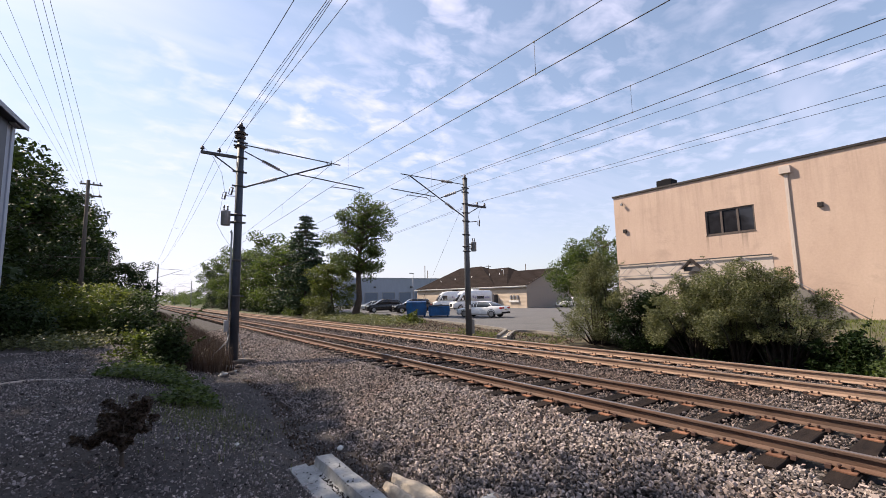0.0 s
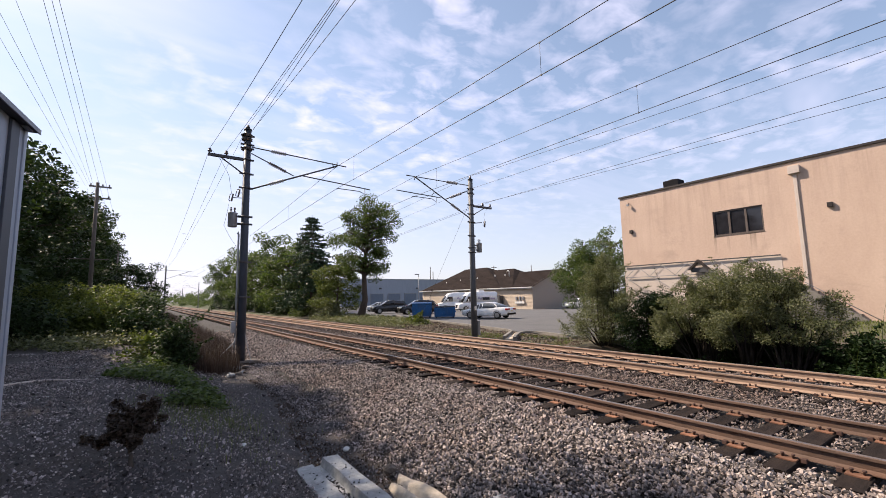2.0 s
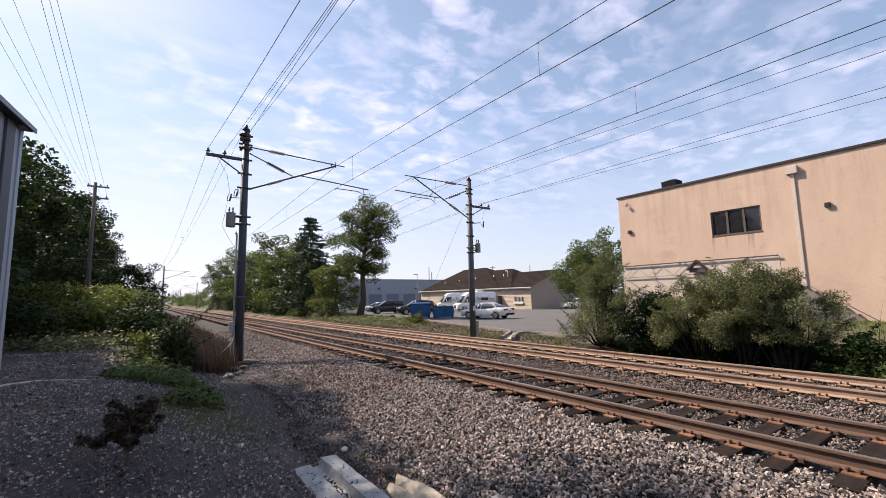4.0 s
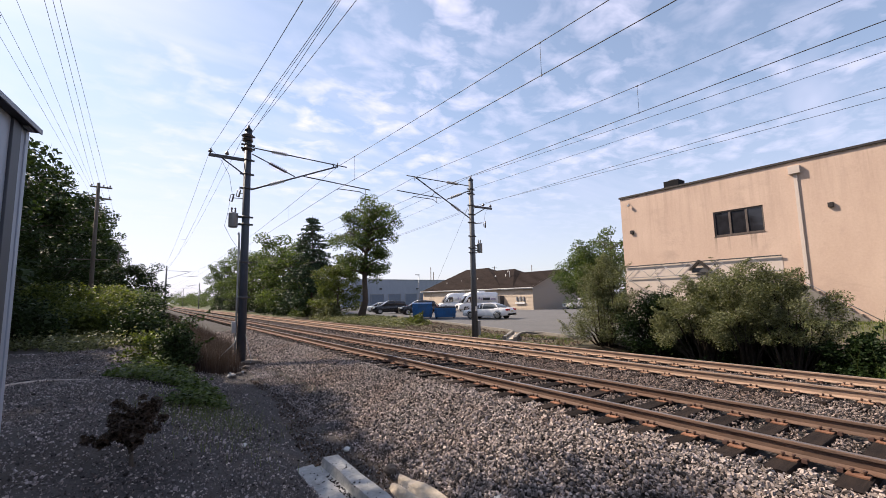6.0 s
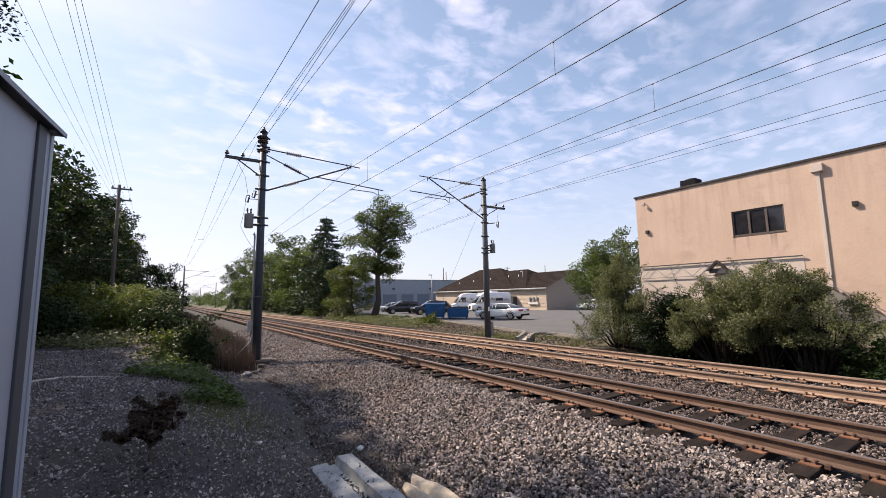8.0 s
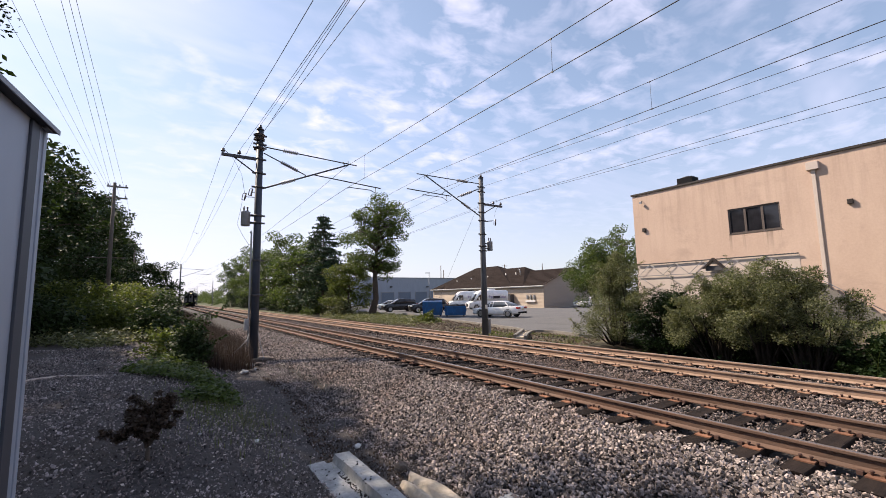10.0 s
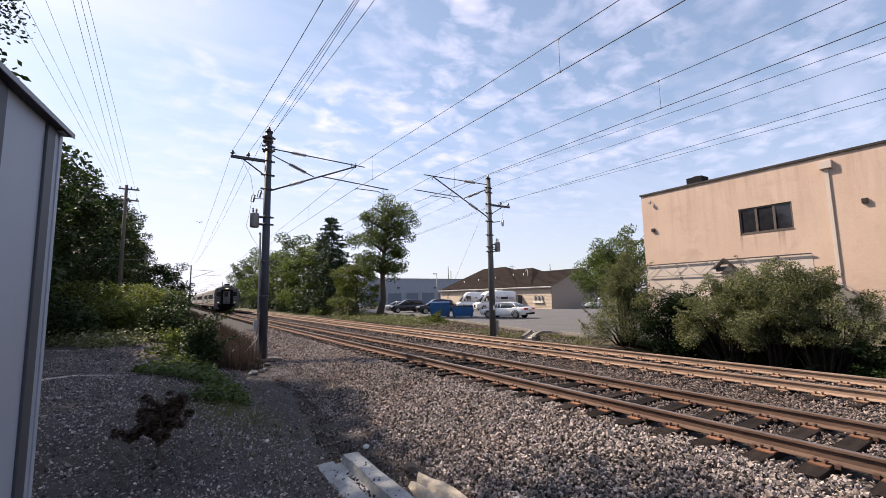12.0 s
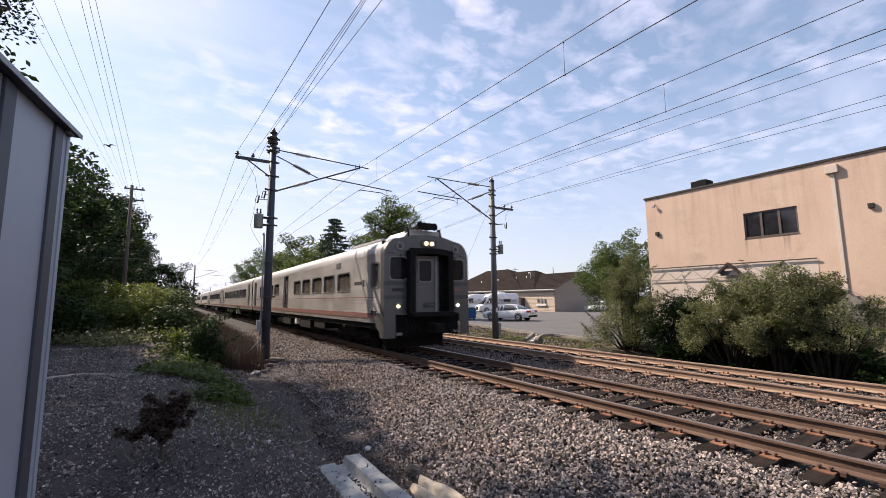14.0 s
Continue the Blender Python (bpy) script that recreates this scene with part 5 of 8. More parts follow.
# wood on the left of the line: dark, dense and tall
LEFT = "tall dark leafy tree in the wood beside the line"
# the first one, at y 22.5, is added only to shade the ground by the shed
for i, (x, y, h, cr) in enumerate(((-15.6, 22.5, 14.0, 3.2), (-16.6, 28, 14.0, 3.6), (-16.6, 36, 13.6, 4.2), (-16.4, 47, 15.0, 4.2), (-17.0, 60, 19.0, 5.0), (-15.0, 68, 18.0, 4.8), (-14.2, 80, 18.4, 4.6), (-13.4, 96, 15.5, 4.4), (-14.5, 126, 14.0, 4.2))):
    build_tree(x, y, h, cr, 1.0, LEFT, M_LEAFW, 100 + i, 15000, 0.38, 26, 0.3, clump=(1.0, 1.8), group="left wood", top_r=0.5)
# behind the shed: branches hang into the sky; unseen trees added to shade the near ground
build_tree(-14.9, 13.0, 19.0, 4.6, 12.0, "tall leafy tree added behind the shed to shade the ballast", M_LEAFD, 131, 28000, 0.27, 26, 0.34, clump=(1.0, 1.8), top_r=0.7)
build_tree(-21.3, 26.0, 26.0, 5.0, 21.0, "unseen tall leafy tree added to shade the cinder ground", M_LEAFD, 132, 13000, 0.6, 28, 0.4, clump=(1.2, 2.0), top_r=0.8)
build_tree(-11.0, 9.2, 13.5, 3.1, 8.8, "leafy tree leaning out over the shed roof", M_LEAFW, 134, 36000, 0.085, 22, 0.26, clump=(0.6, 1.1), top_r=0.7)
build_tree(-13.2, 5.0, 12.5, 3.4, 4.0, "unseen leafy tree added close behind the shed for shade", M_LEAFD, 133, 14000, 0.26, 18, 0.28, clump=(0.9, 1.6), top_r=0.6)

# scrub on the left
SCR = "overgrown yellow-green scrub at the edge of the ballast"
for i, (x, y, h, rx, ry, m) in enumerate(((-11.0, 27, 2.0, 2.2, 2.2, M_LEAFW), (-9.2, 29, 2.0, 1.8, 2.0, M_LEAFY), (-7.5, 29, 2.0, 1.6, 1.8, M_LEAFY), (-6.4, 26, 1.6, 1.2, 1.8, M_LEAFW),
                                          (-9.6, 35, 3.1, 2.2, 2.5, M_LEAFY), (-7.7, 36, 3.2, 1.8, 2.5, M_LEAFY), (-6.0, 33, 2.3, 1.2, 2.5, M_LEAFW), (-12, 39, 3.6, 2.4, 3, M_LEAFY), (-13.4, 33, 2.8, 2.0, 2.4, M_LEAFW),
                                          (-8.6, 45, 3.6, 2.2, 3, M_LEAFY), (-6.6, 44, 3.0, 1.6, 3, M_LEAF), (-5.6, 52, 2.8, 1.4, 4, M_LEAF), (-6.5, 66, 3.6, 1.8, 5, M_LEAFD), (-5.8, 86, 3.6, 1.7, 7, M_LEAFD), (-6.2, 112, 4, 2.2, 10, M_LEAFD), (-6.2, 140, 4, 2.4, 12, M_LEAFD))):
    build_bush(x, y, h, rx, SCR if m in (M_LEAFY, M_LEAFO) else "dense dark scrub beside the line", m, 200 + i, 5200, 0.17, ry, 0.05, (0.45, 0.9), 34, group="left scrub")
build_tree(-7.0, 57, 6.2, 2.6, 1.4, "small open-crowned tree above the scrub", M_LEAFD, 151, 7000, 0.22, 16, 0.12, clump=(0.6, 1.0))
build_bush(-5.35, 14.6, 1.45, 0.62, "rounded dark green bush near the pole", M_LEAFW, 230, 4600, 0.10, 0.65, 0.02, (0.25, 0.45), 34)
build_bush(-6.0, 17.6, 0.95, 0.8, "light green sapling with broad leaves", M_LEAFY, 231, 900, 0.14, 0.9, 0.1, (0.3, 0.5), 18)


def build_scorched_shrub(x, y):
    """A charred little shrub: one forked stem, stiff twigs and shrivelled leaves."""
    r = np.random.default_rng(232)
    t = thing("scorched_shrub", "scorched dark brown shrub on the cinders", "shrub", pose(x, y, gz(x, y) - 0.04))
    wood = bmesh.new()
    C, Rr = [], []
    for k, (dx, dy, h) in enumerate(((-0.15, 0.04, 0.50), (-0.05, 0.10, 0.66), (0.05, -0.06, 0.58), (0.17, 0.06, 0.62), (0.24, 0.0, 0.70), (-0.20, -0.08, 0.40), (0.0, -0.14, 0.46), (0.12, 0.14, 0.48), (-0.12, 0.16, 0.44))):
        fork, tip = np.array((dx * 0.1, dy * 0.1, 0.16 + 0.01 * k)), np.array((dx, dy, h)) * 1.08
        path = limb_path(fork, tip, r, 0.12, 5)
        tube(wood, path, [0.016, 0.013, 0.010, 0.007, 0.003], 6)
        for j in range(9):
            f = r.uniform(0.35, 1.0)
            a = fork + (tip - fork) * f
            e = a + r.normal(size=3) * 0.07 + (0, 0, 0.03)
            tube(wood, [a, e], [0.005, 0.002], 4, False)
            C.append(e)
            Rr.append(r.uniform(0.04, 0.085))
    tube(wood, [(0.02, 0, -0.06), (0.0, 0, 0.06), (0.0, 0, 0.16)], [0.035, 0.026, 0.02], 7)
    part("stem", wood, M_BARK, t)
    part("foliage", leaves_mesh("foliage", clump_points(np.array(C), np.array(Rr), 7500, r), 0.045, M_DEAD, r, 0.1), None, t, "shrivelled dark brown leaves")


build_scorched_shrub(-6.27, 5.3)



def build_cover():
    r = np.random.default_rng(41)
    # creeping ivy on the bank
    n = 9000
    u, v = r.uniform(0, 1, n), r.uniform(0, 1, n)
    y = 8.6 + 8.5 * u
    x = -4.75 - 0.5 * u - (1.3 + 0.7 * np.sin(y * 1.1)) * v
    z = ground_z(x, y) + np.abs(r.normal(0, 0.13, n)) * (0.4 + 0.6 * np.sin(x * 3 + y * 2) ** 2) + 0.03
    tagged(new("ivy", leaves_mesh("ivy", np.stack([x, y, z], 1), 0.10, M_LEAF, r, 0.8)), "low green creeper covering the bank", "ground cover", kind="stuff")
    n = 16000
    x, y = r.uniform(-12, -4.8, n), r.uniform(21.5, 34, n)
    k = (y > 22.5 + 1.5 * np.sin(x * 1.7)) & ((x > -9.5) | (y > 23))
    x, y = x[k], y[k]
    z = ground_z(x, y) + np.abs(r.normal(0, 0.25, len(x)))
    tagged(new("weeds", leaves_mesh("weeds", np.stack([x, y, z], 1), 0.14, M_LEAFO, r, 0.6)), "low olive weeds in front of the scrub", "weeds", kind="stuff")
    # dry red stalks round the pole foot
    n = 9000
    y = 14.2 + 12 * r.uniform(0, 1, n) ** 1.2
    x = -3.55 + 0.5 * smooth(16.5, 19, y) - 1.7 * r.uniform(0, 1, n) - 0.02 * (y - 14)
    tagged(new("dry_stalks", blades_mesh("dry_stalks", x, y, ground_z(x, y) - 0.02, 0.75, 0.014, M_DRY, r, 0.25)), "dry reddish weed stalks beside the pole", "weeds", kind="stuff")
    n = 9000
    y = 25 + 55 * r.uniform(0, 1, n)
    x = -2.9 - 2.3 * r.uniform(0, 1, n)
    tagged(new("dry_stalks", blades_mesh("dry_stalks", x, y, ground_z(x, y) - 0.02, 0.75, 0.03, M_DRY, r, 0.3)), "dry brown weed stalks along the shoulder", "weeds", kind="stuff")
    # thin grass on the cinders
    n = 1800
    x, y = r.normal(-5.2, 0.5, n), r.normal(8.2, 1.2, n)
    tagged(new("thin_grass", blades_mesh("thin_grass", x, y, ground_z(x, y) - 0.02, 0.16, 0.006, M_GRASSLEAF, r, 0.6)), "thin grass growing through cinders", "grass", kind="stuff")
    # ivy and weeds on the far verge
    n = 15000
    y = 25 + 21 * r.uniform(0, 1, n)
    x = 8.6 + (2.6 + 0.12 * (y - 20)) * r.uniform(0, 1, n)
    hgt = 0.18 + 0.30 * np.sin(x * 2.1 + y) ** 2 * smooth(24, 30, y)
    z = ground_z(x, y) + hgt * r.uniform(0, 1, n) ** 0.6
    k = r.uniform(0, 1, n) < 0.1 + 0.9 * smooth(26, 31, y)
    tagged(new("verge_ivy", leaves_mesh("verge_ivy", np.stack([x, y, z], 1)[k], 0.16, M_LEAFO, r, 0.7)), "olive and reddish ivy along the far verge", "ground cover", kind="stuff")
    n = 6000
    y = 11.5 + 10.5 * r.uniform(0, 1, n)
    x = 8.3 + 2.3 * r.uniform(0, 1, n)
    k = r.uniform(0, 1, n) < smooth(0.35, 0.6, 0.5 + 0.5 * np.sin(x * 2.4 + 1) * np.cos(y * 0.9))
    x, y = x[k], y[k]
    tagged(new("verge_grass", blades_mesh("verge_grass", x, y, ground_z(x, y) - 0.02, 0.12, 0.02, M_GRASSLEAF, r, 0.5)), "short yellow-green grass on the verge", "grass", kind="stuff")
    n = 9000
    x, y = r.uniform(15, 23.4, n), r.uniform(-12, 7, n)
    tagged(new("bank_grass", blades_mesh("bank_grass", x, y, ground_z(x, y) - 0.02, 0.12, 0.03, M_GRASSLEAF, r, 0.5)), "sunlit yellowish grass below the building", "grass", kind="stuff")
    # reeds and weeds in the ditch beyond the tracks
    n = 220
    x, y = r.uniform(9.4, 12.0, n), r.uniform(-4, 2.4, n)
    tagged(new("reeds", blades_mesh("reeds", x, y, ground_z(x, y) - 0.02, 2.0, 0.034, M_REED, r, 0.45, 5)), "tall arching reeds in the ditch", "reeds", kind="stuff")
    # weeds in the dark leaf colour, which holds the ditch's shade
    n = 2600
    x, y = r.uniform(7.9, 12, n), r.uniform(-5, 9, n)
    z = ground_z(x, y) + (0.1 + 0.5 * np.sin(x * 1.3 + y * 1.9) ** 2) * r.uniform(0, 1, n)
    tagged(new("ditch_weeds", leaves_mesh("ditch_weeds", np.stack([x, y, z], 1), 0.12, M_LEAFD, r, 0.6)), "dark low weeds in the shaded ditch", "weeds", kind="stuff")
    # fallen bright scraps of leaf and stone on the cinders
    n = 1500
    x, y = r.uniform(-9.0, -4, n), 2.2 + 15 * r.uniform(0, 1, n) ** 1.5
    tagged(new("litter_scraps", leaves_mesh("litter_scraps", np.stack([x, y, ground_z(x, y) + 0.012], 1), 0.036, M_PALE, r, 1.0)), "pale scraps of leaf and stone on cinders", "litter", kind="stuff")


build_cover()

# far side of the line
build_tree(12.4, 40.5, 13.6, 2.6, 5.6, "tall leaning broadleaf tree with an open crown", M_LEAF, 161, 22000, 0.2, 24, 0.36, lean=(0.75, -0.9), clump=(0.7, 1.15), top_r=0.95)
build_tree(11.4, 44.0, 7.2, 2.2, 1.2, "bushy young broadleaf tree with light leaves", M_LEAFY, 162, 11000, 0.2, 14, 0.14, clump=(0.6, 1.0))
build_conifer(10.9, 52, 13.0, 5.4, "dark green spruce with drooping boughs", 163)
FAR = "large broadleaf tree beyond the tracks"
for i, (x, y, h, cr) in enumerate(((12.2, 63, 10.0, 3.2), (13.0, 73, 13.4, 4.6), (12.0, 84, 11.0, 3.6), (12.6, 97, 13.0, 5.0), (12.0, 114, 13.5, 4.4), (11.6, 134, 12.8, 4.0), (20.0, 90, 11, 5.0))):
    build_tree(x, y, h, cr, 1.2, FAR, M_LEAF, 170 + i, 9500, 0.36, 18, 0.28, clump=(0.9, 1.7), group="trees beyond the tracks", top_r=0.6)
for i, (x, y, h, rx, ry, m) in enumerate(((11.2, 48, 3.0, 1.8, 2.6, M_LEAFO), (10.6, 54, 3.4, 1.8, 3.0, M_LEAF), (10.8, 61, 3.8, 2.0, 3.4, M_LEAFD), (10.8, 69, 4.2, 2.0, 4.0, M_LEAFD), (10.8, 79, 4.2, 2.0, 5.0, M_LEAFD), (10.8, 92, 4.5, 2.0, 6, M_LEAFD), (10.6, 108, 4.5, 2.0, 8, M_LEAFD), (10.2, 43.5, 1.4, 1.1, 1.8, M_LEAFO), (10.4, 128, 4.5, 2.2, 10, M_LEAFD))):
    build_bush(x, y, h, rx, "dense roadside shrub below the trees", m, 260 + i, 5200, 0.2, ry, 0.03, (0.5, 1.0), 36, group="shrubs beyond the tracks")

# shrubs between the tracks and the stucco building
build_bush(10.1, 10.1, 3.9, 1.75, "tall glossy shrub with a forked trunk at the lot edge", M_LEAFO, 281, 42000, 0.06, 1.7, 0.1, (0.28, 0.58), 80)
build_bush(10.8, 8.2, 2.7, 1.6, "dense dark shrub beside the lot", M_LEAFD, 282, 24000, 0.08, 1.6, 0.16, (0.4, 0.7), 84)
build_bush(10.4, 6.2, 3.6, 2.1, "wide arching shrub below the building", M_LEAFO, 283, 36000, 0.06, 1.9, 0.34, (0.22, 0.5), 84)
build_bush(10.5, 5.0, 3.9, 2.1, "wide arching shrub below the building", M_LEAFO, 294, 34000, 0.06, 1.7, 0.36, (0.22, 0.5), 80)
build_bush(10.5, 3.8, 3.5, 2.1, "wide arching shrub below the building", M_LEAFO, 284, 30000, 0.06, 1.9, 0.34, (0.2, 0.46), 80)
# filler shrubs added in dark leaf colour for the black shade below the canopy
build_bush(11.6, 7.4, 1.6, 1.2, "low shrub in the ditch, leaves coloured dark as shade", M_LEAFD, 291, 13000, 0.09, 1.4, 0.02, (0.25, 0.5), 40)
build_bush(11.7, 5.9, 1.6, 1.2, "low shrub in the ditch, leaves coloured dark as shade", M_LEAFD, 292, 13000, 0.09, 1.5, 0.02, (0.25, 0.5), 40)
build_bush(11.7, 4.2, 1.6, 1.2, "low shrub in the ditch, leaves coloured dark as shade", M_LEAFD, 293, 13000, 0.09, 1.5, 0.02, (0.25, 0.5), 40)
build_bush(13.4, 6.4, 2.0, 1.3, "shrub added behind the arching shrubs, coloured dark as shade", M_LEAFD, 288, 9000, 0.12, 2.4, 0.02, (0.35, 0.6), 44)
build_bush(12.9, 5.0, 1.5, 1.0, "shrub added behind the arching shrubs, coloured dark as shade", M_LEAFD, 289, 8000, 0.10, 1.3, 0.02, (0.3, 0.6), 40)
build_bush(11.6, 27.8, 0.75, 0.9, "bright yellow-green weed clump by the dumpsters", M_LEAFY, 290, 2200, 0.15, 1.1, 0.05, (0.25, 0.4), 22)
build_bush(10.3, 2.1, 1.2, 1.0, "low shrub in the ditch, leaves coloured dark as shade", M_LEAFD, 285, 8000, 0.10, 1.3, 0.02, (0.25, 0.5), 40)
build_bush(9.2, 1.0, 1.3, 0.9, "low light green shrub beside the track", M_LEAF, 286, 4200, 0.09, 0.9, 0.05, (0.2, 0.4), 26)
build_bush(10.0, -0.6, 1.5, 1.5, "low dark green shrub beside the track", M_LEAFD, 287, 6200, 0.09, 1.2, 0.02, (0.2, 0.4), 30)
build_tree(19.95, 17.5, 5.5, 1.7, 2.5, "rounded leafy tree at the lot edge", M_LEAF, 190, 30000, 0.13, 26, 0.14, clump=(0.55, 0.95), top_r=0.9)
build_tree(27.5, 20.6, 8.2, 2.0, 2.0, "leafy tree behind the corner of the building", M_LEAF, 191, 5500, 0.2, 12, 0.16, clump=(0.5, 0.9), top_r=0.7)

build_tree(16.6, -1.1, 10.4, 2.2, 7.2, "leafy tree beside the stucco building", M_LEAFW, 192, 5000, 0.2, 14, 0.18, clump=(0.5, 0.9), top_r=0.7)


def build_distance():
    r = np.random.default_rng(77)
    C, R = [], []
    for k in range(150):
        x, y = r.uniform(-60, 90), r.uniform(330, 430)
        h = r.uniform(3, 9) + 3 * math.sin(x * 0.08)
        for j in range(3):
            C.append((x + r.normal() * 2, y + r.normal() * 2, h * (0.25 + 0.25 * j)))
            R.append(r.uniform(1.8, 3.4))
    pts = clump_points(np.array(C), np.array(R), 26000, r)
    tagged(new("far_woods", leaves_mesh("far_woods", pts, 0.8, M_LEAF, r)), "hazy line of far trees at the horizon", "woods", kind="stuff")
    C, R = [], []
    for k in range(60):
        x, y = r.uniform(9, 16), r.uniform(170, 320)
        C.append((x, y, r.uniform(0.5, 4.5)))
        R.append(r.uniform(1.2, 2.2))
    for k in range(40):
        x, y = r.uniform(-16, -8), r.uniform(150, 320)
        C.append((x, y, r.uniform(0.5, 6)))
        R.append(r.uniform(1.5, 2.6))
    pts = clump_points(np.array(C), np.array(R), 16000, r)
    tagged(new("far_hedge", leaves_mesh("far_hedge", pts, 0.5, M_LEAF, r)), "far scrub lining the tracks", "woods", kind="stuff")


build_distance()


# ---------- train ----------
M_ALU = material("brushed_aluminium_body", (0.50, 0.472, 0.455), 0.36, 0.5, vary=0.14, scale=2.5, stain=(0.31, 0.28, 0.26), stain_scale=0.9, stain_amt=0.7, stain_lo=0.42, stain_hi=0.62, bump=0.14, bump_scale=2.2, stretch=(1, 0.3, 0.7), objrand=0.05)
M_WINFRAME = material("dull_window_frame", (0.16, 0.16, 0.165), 0.45, 0.5, vary=0.15, scale=9)
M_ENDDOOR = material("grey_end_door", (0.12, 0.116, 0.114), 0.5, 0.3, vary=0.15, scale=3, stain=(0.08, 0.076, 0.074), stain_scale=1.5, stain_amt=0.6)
M_FRONTBAND = material("faded_dark_band", (0.055, 0.06, 0.066), 0.55, 0.2, vary=0.2, scale=4)
M_ALUROOF = material("ribbed_aluminium_roof", (0.34, 0.33, 0.325), 0.5, 0.4, vary=0.12, scale=2.0, stain=(0.15, 0.14, 0.13), stain_scale=0.9, stain_amt=0.6, stretch=(1, 0.2, 1))
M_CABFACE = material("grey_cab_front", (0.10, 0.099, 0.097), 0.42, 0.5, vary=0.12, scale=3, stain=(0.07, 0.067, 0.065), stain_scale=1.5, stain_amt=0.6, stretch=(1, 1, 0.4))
M_BLACK = material("black_rubber", (0.008, 0.0078, 0.008), 0.8, vary=0.3, scale=6, spec=0.15)
M_UNDER = material("dark_underframe", (0.010, 0.0095, 0.009), 0.9, vary=0.4, scale=4, spec=0.15)
M_STRIPE = material("faded_red_stripe", (0.20, 0.098, 0.078), 0.6, vary=0.15, scale=3)
M_DKSTRIPE = material("blue_black_stripe", (0.02, 0.02, 0.026), 0.6, vary=0.15, scale=3)
# brownish base colour carries the reflection of the woods in the side windows
M_TWIN = glass_material("woods_tinted_train_glass", (0.075, 0.062, 0.056))
M_CABGLASS = glass_material("cab_window_glass", (0.012, 0.012, 0.014), 0.12)
M_CABGLASS.node_tree.nodes["Principled BSDF"].inputs["Specular IOR Level"].default_value = 0.12
M_LAMP = glow_material("headlight", (1.0, 0.76, 0.36), 3.0)
M_LAMPTOP = glow_material("top_headlight", (1.0, 0.66, 0.38), 1.6)
M_REDLENS = material("red_lens", (0.05, 0.008, 0.012), 0.3, vary=0.1, scale=5)
M_CREAMBOX = material("equipment_box_paint", (0.50, 0.48, 0.45), 0.6, vary=0.12, scale=4)


def car_profile():
    """Half outline of a coach from sill to roof crown, (x, z)."""
    pts = [(1.54, 0.98), (1.60, 1.30), (1.60, 3.20)]
    for k in range(1, 9):
        a = k / 8 * math.pi / 2
        pts.append((1.60 - 0.62 * (1 - math.cos(a)), 3.20 + 0.52 * math.sin(a)))
    pts += [(0.55, 3.83), (0.0, 3.90)]
    return pts


def coach_shell(y0, y1, holes):
    """Sides with openings for windows and doors. holes: (ya, yb, za, zb) on both sides."""
    bm = bmesh.new()
    cuts = sorted({y0, y1, *[h[0] for h in holes], *[h[1] for h in holes]})
    zc = sorted({1.30, 3.20, *[h[2] for h in holes], *[h[3] for h in holes]})
    for s in (-1, 1):
        for a, b in zip(cuts, cuts[1:]):
            for c, d in zip(zc, zc[1:]):
                if any(h[0] <= a and b <= h[1] and h[2] <= c and d <= h[3] for h in holes):
                    continue
                x = 1.60 * s
                bm.faces.new([bm.verts.new(p) for p in ((x, a, c), (x, b, c), (x, b, d), (x, a, d))])
        for h in holes:
            ya, yb, za, zb = h
            xo, xi = 1.60 * s, 1.50 * s
            for p, q in (((ya, za), (yb, za)), ((yb, za), (yb, zb)), ((yb, zb), (ya, zb)), ((ya, zb), (ya, za))):
                bm.faces.new([bm.verts.new(v) for v in ((xo, *p), (xo, *q), (xi, *q), (xi, *p))])
        lo = [(1.60 * s, 1.30), (1.54 * s, 0.98), (0, 0.98)]
        for (xa, za), (xb, zb) in zip(lo, lo[1:]):
            bm.faces.new([bm.verts.new(v) for v in ((xa, y0, za), (xa, y1, za), (xb, y1, zb), (xb, y0, zb))])
    return bm


def coach_roof(y0, y1):
    bm = bmesh.new()
    prof = car_profile()[2:]
    full = prof + [(-x, z) for x, z in reversed(prof[:-1])]
    n = int((y1 - y0) / 0.5)
    rings = []
    for j in range(n + 1):
        y = y0 + (y1 - y0) * j / n
        rings.append([bm.verts.new((x, y, z)) for x, z in full])
    for a, b in zip(rings, rings[1:]):
        for i in range(len(full) - 1):
            bm.faces.new((a[i], a[i + 1], b[i + 1], b[i])).smooth = True
    return bm


def flutes(car, y0, y1, doors):
    """Shallow ribs along the side sill and the roof."""
    for s in (-1, 1):
        for z in (1.42, 1.52, 1.62, 1.72):
            for ya, yb in zip([y0 + 0.3] + [d[1] + 0.05 for d in doors], [d[0] - 0.05 for d in doors] + [y1 - 0.3]):
                part("flute", boxed(min(1.60 * s, 1.605 * s), ya, z, max(1.60 * s, 1.605 * s), yb, z + 0.045), M_ALU, car)
        for x, z in ((1.2, 3.61), (0.9, 3.74), (0.6, 3.815)):
            part("roof_rib", boxed(x * s - 0.02, y0 + 0.4, z - 0.03, x * s + 0.02, y1 - 0.4, z + 0.03), M_ALUROOF, car)


def end_face(y, mat_hole=None):
    bm = bmesh.new()
    prof = car_profile()
    full = prof + [(-x, z) for x, z in reversed(prof[:-1])]
    bm.faces.new([bm.verts.new((x, y, z)) for x, z in full])
    return bm


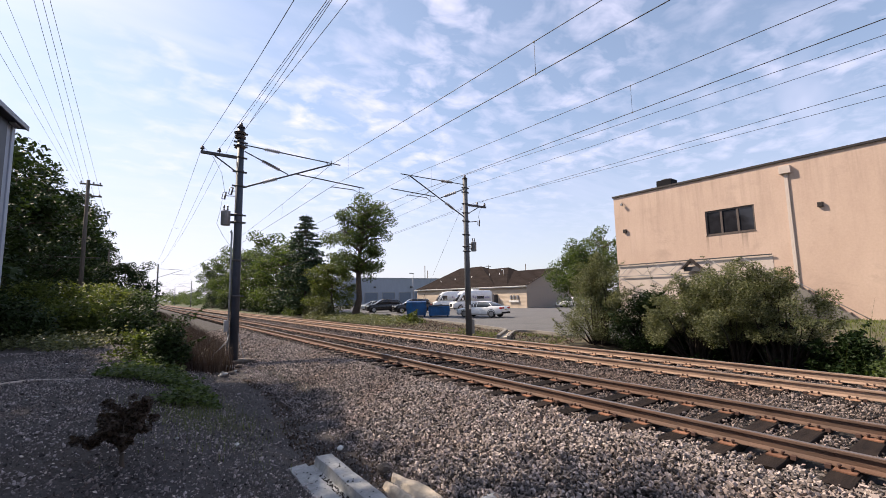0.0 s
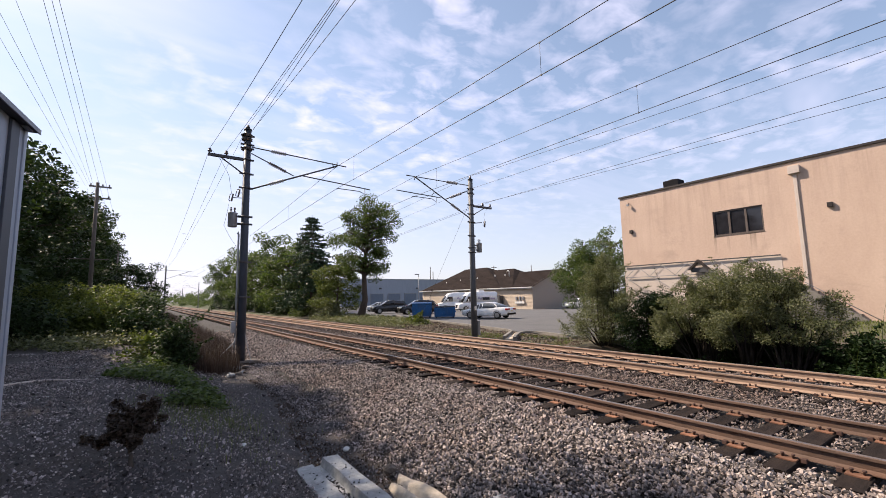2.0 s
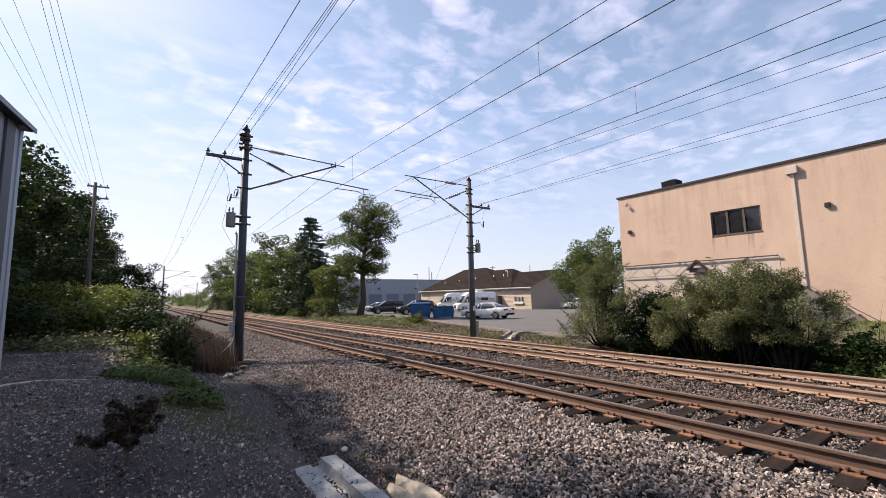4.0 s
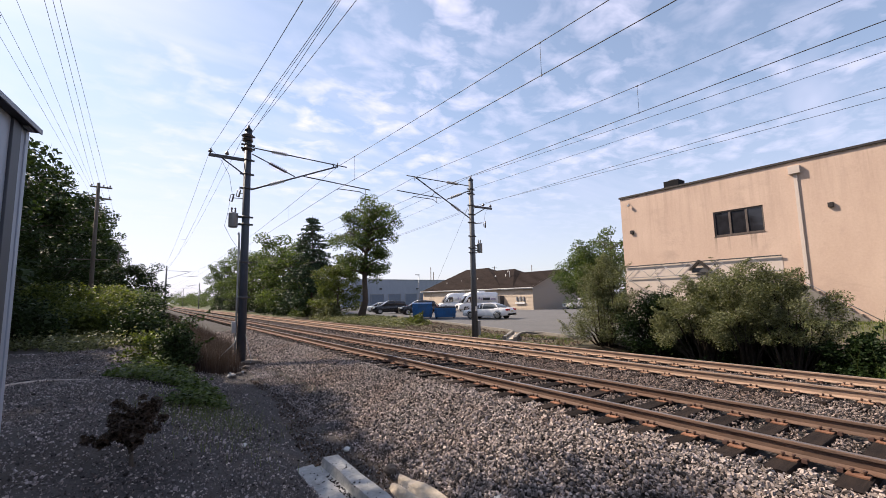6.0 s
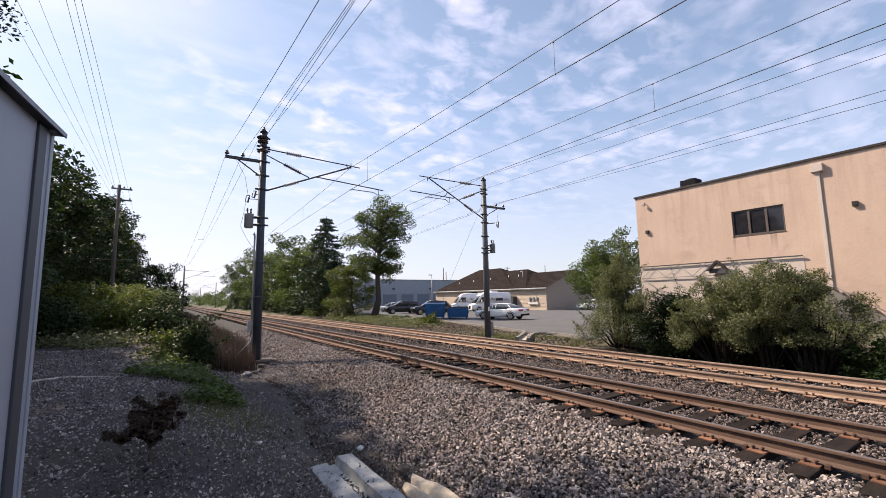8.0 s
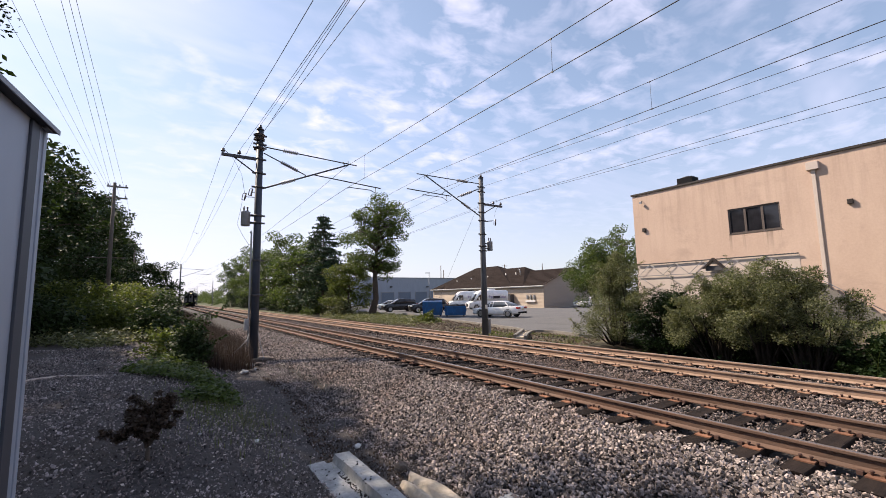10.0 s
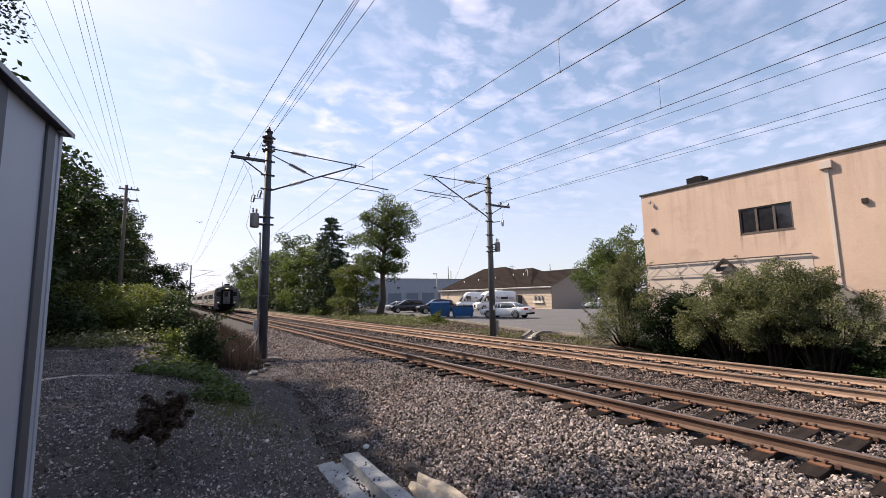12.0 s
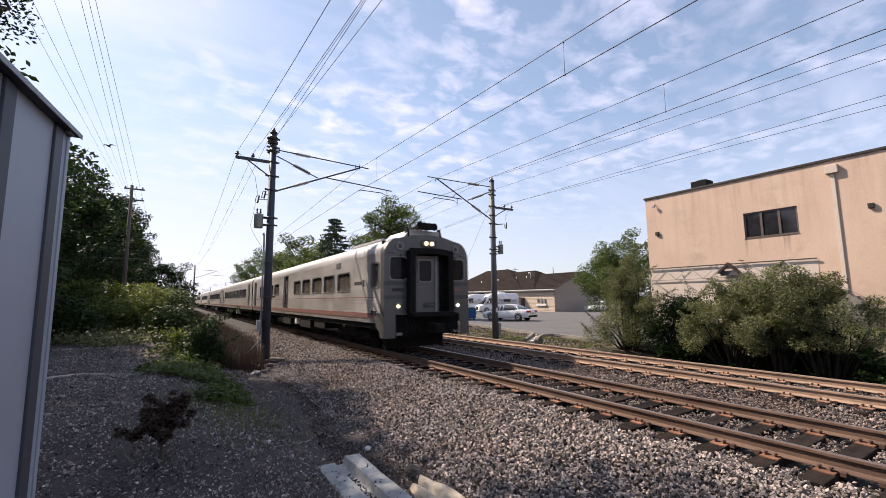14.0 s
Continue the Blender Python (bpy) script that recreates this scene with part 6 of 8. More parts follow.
def bogie(car, y):
    b = bmesh.new()
    for s in (-1, 1):
        box(b, s * 1.02 - 0.09, y - 1.7, 0.42, s * 1.02 + 0.09, y + 1.7, 0.62, 0.02)
        box(b, s * 1.02 - 0.12, y - 0.5, 0.36, s * 1.02 + 0.12, y + 0.5, 0.85, 0.03)
    box(b, -1.0, y - 0.25, 0.45, 1.0, y + 0.25, 0.85)
    t = part("bogie", b, M_UNDER, car, "dark steel bogie")
    for dy in (-1.3, 1.3):
        for s in (-1, 1):
            w = bmesh.new()
            tube(w, [(s * 0.68, y + dy, 0.46), (s * 0.80, y + dy, 0.46), (s * 0.82, y + dy, 0.46)], [0.50, 0.46, 0.40], 20)
            part("wheel", w, M_UNDER, t)


def underframe(car, y0, y1, seed):
    r = random.Random(seed)
    part("sill", boxed(-1.45, y0 + 0.4, 0.80, 1.45, y1 - 0.4, 1.0), M_UNDER, car)
    y = y0 + 6.2
    while y < y1 - 6.5:
        w = r.uniform(0.9, 2.0)
        for s in (-1, 1):
            if r.random() < 0.75:
                light = r.random() < 0.3
                part("equipment_box", boxed(min(s * 0.6, s * 1.42), y, r.uniform(0.38, 0.5), max(s * 0.6, s * 1.42), y + w * (0.45 if light else 1), 0.82, 0.02), M_CREAMBOX if light else M_UNDER, car)
        y += w + r.uniform(0.4, 1.0)
    bogie(car, y0 + 3.6)
    bogie(car, y1 - 3.6)


def ring(bm, place, u0, u1, v0, v1, e, rin, d0, d1):
    """Window frame with rounded corners; place(u, v, d) maps into the car, d0 proud, d1 recessed."""
    def outline(g, rad):
        pts = []
        for cu, cv, a0 in ((u1 + g - rad, v1 + g - rad, 0), (u0 - g + rad, v1 + g - rad, 90), (u0 - g + rad, v0 - g + rad, 180), (u1 + g - rad, v0 - g + rad, 270)):
            for k in range(5):
                a = radians(a0 + 22.5 * k)
                pts.append((cu + rad * math.cos(a), cv + rad * math.sin(a)))
        return pts
    out, inn = outline(e, 0.10), outline(-0.004, rin)
    rows = [[bm.verts.new(place(u, v, d)) for u, v in pts] for pts, d in ((out, 0.0), (out, d0), (inn, d0), (inn, d1))]
    n = len(out)
    for p, q in zip(rows, rows[1:]):
        for i in range(n):
            bm.faces.new((p[i], p[(i + 1) % n], q[(i + 1) % n], q[i]))
    return bm


def side_pane(car, s, ya, yb, za, zb, frame_r=0.035):
    p = part("window", boxed(min(1.53 * s, 1.545 * s), ya, za, max(1.53 * s, 1.545 * s), yb, zb), M_TWIN, car)
    part("frame", ring(bmesh.new(), lambda u, v, d: ((1.60 + d) * s, u, v), ya, yb, za, zb, frame_r, 0.12, 0.016, -0.056), M_WINFRAME, p)
    return p


def door_leaf(car, s, ya, yb):
    d = part("door", boxed(min(1.46 * s, 1.50 * s), ya, 1.30, max(1.46 * s, 1.50 * s), yb, 3.12), M_UNDER, car, "recessed dark side door")
    part("door_window", boxed(min(1.50 * s, 1.51 * s), ya + 0.25, 2.05, max(1.50 * s, 1.51 * s), yb - 0.25, 2.85), M_TWIN, d)
    part("handrail", tubed([(1.64 * s, yb + 0.08, 1.4), (1.64 * s, yb + 0.08, 2.4)], 0.018, 6), M_WHITE, d)


def stripes(car, y0, y1, doors):
    for s in (-1, 1):
        b = bmesh.new()
        lo, hi = 1.5805 * s, 1.606 * s
        b.faces.new([b.verts.new(v) for v in ((lo, y0 + 0.35, 1.13), (lo, y1 - 0.35, 1.13), (hi, y1 - 0.35, 1.30), (hi, y0 + 0.35, 1.30))])
        part("stripe", b, M_STRIPE, car, "faded red stripe along the sill")
        for ya, yb in zip([y0 + 0.35] + [d[1] + 0.05 for d in doors], [d[0] - 0.05 for d in doors] + [y1 - 0.35]):
            part("stripe", boxed(min(1.6 * s, 1.607 * s), ya, 1.80, max(1.6 * s, 1.607 * s), yb, 1.825), M_STRIPE, car, "thin red pinstripe")


def gangway(car, y, sign):
    part("gangway", boxed(-0.55, min(y, y + 0.42 * sign), 1.0, 0.55, max(y, y + 0.42 * sign), 3.3, 0.05), M_BLACK, car, "black rubber gangway")


def build_cab_car():
    car = thing("cab_car", "silver commuter train cab car with black gangway and lit headlights", "train")
    L = 25.5
    wins = [(2.95 + 1.79 * k, 2.95 + 1.79 * k + 1.36, 2.06, 2.72) for k in range(5)]
    wins += [(15.3 + 1.79 * k, 15.3 + 1.79 * k + 1.36, 2.06, 2.72) for k in range(4)]
    cab = (0.36, 0.94, 2.14, 2.90)
    doors = [(12.85, 14.05, 1.30, 3.12), (23.7, 24.7, 1.30, 3.12)]
    part("body", coach_shell(0.25, L, wins + doors + [cab]), M_ALU, car, "brushed silver fluted body side")
    part("roof", coach_roof(0.25, L), M_ALUROOF, car, "ribbed silver roof")
    for s in (-1, 1):
        for w in wins:
            side_pane(car, s, *w)
        side_pane(car, s, *cab, 0.05)
        for d in doors:
            door_leaf(car, s, d[0], d[1])
        part("destination_sign", boxed(min(1.6 * s, 1.62 * s), 4.0, 2.98, max(1.6 * s, 1.62 * s), 4.5, 3.16), M_WINFRAME, car)
        part("logo_patch", boxed(min(1.6 * s, 1.606 * s), 1.55, 2.18, max(1.6 * s, 1.606 * s), 1.72, 2.40), M_DKSTRIPE, car)
        part("lettering_bar", boxed(min(1.6 * s, 1.606 * s), 1.78, 2.24, max(1.6 * s, 1.606 * s), 2.5, 2.36), M_DKSTRIPE, car)
        part("vent_grille", boxed(min(1.6 * s, 1.612 * s), 0.55, 1.24, max(1.6 * s, 1.612 * s), 1.0, 1.38), M_UNDER, car)
    stripes(car, 0.25, L, doors)
    flutes(car, 0.25, L, doors)
    part("rear_end", end_face(L), M_UNDER, car)
    gangway(car, L, 1)
    underframe(car, 0.3, L, 5)
    # cab front: outline with rounded shoulders, cut round the gangway and windows
    half = [(1.60, 0.60), (1.60, 3.05)]
    for k in range(1, 9):
        a = k / 8 * math.pi / 2
        half.append((1.60 - 0.50 * (1 - math.cos(a)), 3.05 + 0.62 * math.sin(a)))
    half += [(0.6, 3.80), (0.0, 3.86)]
    fb = bmesh.new()
    cols = [-1.60, -1.40, -0.80, -0.72, 0.72, 0.80, 1.40, 1.60]

    def top_z(x):
        x = abs(x)
        pr = [(q, z) for q, z in half[1:]]
        for (xa, za), (xb, zb) in zip(pr, pr[1:]):
            if xb <= x <= xa:
                return za + (zb - za) * ((xa - x) / (xa - xb) if xa != xb else 0)
        return pr[-1][1]
    fine = sorted(set(cols + [i * 0.1 - 1.6 for i in range(33)] + [s_ * v for v in (1.595, 1.58, 1.55) for s_ in (-1, 1)]))
    for a, b in zip(fine, fine[1:]):
        if b - a < 1e-5:
            continue
        m = (a + b) / 2
        spans = [(1.25, None)]
        if abs(m) < 0.72:
            spans = [(3.38, None)]
        elif 0.80 < abs(m) < 1.40:
            spans = [(1.25, 2.36), (3.06, None)]
        if abs(m) > 1.16:
            spans = [(0.55 if s0[0] == 1.25 else s0[0], s0[1]) for s0 in spans]
        for lo, hi in spans:
            q = [(a, 0, lo), (b, 0, lo), (b, 0, hi or top_z(b)), (a, 0, hi or top_z(a))]
            fb.faces.new([fb.verts.new(v) for v in q])
    # shoulder between the face and the body
    prof = car_profile()
    body = [(x, 0.25, z) for x, z in prof[2:]]
    face = [(1.60, 0, 3.05)] + [(x, 0, z) for x, z in half[2:]]
    for s in (-1, 1):
        m = max(len(body), len(face))
        bi = [body[min(i, len(body) - 1)] for i in range(m)]
        fi = [face[min(i, len(face) - 1)] for i in range(m)]
        for i in range(m - 1):
            vs = []
            for v in (fi[i], fi[i + 1], bi[i + 1], bi[i]):
                p = (v[0] * s, v[1], v[2])
                if p not in vs:
                    vs.append(p)
            if len(vs) > 2:
                fb.faces.new([fb.verts.new(v) for v in vs]).smooth = True
        fb.faces.new([fb.verts.new((x * s, y, z)) for x, y, z in ((1.60, 0, 0.55), (1.60, 0.25, 0.55), (1.60, 0.25, 3.2), (1.60, 0, 3.05))])
        fb.faces.new([fb.verts.new((x * s, y, z)) for x, y, z in ((1.60, 0, 0.55), (1.60, 0.6, 0.9), (1.60, 0.6, 1.32), (1.60, 0.25, 1.32), (1.60, 0.25, 0.55))])
        fb.faces.new([fb.verts.new((x * s, y, z)) for x, y, z in ((1.16, 0, 0.55), (1.16, 0.5, 0.55), (1.16, 0.5, 1.25), (1.16, 0, 1.25))])
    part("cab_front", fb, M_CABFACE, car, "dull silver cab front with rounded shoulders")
    part("bulkhead", boxed(-1.5, 0.30, 1.0, 1.5, 0.40, 3.6), M_UNDER, car)
    # rubber gangway frame standing proud of the face
    g = bmesh.new()
    for k in range(16):
        a0, a1 = k / 16 * math.pi, (k + 1) / 16 * math.pi

        def arch(a, w, r_, zt):
            c = math.cos(a)
            x = w * max(-1, min(1, c * 1.35))
            z = zt - r_ + r_ * math.sin(a) ** 0.6 if 0 < a < math.pi else zt - r_
            return x, z
        (xa, za), (xb, zb) = arch(a0, 0.82, 0.42, 3.38), arch(a1, 0.82, 0.42, 3.38)
        (ia, ja), (ib, jb) = arch(a0, 0.62, 0.32, 3.20), arch(a1, 0.62, 0.32, 3.20)
        for y in (-0.27,):
            g.faces.new([g.verts.new(v) for v in ((xa, y, za), (xb, y, zb), (ib, y, jb), (ia, y, ja))])
        g.faces.new([g.verts.new(v) for v in ((xa, -0.27, za), (xb, -0.27, zb), (xb, 0.02, zb), (xa, 0.02, za))])
        g.faces.new([g.verts.new(v) for v in ((ia, -0.27, ja), (ib, -0.27, jb), (ib, 0.2, jb), (ia, 0.2, ja))])
    for s in (-1, 1):
        box(g, min(s * 0.62, s * 0.82), -0.27, 1.30, max(s * 0.62, s * 0.82), 0.02, 3.0)
    part("gangway", g, M_BLACK, car, "black rubber gangway surround")
    part("buffer_plate", boxed(-0.80, -0.42, 1.18, 0.80, 0.1, 1.32, 0.03), M_BLACK, car)
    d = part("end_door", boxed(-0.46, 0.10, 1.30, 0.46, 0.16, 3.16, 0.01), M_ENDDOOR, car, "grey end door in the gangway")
    part("door_window", boxed(-0.32, 0.085, 2.32, 0.16, 0.098, 3.0, 0.02), M_CABGLASS, d)
    part("window_rim", ring(bmesh.new(), lambda u, v, d_: (u, 0.10 - d_, v), -0.32, 0.16, 2.32, 3.0, 0.04, 0.08, 0.03, 0.0), M_WINFRAME, d)
    part("door_post", boxed(0.30, 0.06, 1.30, 0.36, 0.11, 3.16), M_GALV, d)
    fill = bmesh.new()
    for s in (-1, 1):
        box(fill, min(s * 0.46, s * 0.72), 0.12, 1.30, max(s * 0.46, s * 0.72), 0.2, 3.38)
    part("door_jamb", fill, M_UNDER, car)
    tx = bpy.data.curves.new("number", "FONT")
    tx.body, tx.size, tx.align_x, tx.extrude = "6052", 0.23, "CENTER", 0.002
    tmp = bpy.data.objects.new("number", tx)
    scene.collection.objects.link(tmp)
    me = bpy.data.meshes.new_from_object(tmp.evaluated_get(bpy.context.evaluated_depsgraph_get()))
    bpy.data.objects.remove(tmp)
    me.materials.clear()
    me.materials.append(M_BLACK)
    part("car_number", me, None, d, "black car number", pose(0.06, 0.093, 1.46, 90, 0, 0))
    for s in (-1, 1):
        w = part("cab_window", boxed(min(s * 0.80, s * 1.40), 0.05, 2.36, max(s * 0.80, s * 1.40), 0.07, 3.06), M_CABGLASS, car, "dark cab windscreen")
        part("window_rim", ring(bmesh.new(), lambda u, v, d: (u * s, -d, v), 0.80, 1.40, 2.36, 3.06, 0.035, 0.10, 0.02, -0.05), M_WINFRAME, w)
        wp = tubed([(s * 1.05, -0.04, 3.16), (s * 1.0, -0.05, 2.72)], 0.012, 5)
        part("wiper", wp, M_BLACK, w)
        h = bmesh.new()
        tube(h, [(s * 1.12, 0.02, 1.52), (s * 1.12, -0.05, 1.52)], [0.13, 0.10], 16)
        hl = part("headlight", h, M_GALV, car)
        part("lens", tubed([(s * 1.12, -0.045, 1.52), (s * 1.12, -0.06, 1.52)], [0.058, 0.05], 14), M_LAMP, hl, "lit warm headlight lens")
        m = part("marker_light", tubed([(s * 1.06, 0.02, 3.42), (s * 1.06, -0.05, 3.42)], [0.155, 0.13], 18), M_WINFRAME, car)
        part("lens", tubed([(s * 1.06, -0.045, 3.42), (s * 1.06, -0.06, 3.42)], [0.08, 0.065], 14), M_REDLENS, m, "dark red marker lens")
        gh = part("grab_iron", tubed([(s * 1.45, -0.01, 3.22), (s * 1.45, -0.07, 3.20), (s * 1.26, -0.07, 3.20), (s * 1.26, -0.01, 3.22)], 0.014, 6), M_GALV, car)
        for z0, z1, mm in ((2.18, 2.29, M_FRONTBAND), (1.74, 1.86, M_FRONTBAND)):
            part("stripe", boxed(min(s * 0.86, s * 1.60), -0.008, z0, max(s * 0.86, s * 1.60), 0.0, z1), mm, car)
        part("lettering_bar", boxed(min(s * 0.9, s * 1.32), -0.008, 1.98, max(s * 0.9, s * 1.32), 0.0, 2.08), M_DKSTRIPE if s < 0 else M_STRIPE, car)
        part("step_well", boxed(min(s * 0.95, s * 1.16), 0.02, 0.62, max(s * 0.95, s * 1.16), 0.4, 0.70), M_GALV, car)
        hose = bmesh.new()
        for k in range(3):
            x = s * (0.62 + 0.13 * k)
            tube(hose, [(x, -0.05, 1.12), (x, -0.2, 0.9), (x + s * 0.05, -0.22, 0.65), (x + s * 0.1, -0.1, 0.55)], 0.025, 6)
        tagged(part("air_hose", hose, M_BLACK, car), "black air hoses")
    t = part("top_headlight", boxed(-0.27, -0.06, 3.44, 0.27, 0.02, 3.66, 0.095), M_WINFRAME, car)
    for x in (-0.11, 0.11):
        part("lens", tubed([(x, -0.055, 3.55), (x, -0.075, 3.55)], [0.075, 0.065], 12), M_LAMPTOP, t, "lit warm lens")
    part("coupler", boxed(-0.16, -0.75, 0.68, 0.16, 0.3, 0.98, 0.05), M_UNDER, car)
    # dark plate and box added as the black shade below the cab front
    part("pilot", boxed(-1.12, 0.9, 0.14, 1.12, 1.0, 1.0), M_UNDER, car, "dark plate added as the black shade under the front")
    part("shadow_box", boxed(-1.14, 0.12, 0.6, 1.14, 0.2, 1.25), M_UNDER, car)
    # roof gear: horns, antennas and a raised fairing
    fr = bmesh.new()
    prism(fr, [(-0.85, 0.25, 3.72), (0.85, 0.25, 3.72), (0.55, 0.25, 4.02), (-0.55, 0.25, 4.02)], (0, 0, 0), (0, 1.5, 0))
    part("roof_fairing", fr, M_ALUROOF, car)
    fr2 = boxed(-0.7, 2.2, 3.72, 0.7, 5.2, 3.98, 0.08)
    part("roof_hatch", fr2, M_ALUROOF, car)
    for k in range(4):
        x = -0.27 + 0.18 * k
        hb = bmesh.new()
        tube(hb, [(x, 0.7, 4.12), (x, 0.35, 4.14), (x, 0.12, 4.15), (x, 0.05, 4.15)], [0.03, 0.05, 0.10, 0.13], 12)
        tube(hb, [(x, 0.6, 3.95), (x, 0.6, 4.12)], 0.03, 6)
        part("horn", hb, M_BLACK, car, "black air horn bell")
    for x in (-0.62, 0.62):
        an = bmesh.new()
        prism(an, [(x - 0.03, 0.2, 3.80), (x - 0.03, 0.5, 3.80), (x - 0.03, 0.40, 4.12), (x - 0.03, 0.28, 4.12)], (0, 0, 0), (0.06, 0, 0))
        part("antenna_fin", an, M_BLACK, car)
    return car


def build_coach():
    car = thing("coach", "silver commuter coach with a dark ribbon of windows", "train", group="coaches of the train")
    L = 25.5
    wins = [(3.4 + 2.35 * k, 3.4 + 2.35 * k + 2.1, 2.02, 2.76) for k in range(8)]
    doors = [(1.2, 2.2, 1.30, 3.12), (23.3, 24.3, 1.30, 3.12)]
    part("body", coach_shell(0.0, L, wins + doors), M_ALU, car, "brushed silver fluted body side")
    part("roof", coach_roof(0.0, L), M_ALUROOF, car, "ribbed silver roof")
    for s in (-1, 1):
        for w in wins:
            side_pane(car, s, *w)
        for d in doors:
            door_leaf(car, s, d[0], d[1])
    stripes(car, 0.0, L, doors)
    flutes(car, 0.0, L, doors)
    part("end_panel", end_face(0.0), M_UNDER, car)
    part("end_panel", end_face(L), M_UNDER, car)
    gangway(car, L, 1)
    underframe(car, 0.2, L, 8)
    return car


TRAIN = [build_cab_car()]
first = build_coach()
TRAIN.append(first)
for _ in range(5):
    TRAIN.append(copy_thing(first, pose(0.7525, 200, 0)))


# ---------- vehicles ----------
def paint(name, c, rough=0.25):
    m = material(name, c, rough, 0.0, vary=0.05, scale=2, stain=tuple(v * 0.8 for v in c), stain_scale=1.5, stain_amt=0.3)
    b = m.node_tree.nodes["Principled BSDF"]
    b.inputs["Coat Weight"].default_value, b.inputs["Coat Roughness"].default_value = 0.25, 0.1
    return m


M_WHITECAR, M_BLACKCAR, M_SILVERCAR = paint("white_car_paint", (0.74, 0.74, 0.74)), paint("black_car_paint", (0.007, 0.0075, 0.009)), paint("silver_car_paint", (0.42, 0.45, 0.48))
# glass colour lightened to stand in for the reflection in the windows
M_CARGLASS = glass_material("reflection_pale_car_glass", (0.10, 0.11, 0.12), 0.08)
M_TYRE = material("tyre_rubber", (0.02, 0.02, 0.02), 0.9, vary=0.2, scale=8)
M_RIM = material("alloy_rim", (0.35, 0.35, 0.36), 0.35, 0.8, vary=0.1, scale=8)
M_TAIL = material("red_tail_lamp", (0.35, 0.02, 0.02), 0.25, vary=0.1, scale=5)
M_LENS = material("clear_lamp_lens", (0.6, 0.6, 0.58), 0.2, vary=0.1, scale=5)
M_PLATEBAR = material("plate_bar", (0.5, 0.45, 0.3), 0.5, vary=0.05, scale=4)


def loft(bm, sections, mat=0):
    """Skins a list of closed rings of equal length, capped at both ends."""
    rings = [[bm.verts.new(p) for p in s] for s in sections]
    n = len(rings[0])
    for a, b in zip(rings, rings[1:]):
        for i in range(n):
            f = bm.faces.new((a[i], a[(i + 1) % n], b[(i + 1) % n], b[i]))
            f.smooth, f.material_index = True, mat
    bm.faces.new(rings[0][::-1])
    bm.faces.new(rings[-1])
    return bm


def car_ring(x, w, z0, z1, sh):
    """A body section at x: rounded box of half width w from z0 to z1; sh: shoulder inset at the top."""
    return [(x, -w * 0.92, z0), (x, -w, z0 + 0.12), (x, -w, z1 - 0.14), (x, -w + sh, z1), (x, w - sh, z1), (x, w, z1 - 0.14), (x, w, z0 + 0.12), (x, w * 0.92, z0)]


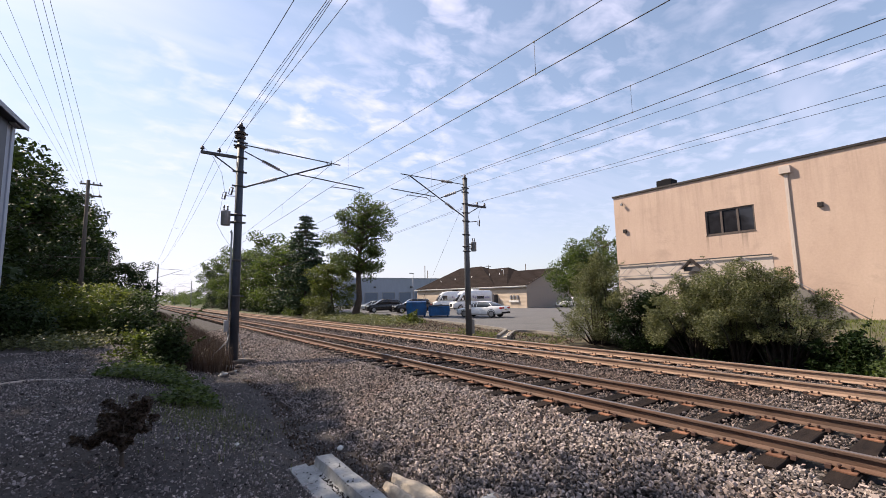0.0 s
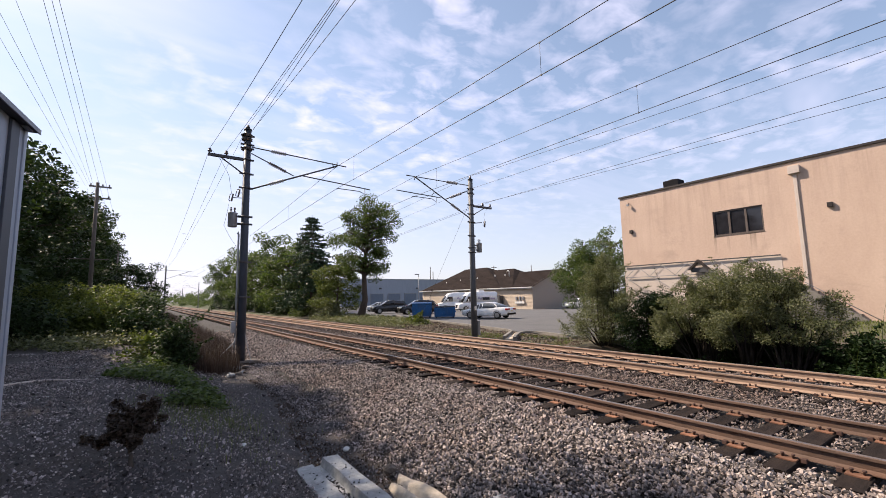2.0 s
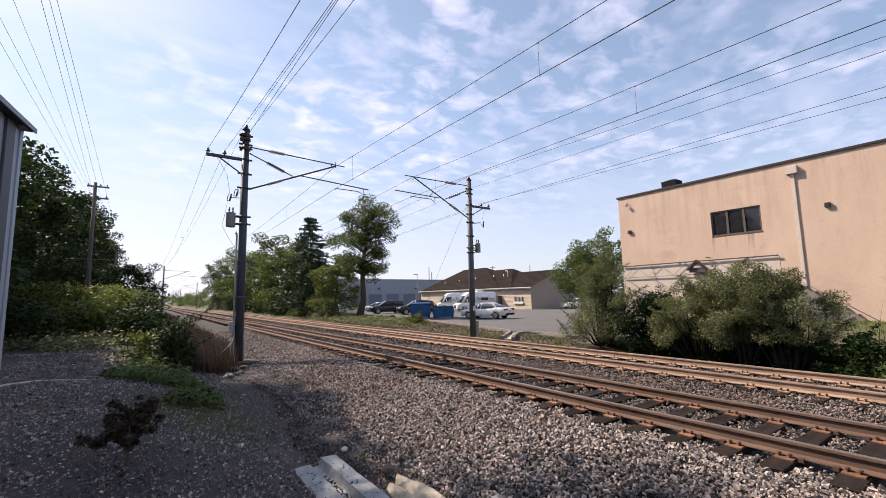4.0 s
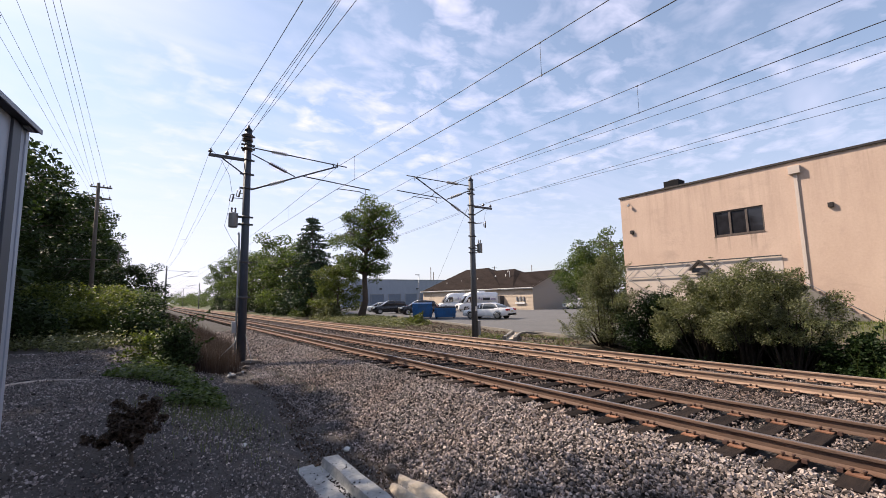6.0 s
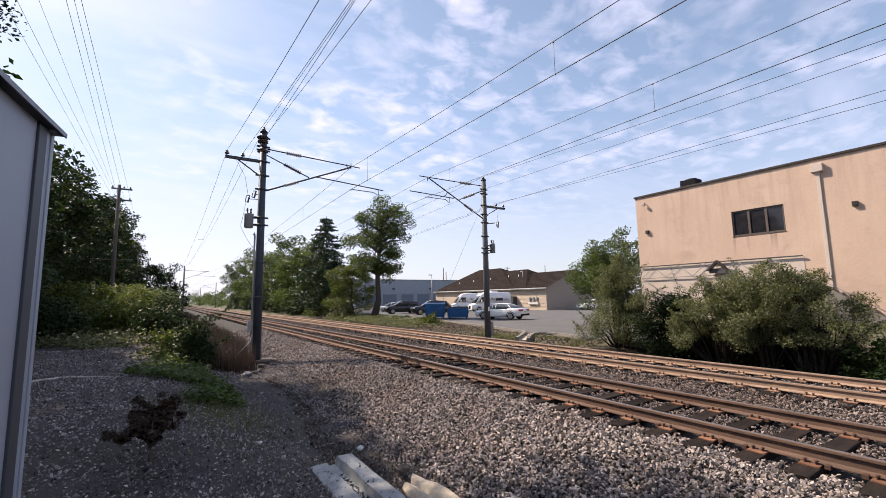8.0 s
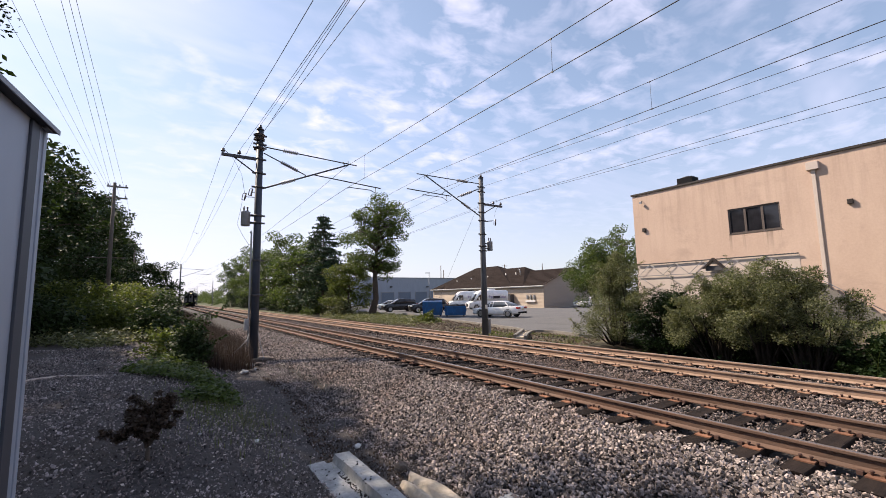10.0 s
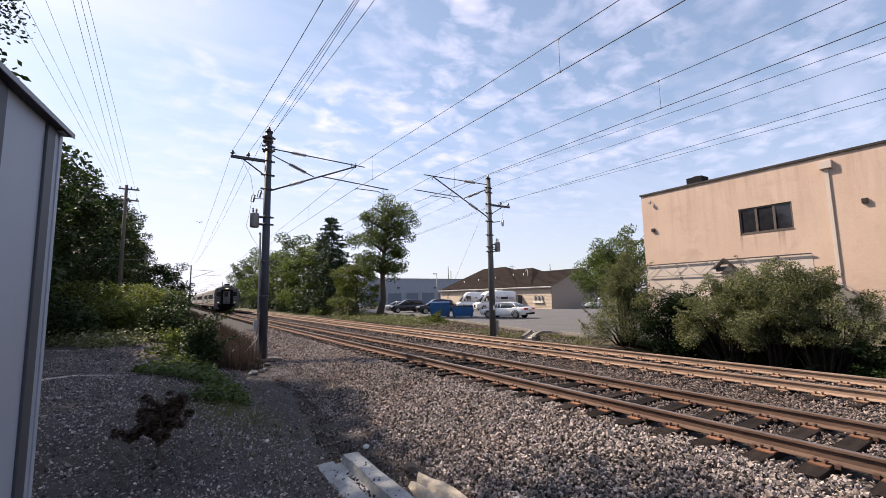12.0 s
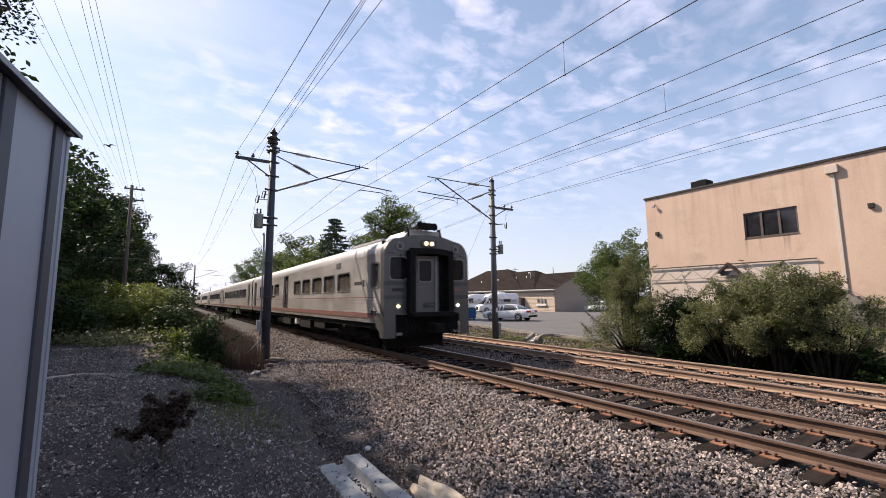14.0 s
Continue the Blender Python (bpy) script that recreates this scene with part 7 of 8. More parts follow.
def build_vehicle(name, label, at, length, width, body_pts, cabin_pts, mat, wheel_r, wheel_x, lamp_z, group="", tall=False):
    """Local x forward. body_pts: (x, top, inset of width); cabin_pts: (x, base z, top z, half width at top)."""
    v = thing(name, label, "van" if tall else "car", at, group)
    w = width / 2
    bm = bmesh.new()
    loft(bm, [car_ring(x, w - ins, 0.24 if abs(x) < length * 0.46 else 0.34, top, 0.10) for x, top, ins in body_pts])
    body = part("body", bm, mat, v)
    cb = bmesh.new()
    rings = []
    for x, zb, zt, hw in cabin_pts:
        rings.append([(x, -w + 0.06, zb), (x, -hw, zt - 0.06 if zt - zb > 0.1 else zt), (x, -hw + 0.1, zt), (x, hw - 0.1, zt), (x, hw, zt - 0.06 if zt - zb > 0.1 else zt), (x, w - 0.06, zb)])
    loft(cb, rings)
    if not tall:
        part("glasshouse", cb, M_CARGLASS if mat is M_WHITECAR else M_DARKGLASS, v, "dark car windows")
        mid = [c for c in cabin_pts if c[2] > max(q[2] for q in cabin_pts) - 0.1]
        rf = bmesh.new()
        loft(rf, [[(x, -hw - 0.005, zt - 0.05), (x, -hw + 0.1, zt + 0.012), (x, hw - 0.1, zt + 0.012), (x, hw + 0.005, zt - 0.05)] for x, zb, zt, hw in mid])
        part("roof", rf, mat, v)
        for s in (-1, 1):
            for (x, zb, zt, hw) in (cabin_pts[1], cabin_pts[len(cabin_pts) // 2], cabin_pts[-2]):
                lowx = x + (0.55 if x > 0.5 else (-0.5 if x < -0.7 else 0.0))
                part("pillar", tubed([(lowx, s * (w - 0.05), zb - 0.02), (x, s * (hw + 0.005), zt - 0.04)], 0.035, 6), mat, v)
    else:
        part("cargo_body", cb, mat, v)
    for i, wx in enumerate(wheel_x):
        for s in (-1, 1):
            t = bmesh.new()
            tube(t, [(wx, s * (w - 0.22), wheel_r), (wx, s * (w - 0.20), wheel_r), (wx, s * (w - 0.03), wheel_r), (wx, s * (w + 0.005), wheel_r)], [wheel_r * 0.9, wheel_r, wheel_r, wheel_r * 0.88], 20)
            wh = part("wheel", t, M_TYRE, v)
            rm = bmesh.new()
            tube(rm, [(wx, s * (w + 0.0), wheel_r), (wx, s * (w + 0.015), wheel_r)], [wheel_r * 0.66, wheel_r * 0.60], 16)
            for k in range(5):
                a = k * 6.283 / 5
                box(rm, wx + math.cos(a) * wheel_r * 0.3 - 0.03, min(s * (w + 0.01), s * (w + 0.03)), wheel_r + math.sin(a) * wheel_r * 0.3 - 0.03, wx + math.cos(a) * wheel_r * 0.3 + 0.03, max(s * (w + 0.01), s * (w + 0.03)), wheel_r + math.sin(a) * wheel_r * 0.3 + 0.03)
            part("rim", rm, M_RIM, wh)
            ar = bmesh.new()
            pts = [(wx + math.cos(a) * (wheel_r + 0.05), s * (w + 0.004), wheel_r + math.sin(a) * (wheel_r + 0.05)) for a in np.linspace(-0.15, 3.29, 12)]
            tube(ar, pts, 0.022, 5)
            part("wheel_arch", ar, M_BLACK, v)
    hl = length / 2
    for s in (-1, 1):
        part("headlight", boxed(hl - 0.26, min(s * (w - 0.5), s * (w - 0.08)), lamp_z - 0.08, hl - 0.03, max(s * (w - 0.5), s * (w - 0.08)), lamp_z + 0.08, 0.03), M_LENS, v)
        part("tail_lamp", boxed(-hl + 0.02, min(s * (w - 0.55), s * (w - 0.05)), lamp_z + 0.05, -hl + 0.25, max(s * (w - 0.55), s * (w - 0.05)), lamp_z + 0.22, 0.03), M_TAIL, v)
        part("mirror", boxed(0.75 if not tall else hl - 1.5, min(s * w, s * (w + 0.18)), 0.95 if not tall else 1.35, 0.9 if not tall else hl - 1.35, max(s * w, s * (w + 0.18)), 1.1 if not tall else 1.7, 0.03), mat, v)
    part("bumper", boxed(-hl - 0.02, -w + 0.15, 0.36, -hl + 0.12, w - 0.15, 0.52, 0.04), M_BLACK, v)
    part("grille", boxed(hl - 0.10, -0.42, 0.42, hl + 0.01, 0.42, lamp_z, 0.03), M_BLACK, v)
    part("plate", boxed(-hl - 0.01, -0.17, lamp_z - 0.06, -hl + 0.2, 0.17, lamp_z + 0.07), M_PLATEBAR, v)
    return v


SEDAN_BODY = [(-2.45, 0.80, 0.20), (-2.30, 1.00, 0.06), (-1.6, 1.04, 0.0), (-0.6, 0.98, 0.0), (0.8, 0.96, 0.0), (1.6, 0.90, 0.02), (2.2, 0.76, 0.08), (2.44, 0.62, 0.25)]
SEDAN_CABIN = [(-1.85, 0.99, 1.05, 0.64), (-1.05, 0.97, 1.36, 0.58), (-0.45, 0.95, 1.45, 0.57), (0.15, 0.94, 1.44, 0.57), (0.5, 0.93, 1.38, 0.57), (1.45, 0.89, 0.95, 0.68)]
SUV_BODY = [(-2.35, 1.0, 0.15), (-2.2, 1.15, 0.04), (-1.0, 1.14, 0.0), (0.9, 1.10, 0.0), (1.7, 1.05, 0.02), (2.2, 0.95, 0.08), (2.38, 0.75, 0.2)]
SUV_CABIN = [(-2.2, 1.1, 1.2, 0.68), (-1.9, 1.1, 1.66, 0.64), (-0.6, 1.08, 1.76, 0.64), (0.2, 1.08, 1.72, 0.64), (1.2, 1.05, 1.12, 0.70)]
LOT = -0.335


def heading(dx, dy):
    return math.degrees(math.atan2(dy, dx))


build_vehicle("sedan", "white four-door sedan parked in the lot", pose(20.0, 28.85, LOT, 0, 0, heading(-0.33, 0.94)), 4.95, 1.86, SEDAN_BODY, SEDAN_CABIN, M_WHITECAR, 0.34, (-1.42, 1.42), 0.72)
build_vehicle("suv", "black parked sport utility vehicle behind the dumpsters", pose(21.7, 44.0, LOT, 0, 0, heading(-0.85, 0.3)), 4.8, 1.95, SUV_BODY, SUV_CABIN, M_BLACKCAR, 0.37, (-1.4, 1.45), 0.85)
build_vehicle("suv", "black parked car near the grey warehouse", pose(21.0, 50.3, LOT, 0, 0, heading(-0.8, 0.2)), 4.8, 1.9, SUV_BODY, SUV_CABIN, M_BLACKCAR, 0.37, (-1.4, 1.45), 0.85)
build_vehicle("sedan", "silver parked sedan near the warehouse doors", pose(24.6, 60.0, LOT, 0, 0, heading(-0.9, 0.1)), 4.8, 1.85, SEDAN_BODY, SEDAN_CABIN, M_SILVERCAR, 0.34, (-1.42, 1.42), 0.72)
build_vehicle("sedan", "white parked car in front of the beige gable", pose(45.5, 37.6, LOT, 0, 0, heading(-0.9, 0.3)), 4.8, 1.85, SEDAN_BODY, SEDAN_CABIN, M_WHITECAR, 0.34, (-1.42, 1.42), 0.72)

VAN_BODY = [(-3.0, 1.2, 0.03), (-2.6, 1.25, 0.0), (1.4, 1.25, 0.0), (2.2, 1.2, 0.02), (2.75, 1.08, 0.08), (2.98, 0.8, 0.2)]
VAN_CABIN = [(-3.0, 1.15, 2.55, 0.86), (-2.7, 1.15, 2.68, 0.88), (0.6, 1.15, 2.72, 0.88), (1.25, 1.15, 2.62, 0.86), (1.75, 1.15, 2.15, 0.84), (2.35, 1.12, 1.22, 0.80)]


def build_van(x, y, dx, dy):
    v = build_vehicle("van", "white high-roofed panel van with printed side", pose(x, y, LOT, 0, 0, heading(dx, dy)), 5.95, 2.0, VAN_BODY, VAN_CABIN, M_WHITECAR, 0.36, (-1.75, 1.9), 0.88, "white vans", True)
    ws = bmesh.new()
    loft(ws, [[(1.34, -0.76, 2.52), (1.34, 0.76, 2.52), (1.30, 0.76, 2.50), (1.30, -0.76, 2.50)], [(1.83, -0.78, 2.08), (1.83, 0.78, 2.08), (1.76, 0.78, 2.06), (1.76, -0.78, 2.06)], [(2.40, -0.80, 1.25), (2.40, 0.80, 1.25), (2.33, 0.80, 1.22), (2.33, -0.80, 1.22)]])
    part("windscreen", ws, M_DARKGLASS, v, "dark raked windscreen")
    for s in (-1, 1):
        g = bmesh.new()
        prism(g, [(0.75, s * 0.965, 1.32), (1.95, s * 0.955, 1.32), (1.45, s * 0.905, 2.05), (0.75, s * 0.905, 2.05)], (0, 0, 0), (0, s * 0.02, 0))
        part("side_window", g, M_DARKGLASS, v)
        for k in range(2):
            lg = bmesh.new()
            cx = -0.1 - k * 0.32
            tube(lg, [(cx, s * 0.945, 1.80 - 0.1 * k), (cx, s * 0.96, 1.80 - 0.1 * k)], 0.16, 12)
            part("logo_blob", lg, M_LOGO, v)
        part("lettering_bar", boxed(-1.75, min(s * 0.93, s * 0.962), 1.52, -0.65, max(s * 0.93, s * 0.962), 1.88), M_DKSTRIPE, v, "dark printed wordmark drawn as a bar")
        part("lettering_bar", boxed(-2.6, min(s * 0.93, s * 0.955), 1.55, -1.85, max(s * 0.93, s * 0.962), 1.80), M_LOGO, v)
    part("roof_vent", boxed(-1.2, -0.35, 2.68, -0.3, 0.35, 2.88, 0.05), M_UNDER if dy > 0.4 else M_WHITECAR, v)


M_LOGO = material("lilac_print", (0.34, 0.31, 0.40), 0.5, vary=0.1, scale=5)
build_van(32.6, 45.6, -0.90, 0.28)
build_van(34.4, 52.6, -0.88, 0.42)


# ---------- parking lot and small things ----------
def lot_edge(y):
    """Where the asphalt gives way to the verge."""
    return np.interp(y, [9, 12.4, 13.6, 15.0, 16.0, 17.2, 18.0, 23.3, 30, 43, 44, 100], [10.6, 10.9, 11.4, 11.7, 11.4, 11.35, 11.6, 12.83, 14.4, 17.6, 11, 11])


def build_lot():
    xs_ = np.concatenate([np.linspace(10.6, 18, 75), np.linspace(18.2, 24, 20), np.linspace(24.5, 75, 30)])
    ys_ = np.concatenate([np.linspace(9.0, 40, 60), np.linspace(41, 100, 30)])
    X, Y = np.meshgrid(xs_, ys_)
    v = np.stack([X.ravel(), Y.ravel(), np.full(X.size, LOT)], 1)
    nx, ny = len(xs_), len(ys_)
    i = np.arange(nx * ny).reshape(ny, nx)
    f = np.stack([i[:-1, :-1], i[:-1, 1:], i[1:, 1:], i[1:, :-1]], -1).reshape(-1, 4)
    c = v[f].mean(1)
    f = f[c[:, 0] > lot_edge(c[:, 1])]
    tagged(new("parking_lot", fast_mesh("parking_lot", v, f, M_ASPHALT, None, True)), "worn grey asphalt parking lot", "pavement", kind="structure")

    def kerb(path, label, top):
        k = bmesh.new()
        for (xa, ya), (xb, yb) in zip(path, path[1:]):
            d = Vector((xb - xa, yb - ya, 0)).normalized()
            n = Vector((-d.y, d.x, 0)) * 0.075
            a, b = Vector((xa, ya, -0.75)) - d * 0.02, Vector((xb, yb, -0.75)) + d * 0.02
            prism(k, [a + n, b + n, b - n, a - n], (0, 0, 0), (0, 0, 0.75 + top))
        solid("kerb", k, M_KERB, label, "kerb", kind="structure")
    kerb([(17.6, 43.0), (14.4, 30.0), (12.83, 23.3), (11.55, 18.0), (11.3, 17.2), (10.9, 16.6), (10.3, 16.1), (9.0, 15.05), (8.3, 14.5)], "pale concrete kerb round the gravel verge", LOT + 0.11)
    kerb([(8.6, 14.1), (9.5, 14.9), (10.4, 15.6), (10.9, 15.95), (11.35, 16.0), (11.65, 15.7), (11.75, 15.0), (11.4, 13.6), (10.9, 12.4), (10.6, 9.0)], "low pale kerb round the grass patch", LOT + 0.06)
    walkway = bmesh.new()
    prism(walkway, [(8.3, 14.42, -0.6), (8.55, 14.16, -0.6), (10.45, 15.66, -0.6), (11.2, 16.15, -0.6), (11.35, 16.9, -0.6), (10.35, 16.02, -0.6)], (0, 0, 0), (0, 0, 0.6 + LOT - 0.02))
    solid("pavement", walkway, M_TANCONC, "narrow tan concrete gutter between the kerbs", "pavement", kind="structure")
    solid("pavement", boxed(19.5, 8.5, -0.5, 23.4, 17.5, LOT + 0.1, 0.02), M_KERB, "pale concrete pavement along the stucco building", "pavement", kind="structure")


build_lot()


def build_dumpster(x, y, rz, w, d, h, lid, label):
    t = thing("dumpster", label, "dumpster", pose(x, y, LOT, 0, 0, rz))
    b = bmesh.new()
    lo = [(-w / 2 * 0.96, -d / 2 * 0.8, 0.12), (w / 2 * 0.96, -d / 2 * 0.8, 0.12), (w / 2 * 0.96, d / 2, 0.12), (-w / 2 * 0.96, d / 2, 0.12)]
    hi = [(-w / 2, -d / 2, h), (w / 2, -d / 2, h), (w / 2, d / 2, h * 1.08), (-w / 2, d / 2, h * 1.08)]
    loft(b, [lo, hi])
    for f in b.faces:
        f.smooth = False
    part("bin", b, M_BLUE, t, "dented blue steel bin")
    for k in range(4):
        xx = -w / 2 + w * (k + 0.5) / 4
        part("rib", boxed(xx - 0.04, -d / 2 * 0.98 - 0.03, 0.2, xx + 0.04, -d / 2 * 0.86, h - 0.1), M_BLUE, t)
    part("rim", boxed(-w / 2 - 0.03, -d / 2 - 0.04, h - 0.06, w / 2 + 0.03, -d / 2 + 0.03, h + 0.02), M_BLUE, t)
    for s in (-1, 1):
        part("lift_pocket", boxed(s * w / 2 - 0.06, -d * 0.3, h * 0.55, s * w / 2 + 0.06, d * 0.3, h * 0.7), M_BLUE, t)
        part("foot", boxed(s * w * 0.4 - 0.06, -d * 0.35, 0, s * w * 0.4 + 0.06, d * 0.35, 0.13), M_BLACK, t)
    if lid:
        lb = bmesh.new()
        for s in (-1, 1):
            prism(lb, [(s * w / 4 - w / 4 + 0.02, -d / 2, h + 0.03), (s * w / 4 + w / 4 - 0.02, -d / 2, h + 0.03), (s * w / 4 + w / 4 - 0.02, d / 2, h * 1.08 + 0.03), (s * w / 4 - w / 4 + 0.02, d / 2, h * 1.08 + 0.03)], (0, 0, 0), (0, 0, 0.04))
        part("lid", lb, M_BLACK, t, "black plastic lid")


M_BLUE = material("worn_blue_paint", (0.012, 0.11, 0.30), 0.5, vary=0.2, scale=3, stain=(0.03, 0.06, 0.11), stain_scale=1.6, stain_amt=0.6)
build_dumpster(17.0, 35.6, -33, 2.0, 1.6, 1.45, False, "tall blue steel dumpster at the lot edge")
build_dumpster(18.3, 33.4, -36, 2.1, 1.4, 1.0, True, "low blue dumpster with black lid at the lot edge")


def build_lot_light(x, y, h):
    t = thing("lot_light", "slim grey parking lot light pole", "street lamp", pose(x, y, LOT))
    part("pole", tubed([(0, 0, -0.1), (0, 0, h)], [0.09, 0.06], 8), M_GALV, t)
    part("lamp_head", boxed(-0.8, -0.15, h - 0.02, 0.1, 0.15, h + 0.12, 0.03), M_SHEDDARK, t)
    part("base", tubed([(0, 0, -0.1), (0, 0, 0.6)], 0.22, 10), M_CONC, t)


build_lot_light(38.6, 70.5, 6.6)
for x, y, h, arm in ((73.3, 118, 12.2, 0), (74.4, 118, 10.6, 0), (89.9, 104, 12.0, 1.2), (108.3, 104, 12.9, 0)):
    p = thing("utility_pole", "distant timber utility pole behind the roofs", "utility pole", pose(x, y, -0.2))
    part("mast", tubed([(0, 0, -0.2), (0, 0, h)], [0.17, 0.12], 8), M_WOOD, p)
    if arm:
        part("cross_arm", boxed(-arm, -0.07, h - 0.6, arm, 0.07, h - 0.45), M_WOOD, p)


# precast concrete pieces lying in the ditch
def build_trough():
    t = thing("concrete_trough", "grooved pale concrete trough block half buried in cinders", "concrete block", pose(-4.09, 3.55, -0.65, 0, 0, -0.5))
    prof = [(-0.35, -0.2), (0.26, -0.2), (0.26, 0.14), (0.04, 0.15), (0.005, 0.045), (-0.09, 0.04), (-0.11, 0.085), (-0.35, 0.075)]
    bm = bmesh.new()
    n = 24
    rings = []
    for j in range(n + 1):
        y = -1.9 + 3.72 * j / n
        rings.append([bm.verts.new(Vector((x, y, z)) + Vector(noise.noise_vector(Vector((x * 4, y * 4, z * 4)))) * 0.014) for x, z in prof])
    for a, b in zip(rings, rings[1:]):
        for i in range(len(prof)):
            bm.faces.new((a[i], a[(i + 1) % len(prof)], b[(i + 1) % len(prof)], b[i]))
    bm.faces.new(rings[0][::-1])
    bm.faces.new(rings[-1])
    part("block", bm, M_CONC, t)


def build_tan_block():
    t = thing("broken_concrete", "broken tan concrete piece with a ridged top", "concrete block", pose(-3.38, 3.5, -0.74, 0, 2, -1.0))
    prof = [(-0.26, -0.2), (0.30, -0.2), (0.28, 0.06), (0.16, 0.13), (0.02, 0.12), (-0.03, 0.04), (-0.09, 0.05), (-0.13, 0.15), (-0.18, 0.16), (-0.26, 0.05)]
    bm = bmesh.new()
    n = 16
    rings = []
    for j in range(n + 1):
        y = -1.2 + 2.1 * j / n
        k = 1 - 0.3 * max(0, (j - n + 3) / 3)
        rings.append([bm.verts.new(Vector((x * k, y + 0.12 * math.sin(x * 9) * (j == n), z * k)) + Vector(noise.noise_vector(Vector((x * 5, y * 5, z * 5)))) * 0.03) for x, z in prof])
    for a, b in zip(rings, rings[1:]):
        for i in range(len(prof)):
            bm.faces.new((a[i], a[(i + 1) % len(prof)], b[(i + 1) % len(prof)], b[i])).smooth = True
    bm.faces.new(rings[0][::-1])
    bm.faces.new(rings[-1])
    part("block", bm, M_TANCONC, t)


build_trough()
r_debris = np.random.default_rng(91)
dx = np.concatenate([r_debris.uniform(-4.42, -3.86, 110), r_debris.uniform(-4.20, -4.09, 320)])
dy = 2.2 + 2.9 * r_debris.uniform(0, 1, len(dx)) ** 1.3
dz = np.where(dx > -4.07, -0.502, np.where(dx > -4.21, -0.60, -0.567))
tagged(new("debris", stones_mesh("debris", dx, dy, dz, r_debris.uniform(0.006, 0.022, len(dx)), M_DEBRIS, r_debris, False)),
       "dark crumbs of cinder lying on the concrete", "gravel", kind="stuff")
build_tan_block()


def build_rock(x, y, z, s, mat, label, seed, flat=0.7):
    bm = bmesh.new()
    bmesh.ops.create_icosphere(bm, subdivisions=2, radius=1.0)
    for v in bm.verts:
        d = 1 + 0.35 * noise.noise(v.co * 1.3 + Vector((seed, 2, 1))) + 0.15 * noise.noise(v.co * 3 + Vector((seed, 0, 0)))
        v.co = Vector((v.co.x * d * s, v.co.y * d * s * 0.85, v.co.z * d * s * flat))
    solid("rock", bm, mat, label, "rock", at=pose(x, y, z))


build_rock(-3.36, 4.62, -0.60, 0.09, M_FOOT, "grey fist-sized rock beside the broken concrete", 1)
build_rock(-3.46, 5.9, -0.66, 0.055, M_WHITE, "small white stone in the ditch", 2)
build_rock(-2.78, 3.0, -0.66, 0.30, M_CONC, "flat pale concrete rubble at the ballast foot", 3, 0.35)
build_rock(-3.65, 14.6, -0.45, 0.14, M_CONC, "pale rock beside the pole footing", 4, 0.6)
build_rock(-3.35, 14.75, -0.45, 0.12, M_FOOT, "grey rock beside the pole footing", 5, 0.6)
build_rock(-3.85, 14.9, -0.42, 0.12, M_FOOT, "grey rock beside the pole footing", 6, 0.6)
r_ = random.Random(31)
for k in range(9):
    build_rock(-3.75 + r_.uniform(-0.28, 0.28), 13.9 + r_.uniform(-0.35, 0.3), -0.52 + r_.uniform(-0.02, 0.05), r_.uniform(0.04, 0.10), (M_CONC, M_FOOT)[k % 2], "pale broken rubble heaped by the pole foot", 60 + k, 0.7)
r_ = random.Random(12)
for k in range(14):
    x, y = r_.uniform(-8.2, -4.6), r_.uniform(5.5, 17)
    build_rock(x, y, gz(x, y) - 0.01, r_.uniform(0.025, 0.05), M_WHITE if k % 2 else M_CONC, "small pale stone on the cinders", 20 + k, 0.6)

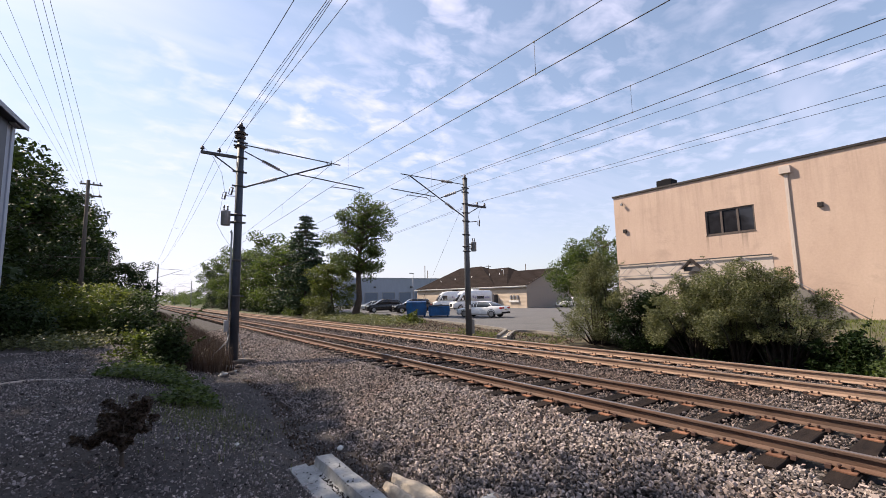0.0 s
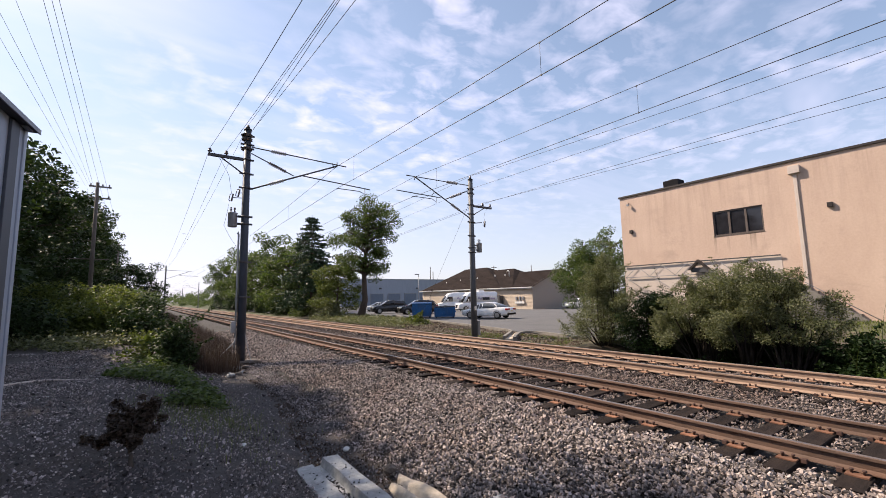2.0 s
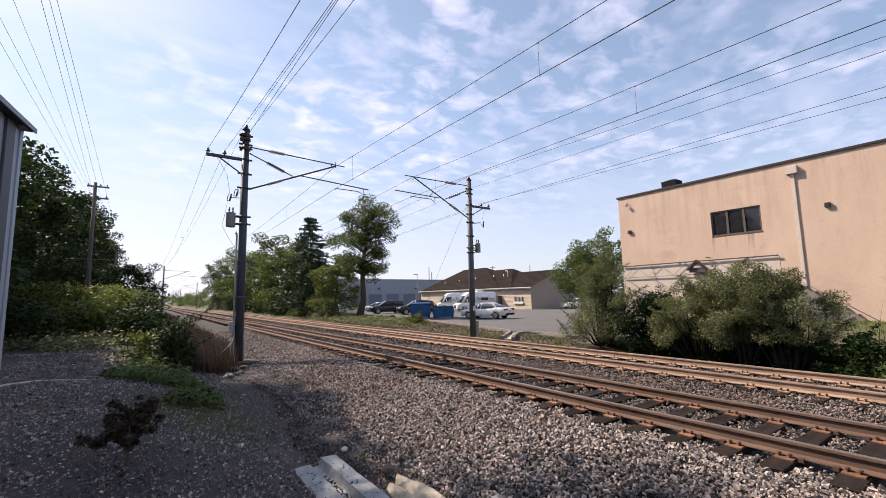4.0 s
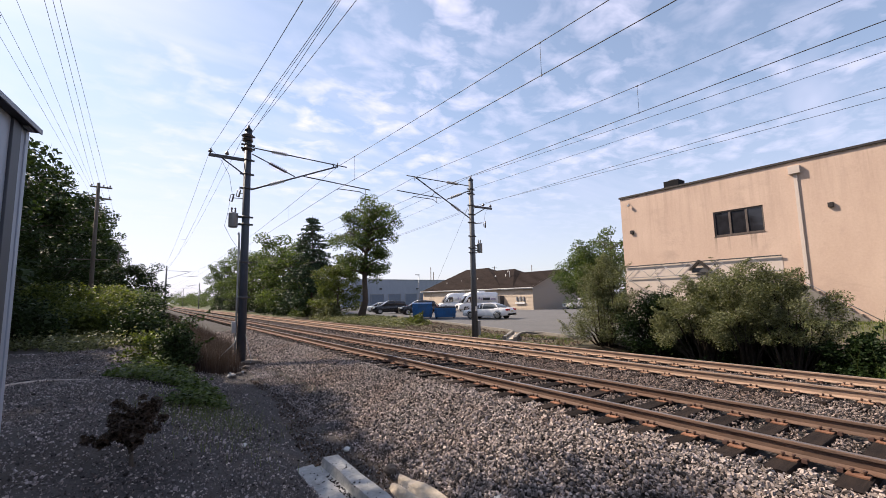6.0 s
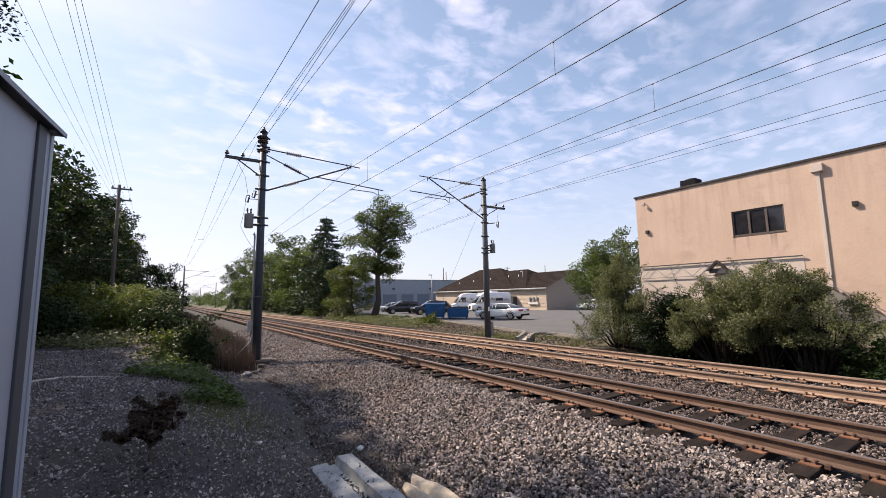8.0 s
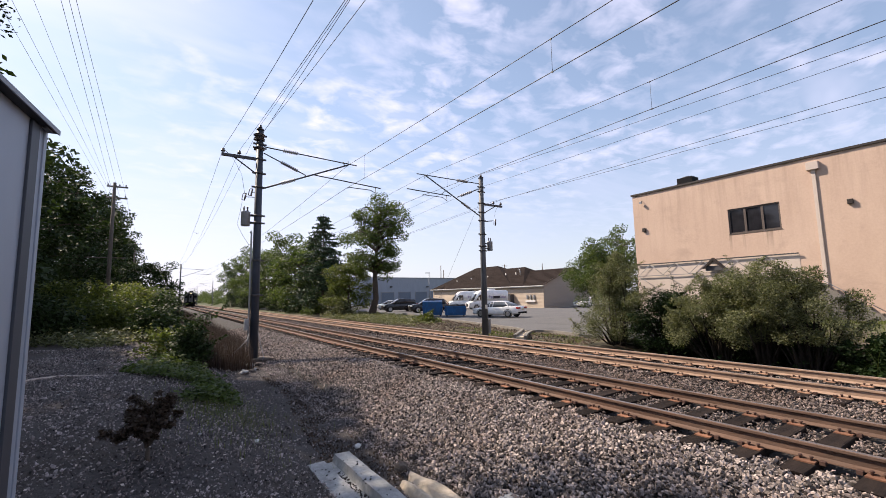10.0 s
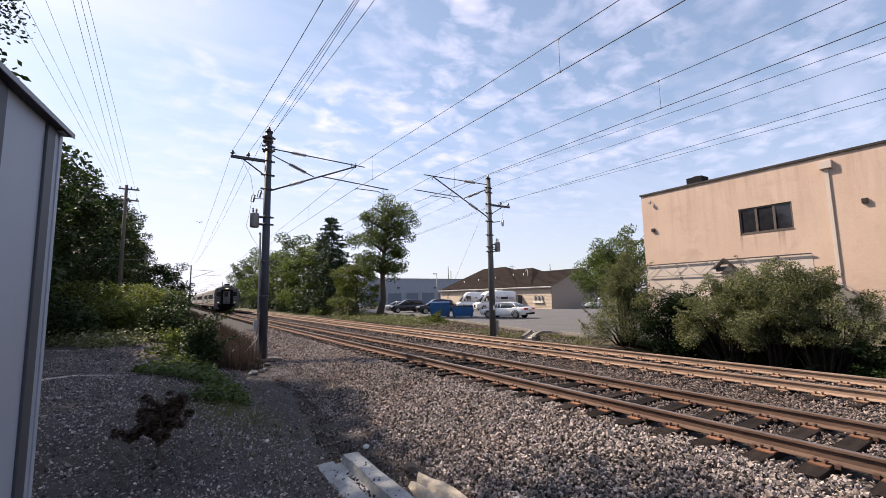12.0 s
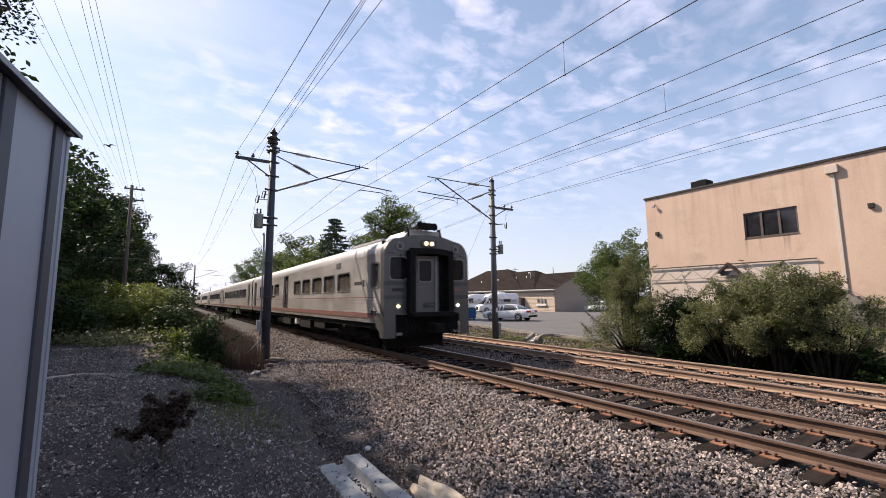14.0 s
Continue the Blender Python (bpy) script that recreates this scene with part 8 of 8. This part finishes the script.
# pale dusty cable, lying in a bow, half covered in places
cb = bmesh.new()
pts = [(-9.4, 11.6), (-9.0, 12.15), (-8.68, 12.6), (-8.5, 12.95), (-8.3, 13.2), (-8.1, 13.32), (-7.9, 13.33), (-7.72, 13.2), (-7.55, 12.98), (-7.35, 12.85), (-7.05, 12.72)]
rad = [0.022, 0.026, 0.03, 0.022, 0.03, 0.028, 0.022, 0.028, 0.02, 0.014, 0.006]
tube(cb, [(x, y, gz(x, y) - 0.006 + 0.008 * math.sin(3.1 * i)) for i, (x, y) in enumerate(pts)], rad, 6)
solid("cable", cb, M_PALE, "pale dusty cable lying across the cinder ground", "cable")


# ---------- bird ----------
def build_bird():
    b = thing("bird", "small dark bird gliding above the line", "bird")
    bd = bmesh.new()
    tube(bd, [(0, -0.16, 0), (0, -0.10, 0), (0, 0.02, 0), (0, 0.12, 0.01), (0, 0.17, 0.02)], [0.008, 0.03, 0.045, 0.03, 0.008], 8)
    part("body", bd, M_BLACK, b)
    for s in (-1, 1):
        w = bmesh.new()
        prism(w, [(s * 0.02, -0.05, 0.01), (s * 0.16, -0.06, 0.07), (s * 0.32, -0.10, 0.05), (s * 0.17, 0.06, 0.07), (s * 0.02, 0.06, 0.01)], (0, 0, 0), (0, 0, 0.008))
        part("wing", w, M_BLACK, b)
    return b


BIRD = build_bird()

TRAIN_X = 0.7525
TRAIN_ROWS = [(0, 453.0), (4, 325.0), (8, 197.0), (10, 133.0), (11, 101.0), (11.5, 85.0), (12, 69.0), (12.5, 53.2), (13, 38.2), (13.5, 24.3), (13.8, 16.2), (14, 11.02)]


def motions():
    for k, car in enumerate(TRAIN):
        off = 0.0 if k == 0 else 25.92 * k
        walk(car, [(t, pose(TRAIN_X, y + off, 0)) for t, y in TRAIN_ROWS])
    walk(BIRD, BIRD_ROWS)


BIRD_ROWS = [(0, pose(-1.74, 74.63, 12.92, 0, 0, 175)), (11.5, pose(-3.74, 44.63, 8.92, 0, 0, 170)), (12, pose(-4.43, 40.66, 8.55, 0, 0, 170)), (12.5, pose(-5.25, 36.75, 7.85, 0, 0, 170)), (14, pose(-9.53, 25.89, 9.73, 0, 0, 150))]
motions()
